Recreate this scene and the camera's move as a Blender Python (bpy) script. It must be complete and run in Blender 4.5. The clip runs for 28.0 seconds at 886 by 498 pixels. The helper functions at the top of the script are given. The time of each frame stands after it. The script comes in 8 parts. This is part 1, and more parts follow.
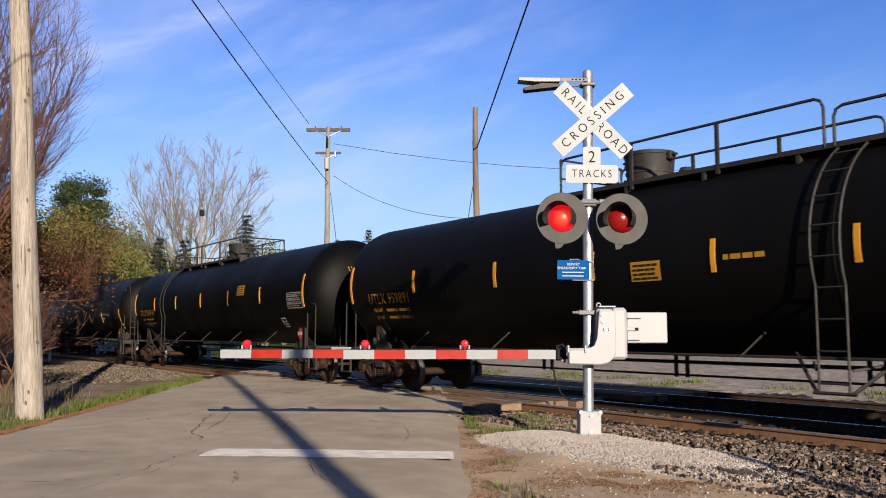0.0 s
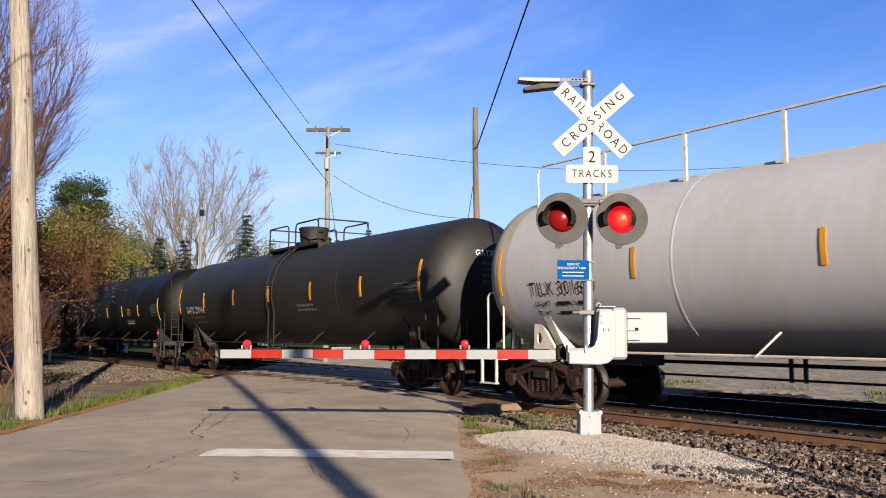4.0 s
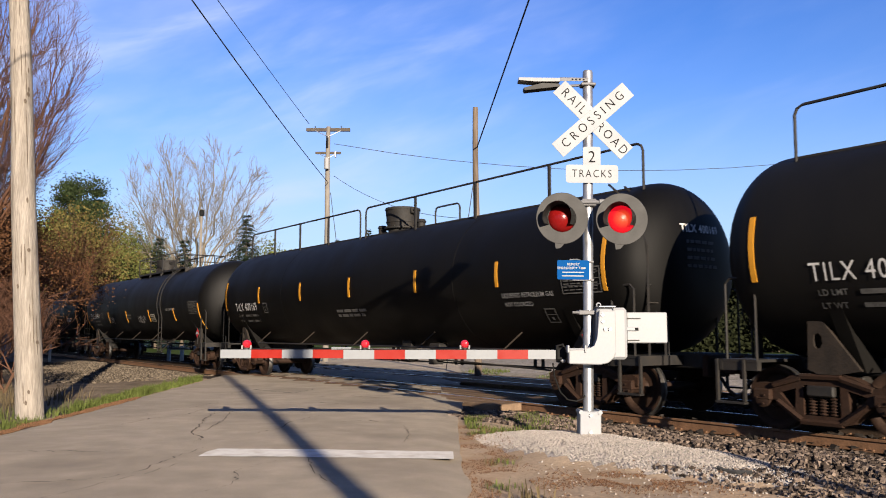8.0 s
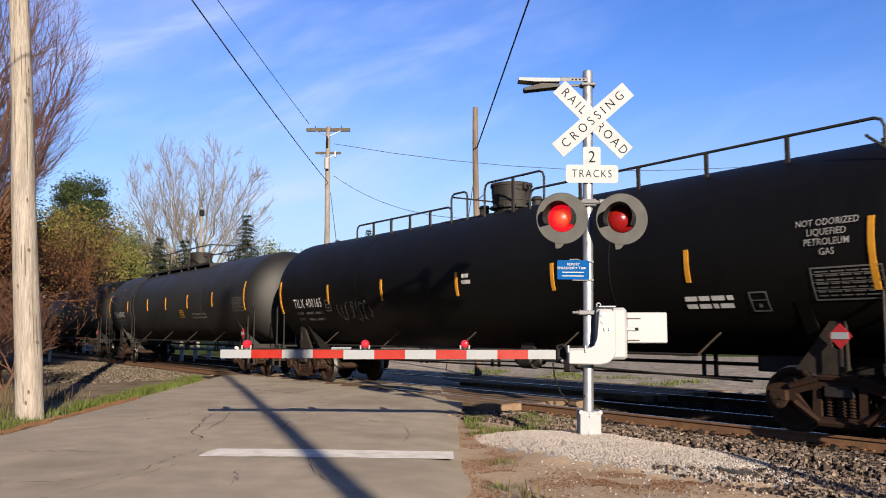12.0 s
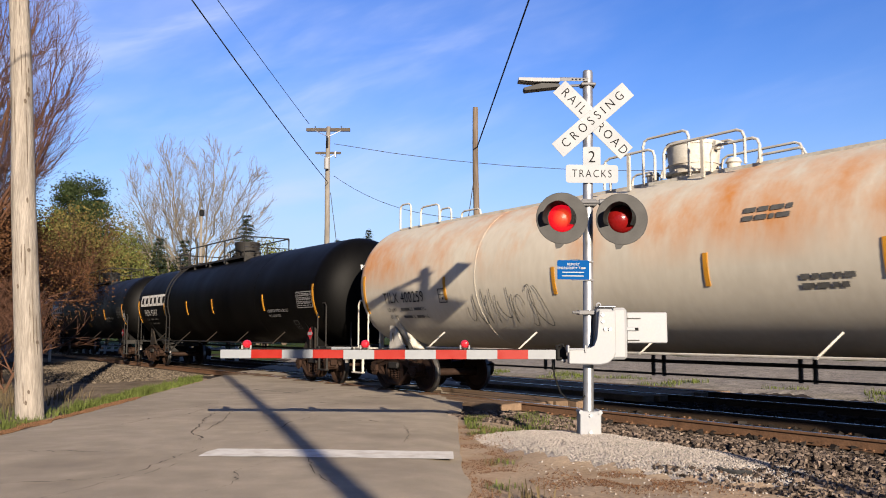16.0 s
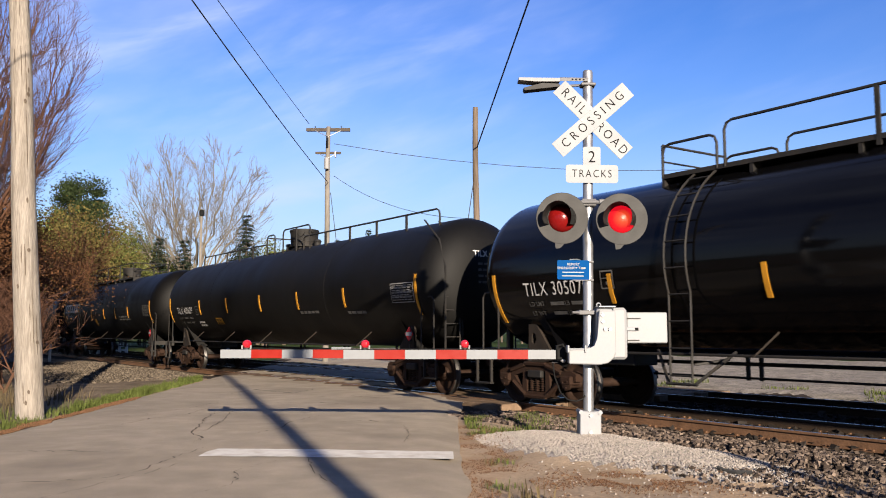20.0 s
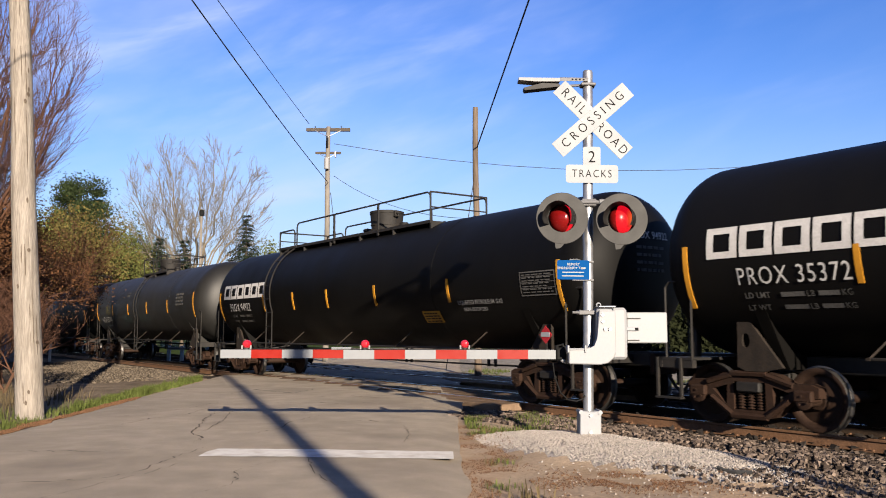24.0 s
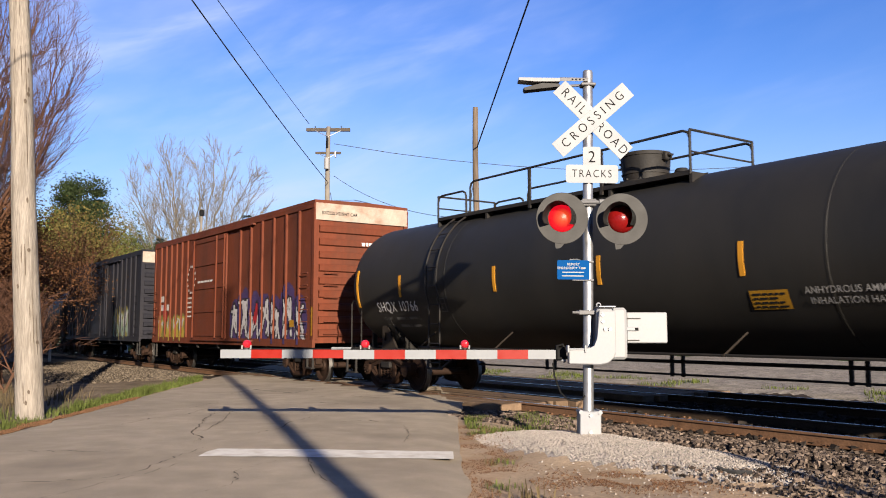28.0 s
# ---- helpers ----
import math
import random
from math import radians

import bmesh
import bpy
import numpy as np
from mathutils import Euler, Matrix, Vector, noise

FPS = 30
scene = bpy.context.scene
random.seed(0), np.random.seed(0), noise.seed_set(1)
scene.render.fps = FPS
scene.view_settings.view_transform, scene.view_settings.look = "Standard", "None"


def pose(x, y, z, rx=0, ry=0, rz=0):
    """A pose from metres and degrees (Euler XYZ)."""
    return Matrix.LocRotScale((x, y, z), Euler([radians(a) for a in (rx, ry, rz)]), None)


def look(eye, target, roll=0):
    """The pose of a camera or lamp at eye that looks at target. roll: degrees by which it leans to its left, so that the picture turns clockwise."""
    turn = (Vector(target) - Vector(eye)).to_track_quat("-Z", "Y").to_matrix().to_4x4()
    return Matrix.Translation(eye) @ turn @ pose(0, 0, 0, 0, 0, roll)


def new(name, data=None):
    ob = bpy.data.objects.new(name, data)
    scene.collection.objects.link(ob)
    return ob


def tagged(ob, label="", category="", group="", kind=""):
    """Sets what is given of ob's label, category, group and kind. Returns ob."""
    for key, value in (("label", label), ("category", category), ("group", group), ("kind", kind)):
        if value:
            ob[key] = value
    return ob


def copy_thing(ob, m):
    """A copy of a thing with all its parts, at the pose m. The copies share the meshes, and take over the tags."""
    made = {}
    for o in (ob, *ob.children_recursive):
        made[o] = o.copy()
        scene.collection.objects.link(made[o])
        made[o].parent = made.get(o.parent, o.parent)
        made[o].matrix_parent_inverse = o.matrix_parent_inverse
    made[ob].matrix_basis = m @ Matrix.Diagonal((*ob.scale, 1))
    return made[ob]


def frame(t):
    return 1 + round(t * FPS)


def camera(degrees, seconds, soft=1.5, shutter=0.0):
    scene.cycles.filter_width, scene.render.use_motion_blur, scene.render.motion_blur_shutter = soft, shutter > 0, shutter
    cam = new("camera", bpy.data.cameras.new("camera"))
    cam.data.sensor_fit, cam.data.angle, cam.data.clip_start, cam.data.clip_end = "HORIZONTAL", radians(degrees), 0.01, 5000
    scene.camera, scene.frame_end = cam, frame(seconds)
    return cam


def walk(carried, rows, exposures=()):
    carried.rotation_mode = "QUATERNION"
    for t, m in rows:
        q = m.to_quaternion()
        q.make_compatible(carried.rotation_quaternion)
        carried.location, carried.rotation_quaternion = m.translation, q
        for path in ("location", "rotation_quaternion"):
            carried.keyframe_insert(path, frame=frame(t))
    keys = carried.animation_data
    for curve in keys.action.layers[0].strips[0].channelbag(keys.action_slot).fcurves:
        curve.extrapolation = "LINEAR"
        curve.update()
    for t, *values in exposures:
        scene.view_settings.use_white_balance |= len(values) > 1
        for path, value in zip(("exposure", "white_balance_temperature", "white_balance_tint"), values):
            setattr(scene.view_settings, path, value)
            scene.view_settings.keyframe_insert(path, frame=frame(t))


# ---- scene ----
EYE = Vector((0.0, 0.0, 1.42))
PITCH = 5.54
cam = camera(55.0, 28.0, soft=1.0, shutter=0.05)
AIM = EYE + Vector((0, 10, 10 * math.tan(radians(PITCH))))
STOPS = 1.93
walk(cam, [(0.0, look(EYE, AIM)), (28.0, look(EYE, AIM))],
     exposures=[(0.0, STOPS - 0.13), (1.0, STOPS - 0.1), (2.0, STOPS - 0.03), (3.5, STOPS), (15.0, STOPS), (16.0, STOPS - 0.06), (17.0, STOPS - 0.1),
                (18.0, STOPS - 0.07), (19.0, STOPS - 0.03), (20.0, STOPS), (28.0, STOPS)])

# the track: angle to the camera's axis, and how far its centre line passes from the camera
THETA = math.atan2(1054, 1513)
FWD = Vector((math.sin(THETA), -math.cos(THETA), 0))
AWAY = Vector((math.cos(THETA), math.sin(THETA), 0))
TRACK_P = 12.05
FOOT = AWAY * TRACK_P
TRACK_RZ = math.degrees(math.atan2(FWD.y, FWD.x))


def on_track(along, across=0.0, z=0.0):
    """A place by its distance along the train's way from the foot point, and across it, away from the camera."""
    v = FOOT + FWD * along + AWAY * across
    return Vector((v.x, v.y, z))


# ---- world, sun and exposure ----
SUN_EL = radians(14.7)
SUN_AZ = Vector((0.295, -0.955, 0)).normalized()
world = bpy.data.worlds.new("sky")
scene.world = world
world.use_nodes = True
wn = world.node_tree
wn.nodes.clear()
w_out = wn.nodes.new("ShaderNodeOutputWorld")
w_bg = wn.nodes.new("ShaderNodeBackground")
w_sky = wn.nodes.new("ShaderNodeTexSky")
w_sky.sky_type = "NISHITA"
w_sky.sun_disc = False
w_sky.sun_elevation = SUN_EL
w_sky.sun_rotation = math.atan2(SUN_AZ.x, SUN_AZ.y)
w_sky.air_density, w_sky.dust_density, w_sky.ozone_density = 1.0, 0.0, 3.4
w_bg.inputs["Strength"].default_value = 0.0525
# thin streaks of high cloud, denser towards the left
w_tc = wn.nodes.new("ShaderNodeTexCoord")
w_map = wn.nodes.new("ShaderNodeMapping")
w_map.vector_type = "TEXTURE"
w_map.inputs["Rotation"].default_value = (0, radians(-22), 0)
w_map.inputs["Scale"].default_value = (0.9, 0.9, 0.3)
w_noise = wn.nodes.new("ShaderNodeTexNoise")
w_noise.inputs["Scale"].default_value = 1.9
w_noise.inputs["Detail"].default_value = 6
w_noise.inputs["Roughness"].default_value = 0.55
w_ramp = wn.nodes.new("ShaderNodeMapRange")
w_ramp.inputs["From Min"].default_value, w_ramp.inputs["From Max"].default_value = 0.36, 0.70
w_ramp.inputs["To Min"].default_value, w_ramp.inputs["To Max"].default_value = 0.0, 2.3
w_sep = wn.nodes.new("ShaderNodeSeparateXYZ")
w_veil = wn.nodes.new("ShaderNodeMapRange")
w_veil.interpolation_type = "SMOOTHSTEP"
w_veil.inputs["From Min"].default_value, w_veil.inputs["From Max"].default_value = -0.3, 0.32
w_veil.inputs["To Min"].default_value, w_veil.inputs["To Max"].default_value = 0.16, 0.03
w_mul = wn.nodes.new("ShaderNodeMath")
w_mul.operation = "MULTIPLY"
w_mix = wn.nodes.new("ShaderNodeMix")
w_mix.data_type = "RGBA"
w_mix.inputs[7].default_value = (4.5, 4.8, 6.2, 1)
wn.links.new(w_tc.outputs["Generated"], w_map.inputs["Vector"])
wn.links.new(w_tc.outputs["Generated"], w_sep.inputs[0])
wn.links.new(w_sep.outputs["X"], w_veil.inputs["Value"])
wn.links.new(w_map.outputs["Vector"], w_noise.inputs["Vector"])
wn.links.new(w_noise.outputs["Fac"], w_ramp.inputs["Value"])
# finer wisps drawn out along the same drift
w_map2 = wn.nodes.new("ShaderNodeMapping")
w_map2.vector_type = "TEXTURE"
w_map2.inputs["Rotation"].default_value = (0, radians(-17), 0)
w_map2.inputs["Scale"].default_value = (1.3, 1.3, 0.3)
w_wisp = wn.nodes.new("ShaderNodeTexNoise")
w_wisp.inputs["Scale"].default_value = 6.5
w_wisp.inputs["Detail"].default_value = 8
w_wisp.inputs["Roughness"].default_value = 0.5
w_wisp.inputs["Distortion"].default_value = 0.5
w_wramp = wn.nodes.new("ShaderNodeMapRange")
w_wramp.interpolation_type = "SMOOTHSTEP"
w_wramp.inputs["From Min"].default_value, w_wramp.inputs["From Max"].default_value = 0.44, 0.78
w_wramp.inputs["To Min"].default_value, w_wramp.inputs["To Max"].default_value = 0.0, 1.5
w_add = wn.nodes.new("ShaderNodeMath")
w_add.operation = "MULTIPLY_ADD"
w_add.inputs[2].default_value = 0.0
w_sum = wn.nodes.new("ShaderNodeMath")
w_sum.operation = "ADD"
wn.links.new(w_tc.outputs["Generated"], w_map2.inputs["Vector"])
wn.links.new(w_map2.outputs["Vector"], w_wisp.inputs["Vector"])
wn.links.new(w_wisp.outputs["Fac"], w_wramp.inputs["Value"])
wn.links.new(w_wramp.outputs["Result"], w_add.inputs[0])
wn.links.new(w_ramp.outputs["Result"], w_add.inputs[1])
wn.links.new(w_ramp.outputs["Result"], w_sum.inputs[0])
wn.links.new(w_add.outputs[0], w_sum.inputs[1])
wn.links.new(w_sum.outputs[0], w_mul.inputs[0])
wn.links.new(w_veil.outputs["Result"], w_mul.inputs[1])
wn.links.new(w_mul.outputs[0], w_mix.inputs[0])
w_hue = wn.nodes.new("ShaderNodeHueSaturation")
w_hue.inputs["Saturation"].default_value = 1.24
w_hue.inputs["Hue"].default_value = 0.5232
wn.links.new(w_sky.outputs["Color"], w_hue.inputs["Color"])
wn.links.new(w_hue.outputs["Color"], w_mix.inputs[6])
# pale haze towards the horizon
w_low = wn.nodes.new("ShaderNodeMapRange")
w_low.interpolation_type = "SMOOTHSTEP"
w_low.inputs["From Min"].default_value, w_low.inputs["From Max"].default_value = 0.0, 0.3
w_low.inputs["To Min"].default_value, w_low.inputs["To Max"].default_value = 0.85, 0.0
w_haze = wn.nodes.new("ShaderNodeMix")
w_haze.data_type = "RGBA"
w_haze.inputs[7].default_value = (2.5, 3.15, 4.5, 1)
wn.links.new(w_sep.outputs["Z"], w_low.inputs["Value"])
wn.links.new(w_low.outputs["Result"], w_haze.inputs[0])
wn.links.new(w_mix.outputs[2], w_haze.inputs[6])
wn.links.new(w_haze.outputs[2], w_bg.inputs["Color"])
wn.links.new(w_bg.outputs["Background"], w_out.inputs["Surface"])

sun_data = bpy.data.lights.new("sun", "SUN")
sun_data.energy, sun_data.angle, sun_data.color = 5.0, radians(0.53), (1.0, 0.855, 0.69)
sun = new("sun", sun_data)
SUN_TO = Vector((SUN_AZ.x * math.cos(SUN_EL), SUN_AZ.y * math.cos(SUN_EL), math.sin(SUN_EL)))
sun.matrix_basis = look(SUN_TO * 60, (0, 0, 0))
# ---- materials ----
def mat(name, color, rough=0.6, metal=0.0, vary=0.15, scale=3.0, fine=40.0, bump=0.1, dirt=None, dirt_amount=0.0,
        dirt_scale=1.5, streak=1.0, coat=0.0, emit=None, emit_strength=0.0, per_object=0.0, spread=0.0, spec=0.12, dirt_z=None):
    """A painted, bare or grown surface: two scales of colour variation, dirt patches and a fine relief, in object space."""
    m = bpy.data.materials.new(name)
    m.use_nodes = True
    nt = m.node_tree
    b = nt.nodes["Principled BSDF"]
    tc = nt.nodes.new("ShaderNodeTexCoord")
    mp = nt.nodes.new("ShaderNodeMapping")
    mp.inputs["Scale"].default_value = (1, 1, streak)
    nt.links.new(tc.outputs["Object"], mp.inputs["Vector"])
    n1 = nt.nodes.new("ShaderNodeTexNoise")
    n1.inputs["Scale"].default_value = scale
    n1.inputs["Detail"].default_value = 6
    n2 = nt.nodes.new("ShaderNodeTexNoise")
    n2.inputs["Scale"].default_value = fine
    n2.inputs["Detail"].default_value = 3
    nt.links.new(mp.outputs["Vector"], n1.inputs["Vector"])
    nt.links.new(mp.outputs["Vector"], n2.inputs["Vector"])
    add = nt.nodes.new("ShaderNodeMath")
    add.operation = "ADD"
    nt.links.new(n1.outputs["Fac"], add.inputs[0])
    nt.links.new(n2.outputs["Fac"], add.inputs[1])
    rng = nt.nodes.new("ShaderNodeMapRange")
    rng.inputs["From Min"].default_value, rng.inputs["From Max"].default_value = 0.7, 1.3
    rng.inputs["To Min"].default_value, rng.inputs["To Max"].default_value = 1 - vary, 1 + vary
    nt.links.new(add.outputs[0], rng.inputs["Value"])
    mul = nt.nodes.new("ShaderNodeMix")
    mul.data_type, mul.blend_type = "RGBA", "MULTIPLY"
    mul.inputs[0].default_value = 1.0
    mul.inputs[6].default_value = (*color, 1)
    nt.links.new(rng.outputs["Result"], mul.inputs[7])
    last = mul.outputs[2]
    if per_object or spread:
        if spread:
            src = nt.nodes.new("ShaderNodeNewGeometry").outputs["Random Per Island"]
        else:
            src = nt.nodes.new("ShaderNodeObjectInfo").outputs["Random"]
        amount = per_object or spread
        r2 = nt.nodes.new("ShaderNodeMapRange")
        r2.inputs["To Min"].default_value, r2.inputs["To Max"].default_value = 1 - amount, 1 + amount
        nt.links.new(src, r2.inputs["Value"])
        mul2 = nt.nodes.new("ShaderNodeMix")
        mul2.data_type, mul2.blend_type = "RGBA", "MULTIPLY"
        mul2.inputs[0].default_value = 1.0
        nt.links.new(last, mul2.inputs[6])
        nt.links.new(r2.outputs["Result"], mul2.inputs[7])
        last = mul2.outputs[2]
    if dirt:
        n3 = nt.nodes.new("ShaderNodeTexNoise")
        n3.inputs["Scale"].default_value = dirt_scale
        n3.inputs["Detail"].default_value = 9
        n3.inputs["Roughness"].default_value = 0.65
        nt.links.new(mp.outputs["Vector"], n3.inputs["Vector"])
        rp = nt.nodes.new("ShaderNodeMapRange")
        rp.inputs["From Min"].default_value, rp.inputs["From Max"].default_value = 0.46, 0.68
        rp.inputs["To Max"].default_value = dirt_amount
        nt.links.new(n3.outputs["Fac"], rp.inputs["Value"])
        amount = rp.outputs["Result"]
        if dirt_z:
            sep = nt.nodes.new("ShaderNodeSeparateXYZ")
            nt.links.new(tc.outputs["Object"], sep.inputs[0])
            rz = nt.nodes.new("ShaderNodeMapRange")
            rz.inputs["From Min"].default_value, rz.inputs["From Max"].default_value = dirt_z
            nt.links.new(sep.outputs["Z"], rz.inputs["Value"])
            mz = nt.nodes.new("ShaderNodeMath")
            mz.operation = "MULTIPLY"
            nt.links.new(amount, mz.inputs[0])
            nt.links.new(rz.outputs["Result"], mz.inputs[1])
            amount = mz.outputs[0]
        mx = nt.nodes.new("ShaderNodeMix")
        mx.data_type = "RGBA"
        nt.links.new(amount, mx.inputs[0])
        nt.links.new(last, mx.inputs[6])
        mx.inputs[7].default_value = (*dirt, 1)
        last = mx.outputs[2]
    nt.links.new(last, b.inputs["Base Color"])
    b.inputs["Metallic"].default_value = metal
    b.inputs["Specular IOR Level"].default_value = spec
    rr = nt.nodes.new("ShaderNodeMapRange")
    rr.inputs["From Min"].default_value, rr.inputs["From Max"].default_value = 0.3, 0.7
    rr.inputs["To Min"].default_value, rr.inputs["To Max"].default_value = max(0.02, rough - 0.08), min(1, rough + 0.08)
    nt.links.new(n1.outputs["Fac"], rr.inputs["Value"])
    nt.links.new(rr.outputs["Result"], b.inputs["Roughness"])
    if coat:
        b.inputs["Coat Weight"].default_value = coat
        b.inputs["Coat Roughness"].default_value = 0.12
    if bump:
        bp = nt.nodes.new("ShaderNodeBump")
        bp.inputs["Strength"].default_value = bump
        bp.inputs["Distance"].default_value = 0.02
        nt.links.new(n2.outputs["Fac"], bp.inputs["Height"])
        nt.links.new(bp.outputs["Normal"], b.inputs["Normal"])
    if emit:
        b.inputs["Emission Color"].default_value = (*emit, 1)
        b.inputs["Emission Strength"].default_value = emit_strength
    return m


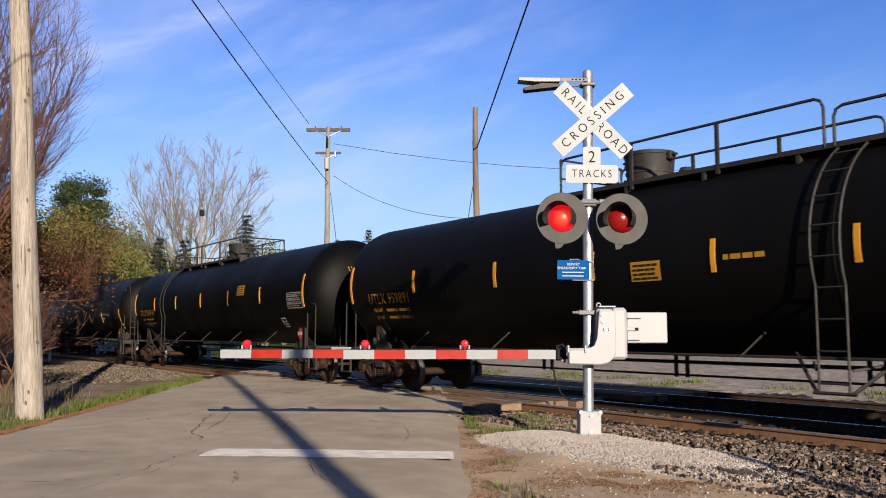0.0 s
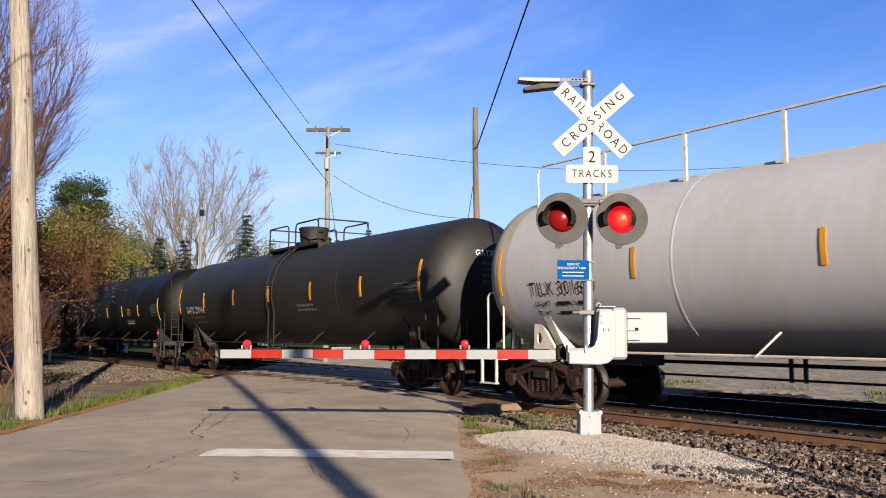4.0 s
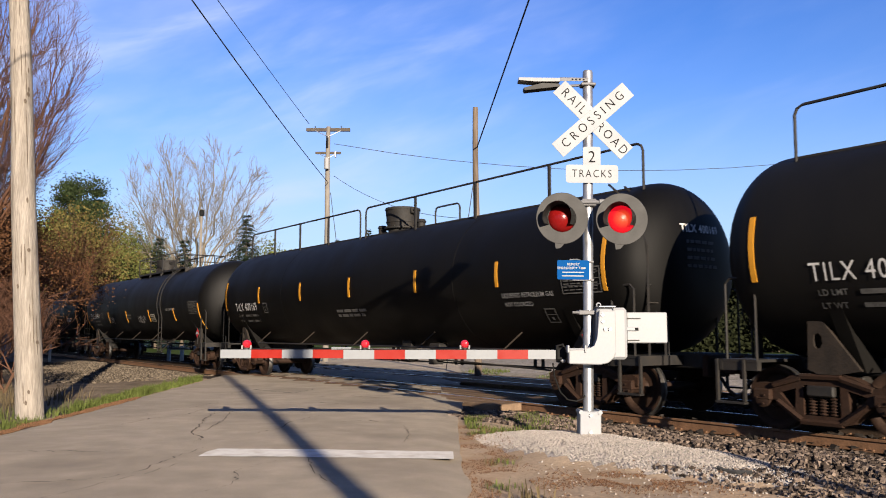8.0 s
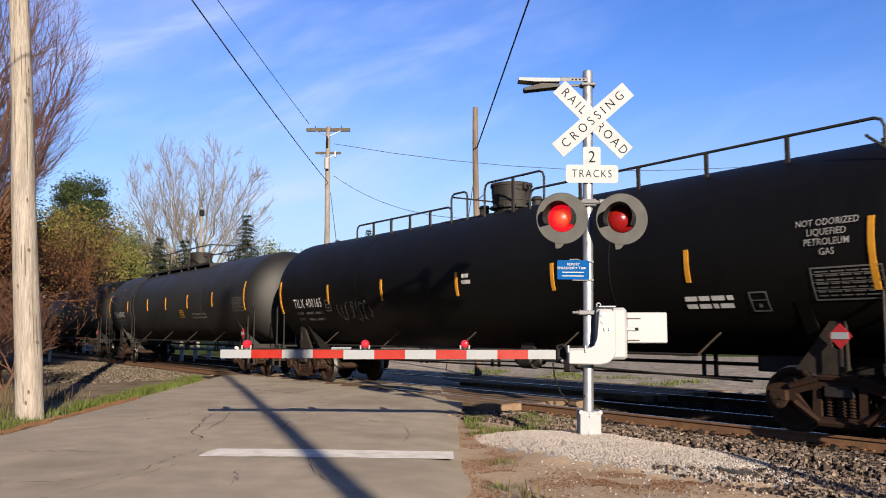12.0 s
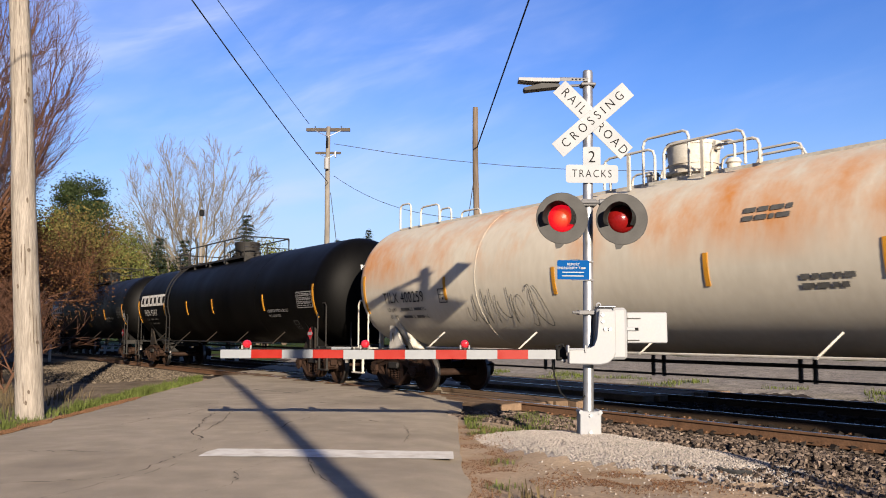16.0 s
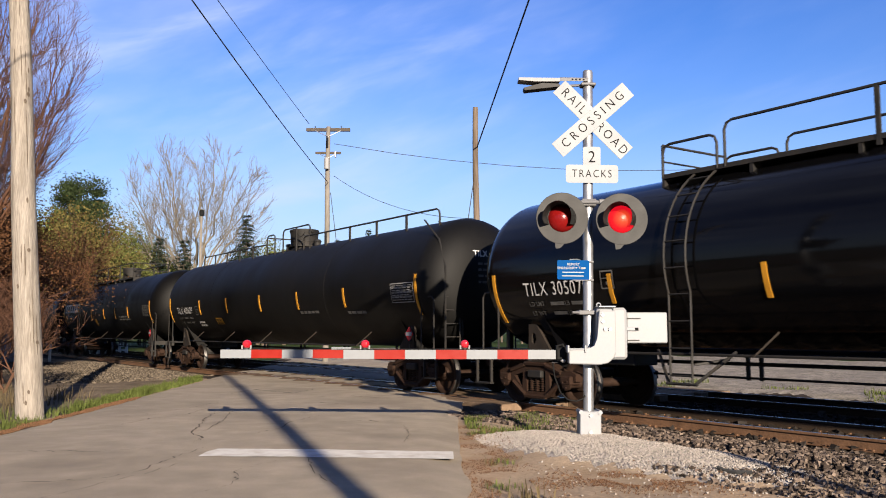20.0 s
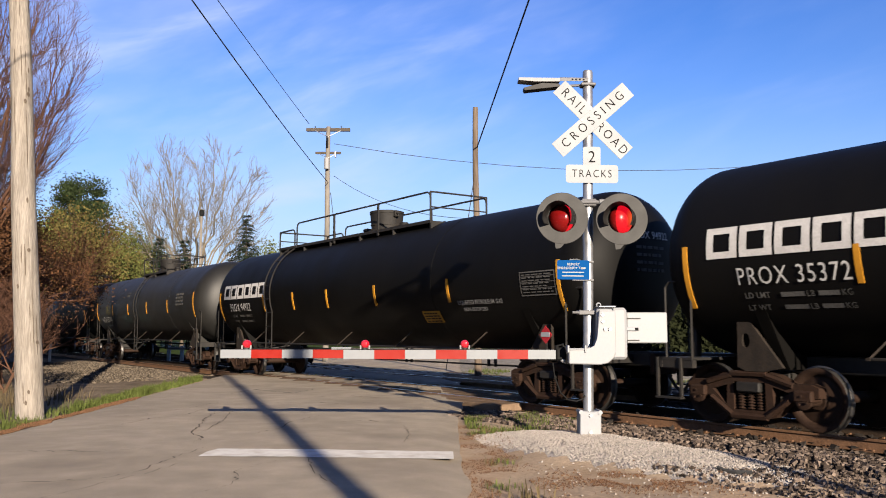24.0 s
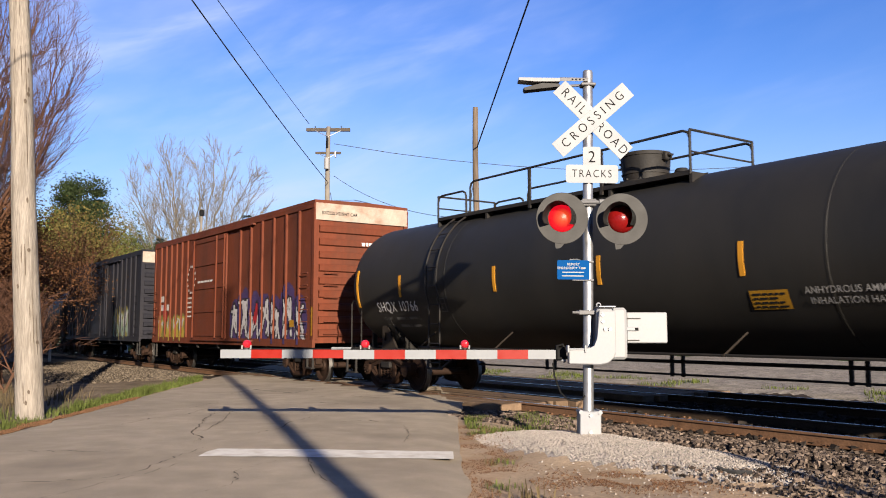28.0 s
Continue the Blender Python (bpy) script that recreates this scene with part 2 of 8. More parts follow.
M = dict(
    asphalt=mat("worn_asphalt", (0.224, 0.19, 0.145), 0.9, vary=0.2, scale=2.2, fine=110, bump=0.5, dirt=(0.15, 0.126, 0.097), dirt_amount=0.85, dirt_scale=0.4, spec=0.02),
    crack=mat("tar_crack", (0.0739, 0.0609, 0.047), 0.9, spec=0.02),
    line=mat("worn_white_line", (0.435, 0.414, 0.369), 0.8, vary=0.12, scale=6, dirt=(0.235, 0.206, 0.167), dirt_amount=0.55, dirt_scale=5, spec=0.02),
    dirt=mat("dry_earth", (0.244, 0.185, 0.125), 0.95, vary=0.25, scale=0.9, fine=25, bump=0.6, dirt=(0.182, 0.108, 0.0574), dirt_amount=0.7, dirt_scale=0.8, spec=0.02),
    yard=mat("pale_yard_gravel", (0.165, 0.146, 0.121), 0.95, vary=0.6, scale=3, fine=18, bump=0.8, dirt=(0.1, 0.09, 0.068), dirt_amount=0.6, dirt_scale=0.4, spec=0.02),
    verge=mat("brown_gravelly_verge", (0.114, 0.0894, 0.0621), 0.95, vary=0.35, scale=1.5, fine=22, bump=0.8, dirt=(0.0374, 0.0273, 0.0186), dirt_amount=0.6, dirt_scale=1.2, spec=0.02),
    fine_gravel=mat("pale_fine_gravel", (0.21, 0.19, 0.17), 0.95, vary=0.35, scale=12, fine=55, bump=0.9, spec=0.02),
    needles=mat("rusty_leaf_litter", (0.078, 0.042, 0.023), 0.95, vary=0.4, scale=6, fine=50, bump=0.6, spec=0.02),
    pale_stone=mat("pale_limestone_gravel", (0.2, 0.179, 0.159), 0.9, vary=0.15, scale=20, fine=90, bump=0.2, spread=0.2, spec=0.02),
    ballast=mat("grey_ballast_stone", (0.066, 0.051, 0.041), 0.9, vary=0.25, scale=14, fine=60, bump=0.3, spread=0.8, spec=0.02),
    brown_stone=mat("brown_track_gravel", (0.06, 0.049, 0.037), 0.95, vary=0.25, scale=14, fine=60, bump=0.3, spread=0.55, spec=0.02),
    ballast_bed=mat("ballast_bed", (0.03, 0.024, 0.019), 0.95, vary=0.45, scale=9, fine=35, bump=0.8, spec=0.02),
    # bed and stones between the rails carry the train's shade in their colour
    track_bed=mat("shaded_track_bed", (0.0131, 0.0109, 0.00939), 0.95, vary=0.4, scale=9, fine=35, bump=0.8, spec=0.02),
    track_stone=mat("shaded_ballast_stone", (0.015, 0.0128, 0.0113), 0.9, vary=0.25, scale=14, fine=60, bump=0.3, spread=0.5, spec=0.02),
    tie=mat("weathered_tie", (0.0188, 0.0139, 0.0105), 0.9, vary=0.3, scale=3, fine=30, bump=0.5, per_object=0.25, spec=0.02),
    plank=mat("crossing_timber", (0.0904, 0.062, 0.0413), 0.85, vary=0.3, scale=3, fine=30, bump=0.4, per_object=0.2, spec=0.02),
    rail_side=mat("rusty_rail_steel", (0.0828, 0.0446, 0.0245), 0.8, 0.0, vary=0.3, scale=4, fine=40, bump=0.2),
    # copy of the rail steel, darkened for rails in the train's shadow
    shaded_rail=mat("shaded_rail_steel", (0.026, 0.018, 0.013), 0.8, vary=0.3, scale=4, fine=40, bump=0.2, spec=0.05),
    rail_top=mat("polished_rail_top", (0.14, 0.14, 0.145), 0.25, 1.0, vary=0.1),
    grass=mat("spring_grass", (0.047, 0.058, 0.0155), 0.8, vary=0.3, scale=2, fine=12, bump=0, spread=0.4, spec=0.02),
    dry_grass=mat("dry_weeds", (0.0633, 0.0487, 0.0263), 0.9, vary=0.3, scale=2, fine=12, bump=0, spread=0.35, spec=0.02),
    field=mat("mown_field", (0.0263, 0.0394, 0.0113), 0.95, vary=0.3, scale=0.3, fine=6, bump=0.3, spec=0.02),
    bark=mat("grey_bark", (0.0638, 0.0507, 0.0394), 0.9, vary=0.3, scale=5, fine=30, bump=0.5, spec=0.02),
    twig_tan=mat("pale_twigs", (0.1, 0.086, 0.066), 0.9, vary=0.2, bump=0, spec=0.02),
    twig_red=mat("reddish_twigs", (0.0601, 0.0318, 0.0207), 0.9, vary=0.3, bump=0, spec=0.02),
    leaf_rust=mat("rust_buds", (0.0443, 0.0213, 0.01), 0.85, vary=0.3, bump=0, spread=0.4, spec=0.02),
    leaf_bronze=mat("bronze_budding_leaves", (0.049, 0.04, 0.0135), 0.85, vary=0.35, bump=0, spread=0.5, spec=0.02),
    leaf_yellow=mat("young_spring_leaves", (0.056, 0.062, 0.018), 0.8, vary=0.3, bump=0, spread=0.45, spec=0.02),
    leaf_green=mat("pine_needles", (0.019, 0.0265, 0.0115), 0.8, vary=0.3, bump=0, spread=0.45, spec=0.02),
    leaf_hedge=mat("dark_hedge_leaves", (0.0095, 0.0112, 0.005), 0.8, vary=0.3, bump=0, spread=0.5, spec=0.02),
    leaf_spruce=mat("spruce_needles", (0.0188, 0.0282, 0.017), 0.8, vary=0.3, bump=0, spread=0.45, spec=0.02),
    pole_wood=mat("weathered_pole_wood", (0.158, 0.14, 0.12), 0.85, vary=0.3, scale=14, fine=80, bump=0.9, streak=0.07, dirt=(0.085, 0.072, 0.056), dirt_amount=0.6, dirt_scale=11, spec=0.02),
    old_pole=mat("old_brown_pole", (0.085, 0.066, 0.051), 0.9, vary=0.4, scale=4, fine=22, bump=0.4, streak=0.1, dirt=(0.03, 0.023, 0.018), dirt_amount=0.7, dirt_scale=3, spec=0.02),
    grey_pole=mat("grey_weathered_pole", (0.115, 0.104, 0.09), 0.9, vary=0.3, scale=2, fine=22, bump=0.4, streak=0.12, dirt=(0.05, 0.042, 0.034), dirt_amount=0.6, dirt_scale=1.6, spec=0.02),
    arm_wood=mat("dark_crossarm_wood", (0.045, 0.038, 0.032), 0.9, vary=0.3, scale=4, fine=22, bump=0.4, spec=0.02),
    wire=mat("black_cable", (0.02, 0.02, 0.022), 0.6, bump=0),
    galvanised=mat("galvanised_steel", (0.22, 0.223, 0.23), 0.42, 0.8, vary=0.1, scale=12, fine=80, bump=0.03),
    steel_dull=mat("dull_weathered_steel", (0.085, 0.085, 0.088), 0.6, 0.2, vary=0.15, scale=12, fine=60, bump=0.05),
    aluminium=mat("bright_aluminium", (0.155, 0.155, 0.157), 0.6, 0.1, vary=0.08, scale=12),
    white=mat("white_enamel", (0.16, 0.166, 0.176), 0.45, vary=0.04, scale=5, bump=0.02, dirt=(0.197, 0.186, 0.164), dirt_amount=0.35, dirt_scale=4),
    sign_white=mat("white_sign_sheeting", (0.15, 0.158, 0.168), 0.5, vary=0.03, scale=4, bump=0.02),
    black=mat("black_enamel", (0.00474, 0.00474, 0.00474), 0.7, spec=0.08, vary=0.15, bump=0.03),
    grey_disc=mat("faded_black_disc", (0.0254, 0.0249, 0.024), 0.6, vary=0.12, scale=5, bump=0.03),
    lens_red=mat("red_lens_glass", (0.09, 0.003, 0.003), 0.22, vary=0.1, scale=30, bump=0.15, coat=0.15),
    lamp_red=mat("lit_red_lamp", (0.09, 0.004, 0.004), 0.3, vary=0.1, scale=25, emit=(1.0, 0.045, 0.03), emit_strength=0.23),
    arm_lamp=mat("small_red_lamp", (0.22, 0.006, 0.01), 0.2, vary=0.2, scale=40, emit=(1.0, 0.02, 0.04), emit_strength=0.07, coat=0.6),
    arm_white=mat("white_reflective_sheet", (0.125, 0.132, 0.14), 0.4, vary=0.04, scale=8, bump=0.02),
    arm_red=mat("red_reflective_sheet", (0.135, 0.00526, 0.00225), 0.4, vary=0.06, scale=8, bump=0.02),
    blue_sign=mat("blue_sign_sheeting", (0.002, 0.034, 0.12), 0.8, spec=0.02, vary=0.06, scale=6, bump=0.02),
    tank_black=mat("black_tank_paint", (0.0017, 0.0016, 0.00147), 0.58, spec=0.12, vary=0.2, scale=0.7, fine=6, bump=0.02, streak=0.25, dirt=(0.00438, 0.00379, 0.00311), dirt_amount=0.5, dirt_scale=0.6),
    tank_jet=mat("fresh_black_tank_paint", (0.0011, 0.00105, 0.001), 0.52, spec=0.05, vary=0.2, scale=0.7, fine=6, bump=0.02, streak=0.25, dirt=(0.0022, 0.0019, 0.0016), dirt_amount=0.5, dirt_scale=0.6),
    tank_dark=mat("clean_black_tank_paint", (0.0015, 0.0014, 0.0013), 0.55, spec=0.08, vary=0.2, scale=0.7, fine=6, bump=0.02, streak=0.25, dirt=(0.0032, 0.0028, 0.0023), dirt_amount=0.5, dirt_scale=0.6),
    tank_gloss=mat("glossy_black_tank_paint", (0.0014, 0.0014, 0.0017), 0.12, vary=0.1, scale=0.7, fine=6, bump=0.0, coat=0.1),
    tank_grey=mat("charcoal_tank_paint", (0.0062, 0.006, 0.0054), 0.58, spec=0.24, vary=0.2, scale=0.7, fine=6, bump=0.02, streak=0.25, dirt=(0.0115, 0.0101, 0.0079), dirt_amount=0.5, dirt_scale=0.6),
    tank_white=mat("light_grey_tank_paint", (0.233, 0.233, 0.24), 0.5, vary=0.06, scale=0.8, fine=8, bump=0.02, streak=0.2, dirt=(0.186, 0.171, 0.142), dirt_amount=0.4, dirt_scale=0.7),
    tank_cream=mat("cream_tank_head_paint", (0.183, 0.169, 0.139), 0.55, vary=0.08, scale=1.5, dirt=(0.107, 0.0818, 0.0478), dirt_amount=0.35, dirt_scale=1.2),
    tank_rusty=mat("rust_stained_cream_paint", (0.321, 0.29, 0.233), 0.6, vary=0.08, scale=0.8, fine=8, bump=0.02, streak=0.35, dirt=(0.30, 0.115, 0.024), dirt_amount=1.0, dirt_scale=0.55, dirt_z=(2.35, 3.0)),
    frame_black=mat("dusty_black_steel", (0.00601, 0.00544, 0.00488), 0.7, spec=0.25, vary=0.3, scale=4, fine=30, bump=0.15, dirt=(0.017, 0.0128, 0.00904), dirt_amount=0.5, dirt_scale=3),
    frame_brown=mat("dusty_brown_steel", (0.012, 0.0095, 0.0075), 0.8, vary=0.3, scale=4, fine=30, bump=0.2, dirt=(0.0188, 0.0135, 0.00974), dirt_amount=0.6, dirt_scale=4, spec=0.12),
    truck=mat("rusty_cast_steel", (0.0185, 0.0092, 0.0054), 0.8, 0.1, vary=0.35, scale=5, fine=40, bump=0.25, dirt=(0.00648, 0.00488, 0.0039), dirt_amount=0.7, dirt_scale=5, spec=0.12),
    wheel=mat("brown_wheel_steel", (0.0189, 0.0107, 0.00722), 0.7, 0.3, vary=0.3, scale=8, fine=40, bump=0.1),
    wheel_rim=mat("polished_wheel_tread", (0.1, 0.095, 0.09), 0.5, 1.0, vary=0.1),
    frame_white=mat("chalky_white_steel", (0.282, 0.269, 0.238), 0.65, vary=0.12, scale=5, fine=30, bump=0.1, dirt=(0.137, 0.0975, 0.0585), dirt_amount=0.5, dirt_scale=3),
    strip_yellow=mat("amber_reflector", (0.275, 0.125, 0.0115), 0.45, vary=0.1, scale=6, bump=0.02, per_object=0.12),
    paint_white=mat("white_stencil_paint", (0.314, 0.306, 0.293), 0.6, vary=0.15, scale=8, bump=0.02),
    paint_grey=mat("greyed_stencil_paint", (0.15, 0.146, 0.14), 0.65, vary=0.25, scale=8, bump=0.02),
    paint_dim=mat("faded_stencil_paint", (0.0563, 0.0544, 0.0507), 0.7, vary=0.3, scale=8, bump=0.02),
    paint_yellow=mat("yellow_stencil_paint", (0.18, 0.092, 0.0085), 0.6, vary=0.15, scale=8, bump=0.02),
    paint_black=mat("black_stencil_paint", (0.0079, 0.0079, 0.0079), 0.7, spec=0.1, vary=0.15, scale=8, bump=0.02),
    placard_red=mat("red_placard", (0.18, 0.0113, 0.015), 0.5, vary=0.1, scale=8),
    box_brown=mat("oxide_red_boxcar_paint", (0.072, 0.0185, 0.0085), 0.7, vary=0.18, scale=1.2, fine=14, bump=0.08, streak=0.25, dirt=(0.0376, 0.0157, 0.00974), dirt_amount=0.6, dirt_scale=1.1),
    box_slate=mat("slate_boxcar_paint", (0.009, 0.009, 0.0125), 0.7, vary=0.25, scale=1.2, fine=14, bump=0.08, streak=0.25, dirt=(0.0188, 0.017, 0.017), dirt_amount=0.6, dirt_scale=1.1),
    box_white=mat("flaking_white_panel", (0.205, 0.172, 0.142), 0.7, vary=0.2, scale=3, dirt=(0.12, 0.055, 0.03), dirt_amount=0.75, dirt_scale=1.6),
    tag_purple=mat("purple_spray_paint", (0.03, 0.019, 0.055), 0.7, vary=0.3, scale=3),
    tag_white=mat("white_spray_paint", (0.225, 0.217, 0.217), 0.7, vary=0.2, scale=3),
    tag_yellow=mat("yellow_spray_paint", (0.196, 0.15, 0.0263), 0.7, vary=0.2, scale=3),
    tag_olive=mat("dull_olive_spray_paint", (0.0948, 0.0814, 0.027), 0.7, vary=0.3, scale=3),
    tag_green=mat("mint_spray_paint", (0.123, 0.157, 0.123), 0.7, vary=0.2, scale=3),
    tag_teal=mat("faded_teal_spray_paint", (0.03, 0.045, 0.04), 0.75, vary=0.4, scale=5),
    tag_black=mat("black_spray_paint", (0.0113, 0.00939, 0.0131), 0.7, vary=0.2, scale=3),
    fence_white=mat("white_fence_paint", (0.27, 0.263, 0.24), 0.7, vary=0.1, scale=3),
    # pale cabinet paint, its colour lowered for the shade it stands in
    cabinet_blue=mat("shaded_blue_cabinet_paint", (0.0822, 0.101, 0.123), 0.35, vary=0.05, scale=3, coat=0.4),
    glass_dark=mat("dark_window_glass", (0.03, 0.04, 0.05), 0.08, vary=0.05, bump=0),
    rubber=mat("black_rubber", (0.02, 0.02, 0.02), 0.8, vary=0.15),
)


def lit_lens():
    """The lit lens: deep red, growing orange towards its middle."""
    m = M["lamp_red"]
    nt = m.node_tree
    b = nt.nodes["Principled BSDF"]
    tc = nt.nodes.new("ShaderNodeTexCoord")
    flat = nt.nodes.new("ShaderNodeVectorMath")
    flat.operation = "MULTIPLY"
    flat.inputs[1].default_value = (1, 0, 1)
    far = nt.nodes.new("ShaderNodeVectorMath")
    far.operation = "LENGTH"
    ramp = nt.nodes.new("ShaderNodeValToRGB")
    ramp.color_ramp.elements[0].position, ramp.color_ramp.elements[0].color = 0.02, (1.0, 0.15, 0.035, 1)
    ramp.color_ramp.elements[1].position, ramp.color_ramp.elements[1].color = 0.13, (0.85, 0.006, 0.02, 1)
    nt.links.new(tc.outputs["Object"], flat.inputs[0])
    nt.links.new(flat.outputs["Vector"], far.inputs[0])
    nt.links.new(far.outputs["Value"], ramp.inputs["Fac"])
    nt.links.new(ramp.outputs["Color"], b.inputs["Emission Color"])


lit_lens()

# ---- mesh helpers ----
REPAINTED = {}


def part(name, bm, material, parent=None, label="", m=None, smooth=False):
    """Links a bmesh (or a mesh) as one object, under parent where one is given."""
    if isinstance(bm, bmesh.types.BMesh):
        me = bpy.data.meshes.new(name)
        bm.to_mesh(me)
        bm.free()
    else:
        me = bm
    wanted = list(material) if isinstance(material, (list, tuple)) else [material]
    if len(me.materials) and me.materials[0] != wanted[0]:
        key = (me.name, wanted[0].name)
        if key not in REPAINTED:
            REPAINTED[key] = me.copy()
            REPAINTED[key].materials.clear()
        me = REPAINTED[key]
    if not me.materials:
        for x in wanted:
            me.materials.append(x)
    if smooth and len(me.polygons):
        me.polygons.foreach_set("use_smooth", [True] * len(me.polygons))
        me.set_sharp_from_angle(angle=radians(38))
    ob = new(name, me)
    if parent is not None:
        ob.parent = parent
    if m is not None:
        ob.matrix_basis = m
    if label:
        tagged(ob, label)
    return ob


def thing(name, label, category, m=None, group="", kind=""):
    ob = new(name)
    ob.empty_display_size = 0.3
    if m is not None:
        ob.matrix_basis = m
    return tagged(ob, label, category, group, kind)


def box(bm, x0, y0, z0, x1, y1, z1, bevel=0.0, mi=0):
    """A box between two corners, its edges taken off by bevel."""
    vs = [bm.verts.new((x, y, z)) for z in (z0, z1) for x, y in ((x0, y0), (x1, y0), (x1, y1), (x0, y1))]
    fs = [(0, 3, 2, 1), (4, 5, 6, 7), (0, 1, 5, 4), (1, 2, 6, 5), (2, 3, 7, 6), (3, 0, 4, 7)]
    faces = [bm.faces.new([vs[i] for i in f]) for f in fs]
    for f in faces:
        f.material_index = mi
    if bevel:
        edges = list({e for f in faces for e in f.edges})
        r = bmesh.ops.bevel(bm, geom=edges, offset=bevel, segments=1, affect="EDGES", profile=0.5)
        for f in r["faces"]:
            f.material_index = mi
    return vs


def tube(bm, points, r, seg=6, r_end=None, cap=True, mi=0):
    """A round bar along a line of points."""
    pts = [Vector(p) for p in points]
    rings = []
    n = len(pts)
    side = None
    for i, p in enumerate(pts):
        d = (pts[min(i + 1, n - 1)] - pts[max(i - 1, 0)]).normalized()
        if side is None:
            side = d.orthogonal().normalized()
        else:
            side = (side - d * side.dot(d)).normalized()
        up = d.cross(side)
        rad = r if r_end is None else r + (r_end - r) * i / (n - 1)
        rings.append([bm.verts.new(p + (side * math.cos(a) + up * math.sin(a)) * rad)
                      for a in (2 * math.pi * k / seg for k in range(seg))])
    for a, b in zip(rings, rings[1:]):
        for k in range(seg):
            f = bm.faces.new((a[k], a[(k + 1) % seg], b[(k + 1) % seg], b[k]))
            f.material_index = mi
    if cap:
        bm.faces.new(rings[0][::-1]).material_index = mi
        bm.faces.new(rings[-1]).material_index = mi


def lathe(bm, profile, seg=24, axis="x", centre=(0, 0, 0), mi=0):
    """Turns (along, radius) pairs about an axis."""
    c = Vector(centre)
    rings = []
    for a, r in profile:
        if r < 1e-5:
            v = {"x": (a, 0, 0), "y": (0, a, 0), "z": (0, 0, a)}[axis]
            rings.append([bm.verts.new(c + Vector(v))])
            continue
        ring = []
        for k in range(seg):
            t = 2 * math.pi * k / seg
            p, q = r * math.cos(t), r * math.sin(t)
            v = {"x": (a, p, q), "y": (q, a, p), "z": (p, q, a)}[axis]
            ring.append(bm.verts.new(c + Vector(v)))
        rings.append(ring)
    for a, b in zip(rings, rings[1:]):
        for k in range(seg):
            j = (k + 1) % seg
            if len(a) == 1:
                f = bm.faces.new((a[0], b[j], b[k]))
            elif len(b) == 1:
                f = bm.faces.new((a[k], a[j], b[0]))
            else:
                f = bm.faces.new((a[k], a[j], b[j], b[k]))
            f.material_index = mi


def slab(bm, outline, depth, mi=0):
    """A flat shape from (x, z) pairs, depth thick along +y."""
    a = [bm.verts.new((x, 0, z)) for x, z in outline]
    b = [bm.verts.new((x, depth, z)) for x, z in outline]
    bm.faces.new(a).material_index = mi
    bm.faces.new(b[::-1]).material_index = mi
    n = len(a)
    for k in range(n):
        bm.faces.new((a[k], b[k], b[(k + 1) % n], a[(k + 1) % n])).material_index = mi


def fresh():
    return bmesh.new()


TEXTS = {}


def letters(body, size, align="CENTER", squeeze=1.0, space=1.0, thick=0.0):
    """Flat writing as (vertices in x and y, faces); the built-in font."""
    key = (body, size, align, squeeze, space, thick)
    if key not in TEXTS:
        cu = bpy.data.curves.new("writing", "FONT")
        cu.body, cu.size, cu.align_x, cu.align_y = body, size, align, "CENTER"
        cu.resolution_u, cu.space_character, cu.offset = 3, space, thick
        ob = new("writing", cu)
        me = bpy.data.meshes.new_from_object(ob)
        TEXTS[key] = ([(v.co.x * squeeze, v.co.y) for v in me.vertices], [tuple(p.vertices) for p in me.polygons])
        bpy.data.objects.remove(ob)
        bpy.data.curves.remove(cu)
        bpy.data.meshes.remove(me)
    return TEXTS[key]


def sag(a, b, drop, n=14):
    a, b = Vector(a), Vector(b)
    return [a.lerp(b, k / n) - Vector((0, 0, 4 * drop * (k / n) * (1 - k / n))) for k in range(n + 1)]


def mesh_from(name, vs, fs):
    me = bpy.data.meshes.new(name)
    me.from_pydata(vs, [], fs)
    me.update()
    return me


# ---- ground, road and tracks ----
def across(x, y):
    return x * AWAY.x + y * AWAY.y


def along(x, y):
    return x * FWD.x + y * FWD.y


def smooth01(v, a, b):
    t = max(0.0, min(1.0, (v - a) / (b - a)))
    return t * t * (3 - 2 * t)


def road_left(y):
    return -5.45 - 0.066 * y if y < 30 else -7.43 - 0.02 * (y - 30)


def road_right(y):
    return 0.22 + 0.25 * smooth01(y, 13, 19)


def mound(x, y):
    d = ((along(x, y) + 7.4) / 2.6) ** 2 + ((across(x, y) - 7.75) / 1.12) ** 2
    return 0.12 * max(0.0, 1 - d) ** 0.75


def ground_z(x, y):
    """The lie of the land: level, with a ditch and a ballast bank beside the tracks."""
    p, a = across(x, y), along(x, y)
    in_road = smooth01(x, road_left(y) - 1.2, road_left(y) - 0.1) * (1 - smooth01(x, road_right(y) + 0.05, road_right(y) + 1.0))
    z = -0.03 + 0.05 * noise.noise((x * 0.5, y * 0.5, 0)) + 0.025 * noise.noise((x * 2.1, y * 2.1, 3))
    bed = -0.2
    far = math.hypot(x, y)
    if p > 7.6:
        bank = smooth01(p, 9.3, 10.5)
        ditch = -0.34 * smooth01(p, 8.2, 9.0) * (1 - bank) * smooth01(a, -10.5, -8.0)
        z += ditch
    if p > 9.3:
        k = smooth01(p, 9.6, 10.5) * (1 - smooth01(p, 18.0, 19.5))
        z = z * (1 - k) + (bed + 0.02 * noise.noise((x * 3, y * 3, 1))) * k
    z = z * (1 - in_road) + (-0.06) * in_road
    if 10.3 < p < 18.5:
        z = min(z, -0.17)
    z += mound(x, y) * (1 - smooth01(p, 8.6, 9.6)) * (1 - in_road)
    if far > 60:
        z += -0.15 * smooth01(far, 60, 120)
    return z


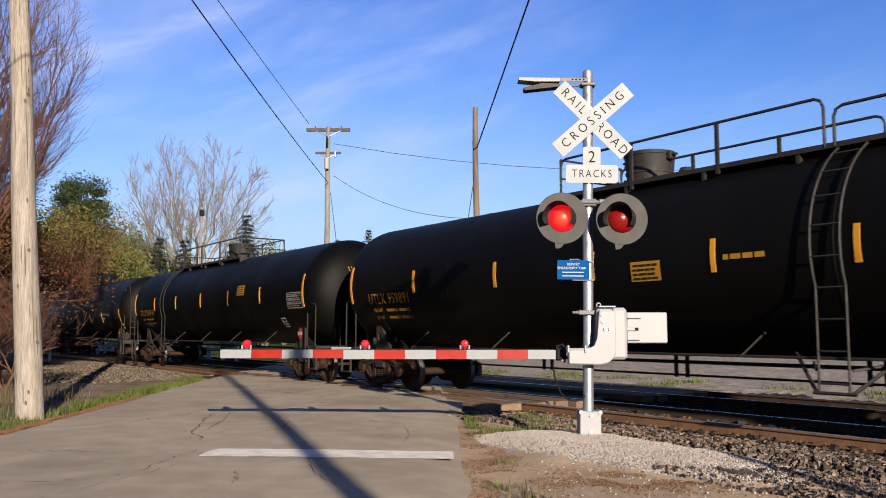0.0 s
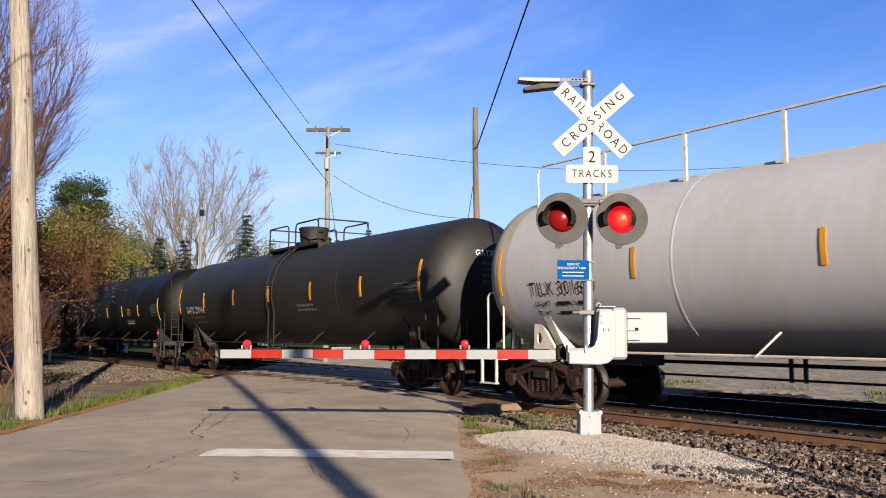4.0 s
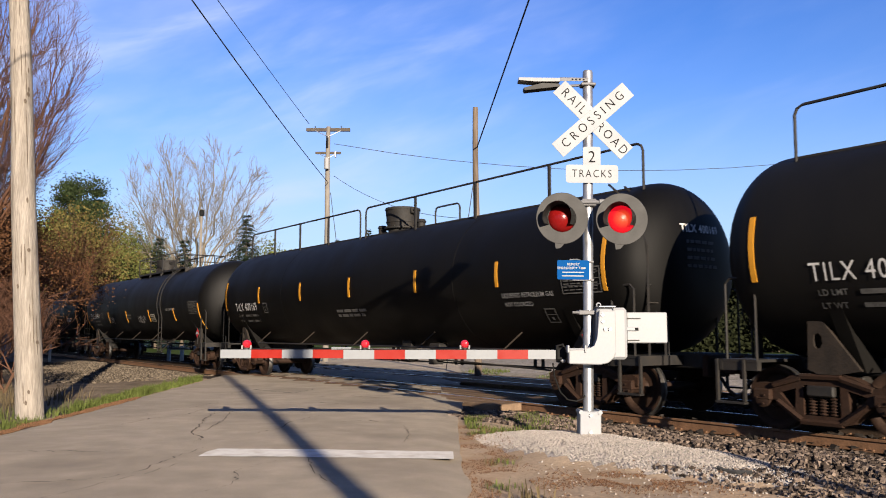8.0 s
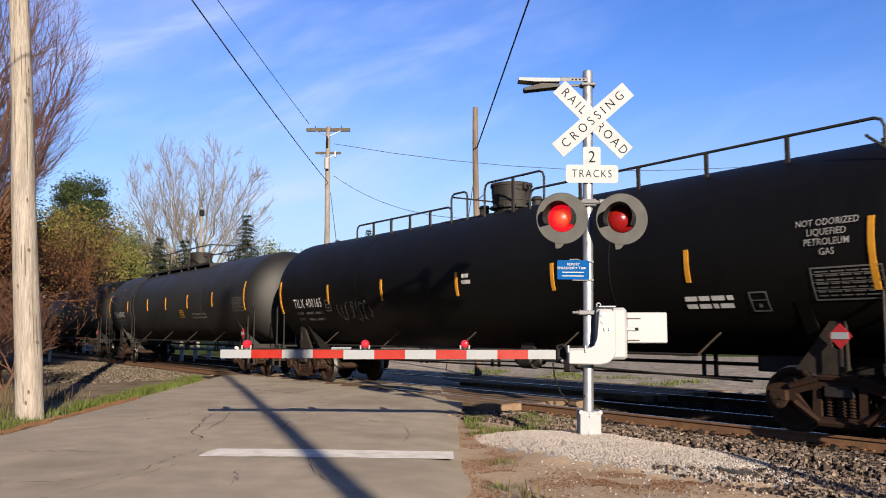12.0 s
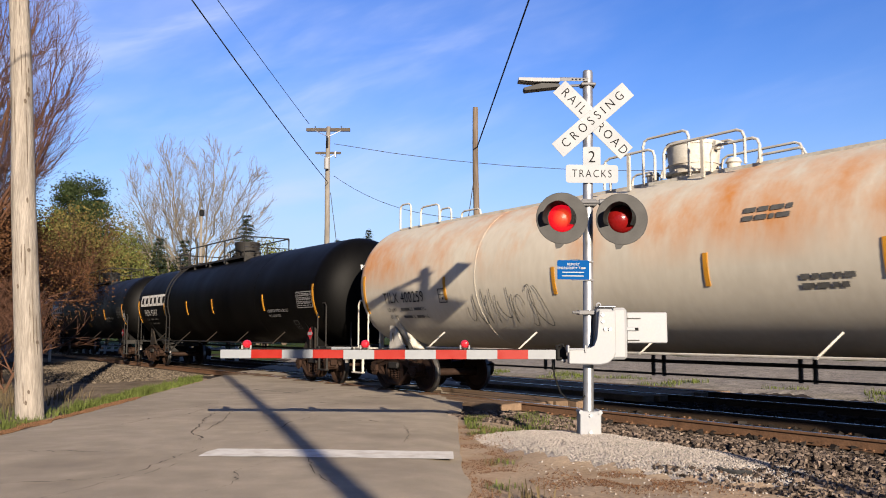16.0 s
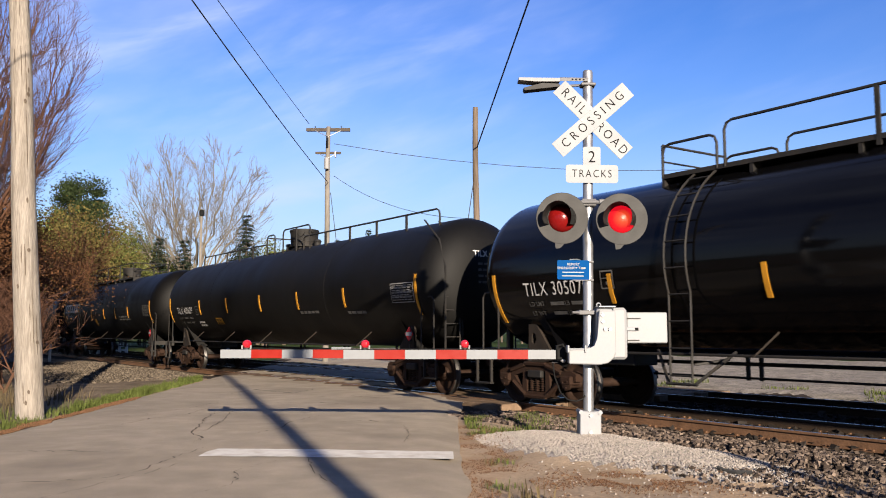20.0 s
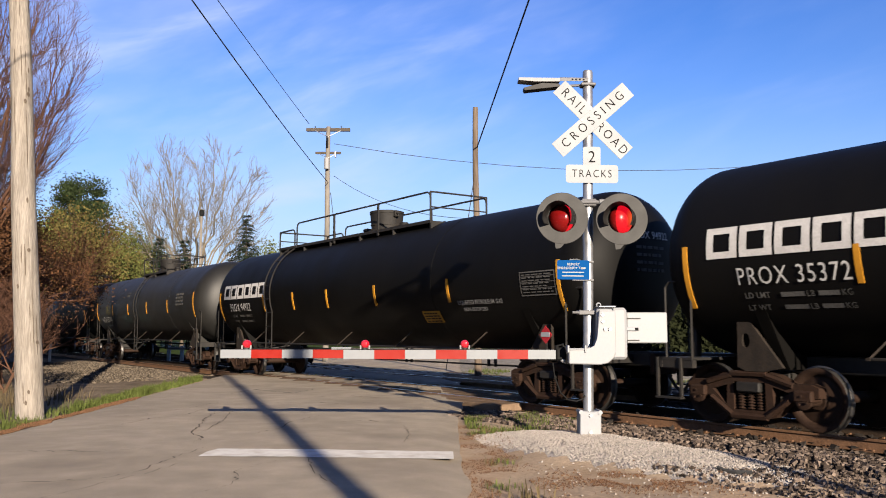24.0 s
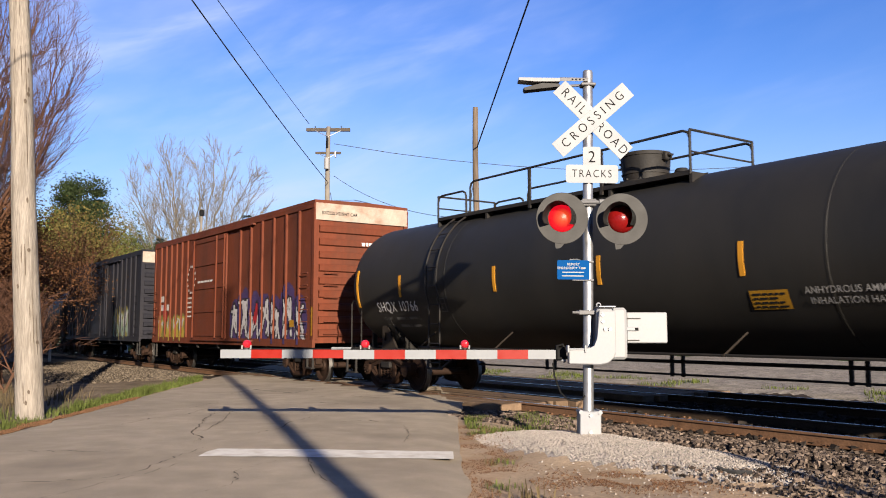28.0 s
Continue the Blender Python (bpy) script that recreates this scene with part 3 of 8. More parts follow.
def axis(lo, hi, step, far):
    out, v = [], lo
    while v <= hi:
        out.append(v)
        v += step
    d, v, w = step, out[-1], out[0]
    while v < far:
        d *= 1.35
        v += d
        w -= d
        out.append(v)
        out.insert(0, w)
    return out


def ground():
    xs, ys = axis(-14, 14, 0.22, 2500), axis(-3, 34, 0.22, 2500)
    vs = [(x, y, ground_z(x, y)) for y in ys for x in xs]
    nx = len(xs)
    fs, mats = [], []
    for j in range(len(ys) - 1):
        for i in range(nx - 1):
            fs.append((j * nx + i, j * nx + i + 1, (j + 1) * nx + i + 1, (j + 1) * nx + i))
            x, y = (xs[i] + xs[i + 1]) / 2, (ys[j] + ys[j + 1]) / 2
            p = across(x, y) + 0.4 * noise.noise((x * 0.7, y * 0.7, 9))
            k = 0
            # strip under and behind the train, its shade put into the bed colour
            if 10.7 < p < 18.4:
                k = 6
            elif 9.5 < p < 18.6:
                k = 1
            elif p >= 18.6:
                k = 2 if p < 42 else 3
                if x < -9:
                    k = 3
            elif x < road_left(y) - 0.3:
                k = 4
            if math.hypot(x, y) > 75:
                k = 3
            if mound(x, y) > 0.012:
                k = 5
            mats.append(k)
    me = mesh_from("ground", vs, fs)
    me.polygons.foreach_set("material_index", mats)
    me.polygons.foreach_set("use_smooth", [True] * len(mats))
    ob = part("ground", me, [M["dirt"], M["ballast_bed"], M["yard"], M["field"], M["verge"], M["fine_gravel"], M["track_bed"]])
    tagged(ob, "dry earth, gravel and field round the level crossing", "ground", kind="structure")


def road():
    vs, fs = [], []
    ys = [-12 + 0.5 * k for k in range(170)]
    n = 15
    for y in ys:
        a, b = road_left(y), road_right(y)
        if y > 24:
            b += 0.02 * (y - 24)
        for i in range(n):
            f = i / (n - 1)
            e = 0.0
            if i in (0, n - 1):
                e = 0.10 * noise.noise((y * 0.9, i, 2)) + 0.05 * noise.noise((y * 3.1, i, 4))
            x = a + (b - a) * f + e
            p = across(x, y)
            z = 0.012 + 0.03 * math.sin(math.pi * f) + 0.012 * noise.noise((x * 0.6, y * 0.4, 7))
            if i in (0, n - 1):
                z -= 0.05
            if 10.0 < p < 18.0:
                z = min(z, -0.006)
            vs.append((x, y, z))
    for j in range(len(ys) - 1):
        for i in range(n - 1):
            q = [j * n + i, j * n + i + 1, (j + 1) * n + i + 1, (j + 1) * n + i]
            c = sum((Vector(vs[k]) for k in q), Vector()) / 4
            p = across(c.x, c.y)
            if any(abs(p - r) < 0.32 for r in (11.3, 12.8, 15.45, 16.95)):
                continue
            fs.append(tuple(q))
    me = mesh_from("road", vs, fs)
    me.polygons.foreach_set("use_smooth", [True] * len(fs))
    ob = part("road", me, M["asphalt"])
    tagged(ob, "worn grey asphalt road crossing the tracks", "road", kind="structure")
    # the stop line, worn and a little bent
    vs, fs = [], []
    n = 40
    for k in range(n + 1):
        f = k / n
        x = -2.72 + 2.84 * f
        w0 = 9.62 + 0.03 * noise.noise((f * 9, 0, 0)) - 0.05 * f
        w1 = 10.22 + 0.03 * noise.noise((f * 9, 5, 0)) - 0.05 * f
        if k == 0:
            w1 -= 0.25
        vs += [(x, w0, 0), (x, w1, 0)]
    for k in range(n):
        fs.append((2 * k, 2 * k + 2, 2 * k + 3, 2 * k + 1))
    vs = [(x, y, road_z(x, y) + 0.006) for x, y, _ in vs]
    line = part("stop_line", mesh_from("stop_line", vs, fs), M["line"])
    tagged(line, "worn white stop line painted on the asphalt", "road marking", kind="structure")
    # cracks
    rnd = random.Random(4)
    vs, fs = [], []
    lines = [(0.011, [(-3.9, 14.8), (-3.8, 13.8), (-3.63, 12.95), (-3.44, 11.8), (-3.16, 11.3), (-3.08, 10.75)]),
             (0.008, [(-4.9, 7.9), (-4.06, 7.96), (-3.45, 8.1), (-3.18, 8.25), (-3.03, 8.75), (-2.97, 9.4), (-2.9, 10.05), (-2.8, 10.45)]),
             (0.006, [(-3.4, 7.1), (-3.23, 7.5), (-3.1, 8.0), (-2.92, 8.55), (-2.75, 9.3)]),
             (0.006, [(-3.71, 15.1), (-3.44, 13.5), (-3.36, 12.6), (-3.31, 11.8)]),
             (0.005, [(-1.51, 9.7), (-1.4, 9.1), (-1.25, 8.55), (-1.08, 8.15), (-0.93, 7.8)]),
             (0.010, [(-5.2, 12.4), (-4.82, 12.95), (-4.66, 13.85), (-4.29, 14.4), (-4.26, 15.8)]),
             (0.014, [(-1.6, 13.2), (-1.47, 13.35), (-1.19, 13.6), (-0.98, 13.4)]),
             (0.006, [(-5.6, 9.9), (-5.1, 10.06), (-4.55, 10.06), (-3.94, 10.0), (-3.3, 10.3)]),
             (0.018, [(-4.81, 18.8), (-4.53, 20.6), (-3.32, 19.2), (-3.1, 21.0)]),
             (0.014, [(-3.43, 16.6), (-2.5, 17.0), (-2.0, 16.5), (-1.3, 16.9)]),
             (0.008, [(-2.6, 11.6), (-2.3, 12.4), (-2.35, 13.1), (-2.0, 14.3)]),
             (0.005, [(-0.6, 12.9), (-0.45, 11.7), (-0.5, 10.8)]),
             (0.005, [(-2.2, 7.3), (-1.9, 7.9), (-2.05, 8.7), (-1.8, 9.4)]),
             (0.007, [(-5.7, 13.9), (-5.1, 14.4), (-4.6, 15.6), (-4.4, 17.0)]),
             (0.016, [(-2.9, 18.2), (-2.0, 18.6), (-1.2, 18.0), (-0.5, 18.4)])]
    for w, line in lines:
        pts = []
        for (xa, ya), (xb, yb) in zip(line, line[1:]):
            n = max(2, int(math.hypot(xb - xa, yb - ya) / 0.09))
            pts += [(xa + (xb - xa) * k / n + rnd.gauss(0, 0.018), ya + (yb - ya) * k / n + rnd.gauss(0, 0.03)) for k in range(n)]
        pts.append(line[-1])
        for k, (px, py) in enumerate(pts):
            ww = w * rnd.uniform(0.35, 1.5) * (1 - abs(2 * k / (len(pts) - 1) - 1) ** 4)
            b = len(vs)
            vs += [(px - ww, py - ww * 1.3, 0), (px + ww, py + ww * 1.3, 0)]
            if k:
                fs.append((b - 2, b - 1, b + 1, b))
    vs = [(x, y, road_z(x, y) + 0.005) for x, y, _ in vs]
    ob = part("road_cracks", mesh_from("road_cracks", vs, fs), M["crack"])
    tagged(ob, "dark hairline cracks in the asphalt", "road crack", kind="stuff")


def road_z(x, y):
    a, b = road_left(y), road_right(y)
    f = (x - a) / (b - a)
    return 0.012 + 0.03 * math.sin(math.pi * max(0, min(1, f))) + 0.012 * noise.noise((x * 0.6, y * 0.4, 7))


def rail_mesh(x0, x1):
    bm = fresh()
    sec = [(-0.075, -0.172, 0), (0.075, -0.172, 0), (0.075, -0.16, 0), (0.012, -0.145, 0), (0.009, -0.045, 0), (0.036, -0.035, 0), (0.036, -0.006, 0),
           (0.03, 0.0, 1), (-0.03, 0.0, 0), (-0.036, -0.006, 0), (-0.036, -0.035, 0), (-0.009, -0.045, 0), (-0.012, -0.145, 0), (-0.075, -0.16, 0)]
    a = [bm.verts.new((x0, y, z)) for y, z, _ in sec]
    b = [bm.verts.new((x1, y, z)) for y, z, _ in sec]
    n = len(sec)
    for k in range(n):
        f = bm.faces.new((a[k], a[(k + 1) % n], b[(k + 1) % n], b[k]))
        f.material_index = sec[k][2]
    bm.faces.new(a[::-1]), bm.faces.new(b)
    bmesh.ops.recalc_face_normals(bm, faces=bm.faces)
    return bm


def tracks():
    for number, centre in ((1, 0.0), (2, 4.15)):
        tr = new("track_%d" % number)
        tr.matrix_basis = pose(*on_track(0, centre), 0, 0, TRACK_RZ)
        tagged(tr, "rusty rails with bright tops on weathered timber ties", "railway track", kind="structure")
        for y in (-GAUGE_HALF_T, GAUGE_HALF_T):
            # all rails but the nearest take the steel with shadow in its colour
            steel = M["rail_side"] if number == 1 and y < 0 else M["shaded_rail"]
            part("rail", rail_mesh(-700, 600), [steel, M["rail_top"]], tr, m=pose(0, y, 0))
        bm = fresh()
        box(bm, -0.115, -1.3, -0.35, 0.115, 1.3, -0.168, 0.01)
        tie_me = bpy.data.meshes.new("tie")
        bm.to_mesh(tie_me), bm.free()
        bm = fresh()
        box(bm, -0.09, -0.17, -0.17, 0.09, 0.17, -0.158)
        for sx in (-0.06, 0.06):
            for sy in (-0.1, 0.1):
                box(bm, sx - 0.013, sy - 0.02, -0.16, sx + 0.013, sy + 0.02, -0.135)
        plate_me = bpy.data.meshes.new("tie_plate")
        bm.to_mesh(plate_me), bm.free()
        rnd = random.Random(number)
        k0, k1 = (-26, 12) if number == 1 else (-20, 8)
        for k in range(int(k0 / 0.52), int(k1 / 0.52)):
            x = k * 0.52
            if -28.4 < x < -13.2:
                continue
            t = part("tie", tie_me, M["tie"], tr, m=pose(x + rnd.uniform(-0.03, 0.03), rnd.uniform(-0.04, 0.04), rnd.uniform(-0.01, 0.008), 0, 0, rnd.uniform(-1.2, 1.2)))
            if number == 1:
                for y in (-GAUGE_HALF_T, GAUGE_HALF_T):
                    part("tie_plate", plate_me, M["rail_side"], t, m=pose(0, y, 0))
        vs, fs = [], []
        for k in list(range(int(-500 / 0.52), int(k0 / 0.52))) + list(range(int(k1 / 0.52), int(250 / 0.52))):
            x = k * 0.52
            b = len(vs)
            vs += [(x - 0.115, -1.3, -0.17), (x + 0.115, -1.3, -0.17), (x + 0.115, 1.3, -0.17), (x - 0.115, 1.3, -0.17),
                   (x - 0.115, -1.3, -0.3), (x + 0.115, -1.3, -0.3), (x + 0.115, 1.3, -0.3), (x - 0.115, 1.3, -0.3)]
            fs += [(b, b + 1, b + 2, b + 3), (b, b + 4, b + 5, b + 1), (b + 1, b + 5, b + 6, b + 2), (b + 2, b + 6, b + 7, b + 3), (b + 3, b + 7, b + 4, b)]
        far = part("far_ties", mesh_from("far_ties", vs, fs), M["tie"], tr)
        tagged(far, kind="stuff")
        # crossing timbers on both sides of each rail
        for y0, y1 in ((-1.50, -1.12), (-1.11, -0.84), (-0.64, -0.36), (-0.35, -0.02), (0.0, 0.34), (0.35, 0.64), (0.84, 1.11), (1.12, 1.5)):
            cuts = [-28.4, -23.4, -18.3, -13.1 + rnd.uniform(-0.25, 0.15)]
            for a, b in zip(cuts, cuts[1:]):
                bm = fresh()
                box(bm, a + 0.01, y0, -0.16, b - 0.01, y1, -0.008 + rnd.uniform(-0.008, 0.002), 0.012)
                part("crossing_plank", bm, M["plank"], tr)


GAUGE_HALF_T = 0.7525


def stones(name, label, material, count, size, place, seed, category="gravel"):
    """Loose stones, each a skewed eight-cornered lump, in one piece."""
    rnd = np.random.RandomState(seed)
    cube = np.array([(x, y, z) for z in (-1, 1) for x, y in ((-1, -1), (1, -1), (1, 1), (-1, 1))], float)
    faces = np.array([(0, 3, 2, 1), (4, 5, 6, 7), (0, 1, 5, 4), (1, 2, 6, 5), (2, 3, 7, 6), (3, 0, 4, 7)])
    vs, fs = [], []
    for k in range(count):
        q = place(rnd)
        if q is None:
            continue
        s = size * (0.6 + 0.8 * rnd.rand()) / 2
        pts = cube * (0.65 + 0.6 * rnd.rand(8, 1)) * s * (0.7 + 0.6 * rnd.rand(3))
        a, b = rnd.rand() * 6.28, rnd.rand() * 6.28
        ra = np.array([[math.cos(a), -math.sin(a), 0], [math.sin(a), math.cos(a), 0], [0, 0, 1]])
        rb = np.array([[1, 0, 0], [0, math.cos(b), -math.sin(b)], [0, math.sin(b), math.cos(b)]])
        pts = pts @ rb.T @ ra.T + np.array(q)
        fs += (faces + len(vs)).tolist()
        vs += pts.tolist()
    ob = part(name, mesh_from(name, vs, fs), material)
    return tagged(ob, label, category, kind="stuff")


def blades(name, label, material, count, h, place, seed, lean=0.5, w=0.012):
    """Tufts of narrow bent blades."""
    rnd = random.Random(seed)
    vs, fs = [], []
    for k in range(count):
        q = place(rnd)
        if q is None:
            continue
        x, y, z = q
        hh = h * rnd.uniform(0.35, 1.3) * (1 + 0.7 * noise.noise((x * 1.1, y * 1.1, 8)))
        a = rnd.uniform(0, 6.28)
        dx, dy = math.cos(a), math.sin(a)
        l = lean * hh * rnd.random()
        ww = w * rnd.uniform(0.7, 1.4)
        b = len(vs)
        vs += [(x - dy * ww, y + dx * ww, z - 0.02), (x + dy * ww, y - dx * ww, z - 0.02),
               (x - dy * ww * 0.7 + dx * l * 0.4, y + dx * ww * 0.7 + dy * l * 0.4, z + hh * 0.6), (x + dy * ww * 0.7 + dx * l * 0.4, y - dx * ww * 0.7 + dy * l * 0.4, z + hh * 0.6),
               (x + dx * l, y + dy * l, z + hh)]
        fs += [(b, b + 1, b + 3, b + 2), (b + 2, b + 3, b + 4)]
    ob = part(name, mesh_from(name, vs, fs), material)
    return tagged(ob, label, "grass", kind="stuff")


ground()
road()
tracks()


def put(x, y, lift=0.0):
    return (x, y, ground_z(x, y) + lift)


# ---- trees ----
def limbs(bms, rnd, p, d, length, r, depth, gnarl, upward, kids, tips, min_r=0.006):
    """One limb and its offspring, each tapering."""
    pts = [p]
    seg = 4 if depth > 1 else 3
    q = p.copy()
    dd = d.copy()
    for k in range(seg):
        dd = (dd + Vector((rnd.uniform(-1, 1), rnd.uniform(-1, 1), rnd.uniform(-0.6, 1) + upward)) * gnarl).normalized()
        q = q + dd * length / seg
        pts.append(q.copy())
    tube(bms[0] if depth > 2 else bms[1], pts, r, 6 if depth > 2 else (4 if depth > 1 else 3), max(min_r, r * 0.5), cap=False)
    if depth == 0:
        tips.append((q, dd))
        return
    n = kids if isinstance(kids, int) else kids[min(depth, len(kids) - 1)]
    for k in range(n):
        f = rnd.uniform(0.3, 1.0) if k else 1.0
        i = min(seg - 1, int(f * seg))
        base = pts[i].lerp(pts[i + 1], f * seg - i) if f < 1 else pts[-1]
        a = rnd.uniform(0, 6.28)
        side = dd.orthogonal().normalized()
        side = Matrix.Rotation(a, 3, dd) @ side
        spread = rnd.uniform(0.35, 0.95)
        limbs(bms, rnd, base, (dd + side * spread).normalized(), length * rnd.uniform(0.55, 0.82), max(min_r, r * rnd.uniform(0.42, 0.6)), depth - 1, gnarl, upward, kids, tips, min_r)


def crown_tree(label, at, fork, centre, rx, rz, seed, bark, mains=18, subs=10, twigs=8, r0=0.16, twig=0.012, low=-0.25):
    """A leafless tree whose limbs sweep out and up into a rounded crown of radius rx and half height rz about the height centre."""
    t = thing("tree", label, "tree", pose(*at))
    rnd = random.Random(seed)
    bm, thin = fresh(), fresh()
    tube(bm, [(0, 0, -0.3), (0.05, 0.02, fork * 0.5), (0, 0, fork * 1.15)], r0 * 2.1, 10, r0 * 1.3)
    mid = Vector((0, 0, centre))

    def inside(p, f=1.0):
        q = p - mid
        d = math.sqrt((q.x * q.x + q.y * q.y) / (rx * rx) + q.z * q.z / (rz * rz))
        return p if d <= f else mid + q * (f / d)

    for k in range(mains):
        a = 2.39996 * k + rnd.uniform(-0.3, 0.3)
        up = low + (0.98 - low) * ((k + 0.5) / mains) ** 0.8
        out = math.sqrt(max(0.0, 1 - up * up))
        end = mid + Vector((rx * out * math.cos(a), rx * out * math.sin(a), rz * up)) * rnd.uniform(0.86, 1.0)
        p0 = Vector((0, 0, fork * rnd.uniform(0.75, 1.15)))
        p1 = Vector((end.x * 0.54, end.y * 0.54, p0.z + (end.z - p0.z) * 0.47))
        n = 9
        path = []
        for i in range(n + 1):
            f = i / n
            q = p0 * (1 - f) ** 2 + p1 * 2 * f * (1 - f) + end * f * f
            path.append(q + Vector((rnd.gauss(0, 1), rnd.gauss(0, 1), rnd.gauss(0, 1))) * 0.02 * rx * (0 < i < n))
        tube(bm, path, r0 * rnd.uniform(0.55, 0.9), 6, twig * 1.4, cap=False)
        long = (end - p0).length
        for j in range(subs):
            f = 0.36 + 0.62 * (j + rnd.random()) / subs
            i = min(n - 1, int(f * n))
            q = path[i].lerp(path[i + 1], f * n - i)
            way = (path[i + 1] - path[i]).normalized()
            side = Matrix.Rotation(rnd.uniform(0, 6.28), 3, way) @ way.orthogonal().normalized()
            d = (way + side * rnd.uniform(0.5, 1.1) + Vector((0, 0, 0.25))).normalized()
            m = long * rnd.uniform(0.18, 0.42) * (1.15 - 0.6 * f)
            tip = inside(q + d * m + Vector((0, 0, 0.12 * m)), rnd.uniform(0.94, 1.06))
            bend = q.lerp(tip, 0.5) - Vector((0, 0, 0.06 * m)) + side * 0.04 * m
            tube(thin, [q, bend, tip], r0 * 0.22 * (1.2 - f), 4, twig, cap=False)
            for g in range(twigs):
                h = rnd.uniform(0.2, 1.0)
                b = q.lerp(bend, h * 2) if h < 0.5 else bend.lerp(tip, h * 2 - 1)
                e = (tip - q).normalized()
                s2 = Matrix.Rotation(rnd.uniform(0, 6.28), 3, e) @ e.orthogonal().normalized()
                w = (e + s2 * rnd.uniform(0.35, 1.0) + Vector((0, 0, 0.15))).normalized()
                m2 = m * rnd.uniform(0.22, 0.5)
                c = b + w * m2 * 0.55 + Vector((rnd.gauss(0, 1), rnd.gauss(0, 1), rnd.gauss(0, 1))) * 0.03 * m2
                z = inside(c + (w + Vector((0, 0, 0.3))).normalized() * m2 * 0.5, 1.1)
                tube(thin, [b, c, z], twig, 3, twig * 0.55, cap=False)
    part("trunk", bm, M[bark], t)
    tagged(part("branchwork", thin, M[bark], t), kind="stuff")
    return t


def leaf_cloud(tips, rnd, per, size, reach):
    vs, fs = [], []
    for q, d in tips:
        for k in range(per):
            c = q + Vector((rnd.gauss(0, reach), rnd.gauss(0, reach), rnd.gauss(0, reach * 0.8)))
            a = Vector((rnd.uniform(-1, 1), rnd.uniform(-1, 1), rnd.uniform(-1, 1))).normalized()
            b = a.orthogonal().normalized()
            s = size * rnd.uniform(0.5, 1.3)
            n = len(vs)
            vs += [c - a * s, c + b * s * 0.6, c + a * s, c - b * s * 0.6]
            fs.append((n, n + 1, n + 2, n + 3))
    return [tuple(v) for v in vs], fs


def broad_tree(label, at, height, seed, bark, leaf=None, depth=4, kids=(3, 4, 4, 3, 4), per=3, leaf_size=0.16, reach=0.35, trunk=0.22, spread=0.16, upward=0.25, stems=1, twig=0.006, fork=0.28, fan=0.0):
    t = thing("tree", label, "tree", pose(*at))
    rnd = random.Random(seed)
    bm, thin = fresh(), fresh()
    tips = []
    for k in range(stems):
        lean = Vector((rnd.uniform(-0.2, 0.2), rnd.uniform(-0.2, 0.2), 1)).normalized() if stems == 1 else Vector((rnd.uniform(-0.5, 0.5), rnd.uniform(-0.5, 0.5), 1)).normalized()
        if fan:
            a = 2.4 * k
            out = fan * math.sqrt(k / (stems - 1))
            lean = Vector((math.cos(a) * out, math.sin(a) * out, 1)).normalized()
        limbs((bm, thin), rnd, Vector((rnd.uniform(-0.3, 0.3) * (stems > 1), rnd.uniform(-0.3, 0.3) * (stems > 1), -0.2)), lean, height * fork, trunk, depth, spread, upward, kids, tips, twig)
    part("trunk", bm, M[bark], t)
    tagged(part("branchwork", thin, M[bark], t), kind="stuff")
    if leaf:
        vs, fs = leaf_cloud(tips, rnd, per, leaf_size, reach)
        part("crown", mesh_from("crown", vs, fs), M[leaf], t)
    return t


def conifer(label, at, height, width, seed, leaf, base=0.12, ragged=0.35):
    t = thing("conifer", label, "tree", pose(*at))
    rnd = random.Random(seed)
    bm = fresh()
    tube(bm, [(0, 0, -0.2), (0.02, 0, height * 0.5), (0, 0, height)], height * 0.018, 7, 0.02)
    vs, fs = [], []
    levels = int(height * 2.6)
    for k in range(levels):
        f = base + (1 - base) * k / levels
        z = height * f
        rad = width / 2 * (1 - f) ** 0.8 * rnd.uniform(1 - ragged, 1.1) + 0.12
        n = max(4, int(5 + rad * 3))
        for j in range(n):
            a = 2 * math.pi * (j + rnd.random()) / n
            reach = rad * rnd.uniform(0.65, 1.1)
            tip = Vector((math.cos(a) * reach, math.sin(a) * reach, z - reach * rnd.uniform(0.05, 0.35)))
            tube(bm, [(0, 0, z), tip], 0.03, 3, 0.008, cap=False)
            m = max(20, int(reach * 44))
            for i in range(m):
                g = rnd.uniform(0.15, 1.05)
                c = Vector((0, 0, z)).lerp(tip, g) + Vector((rnd.gauss(0, 0.09), rnd.gauss(0, 0.09), rnd.gauss(0, 0.07)))
                u = Vector((math.cos(a), math.sin(a), -0.35)).normalized() * rnd.uniform(0.14, 0.3)
                v = Vector((-math.sin(a), math.cos(a), rnd.uniform(-0.4, 0.4))) * rnd.uniform(0.06, 0.13)
                b = len(vs)
                vs += [tuple(c - v), tuple(c + u * 0.4), tuple(c + v), tuple(c + u)]
                fs.append((b, b + 1, b + 2, b + 3))
    part("trunk", bm, M["bark"], t)
    part("crown", mesh_from("crown", vs, fs), M[leaf], t)
    return t


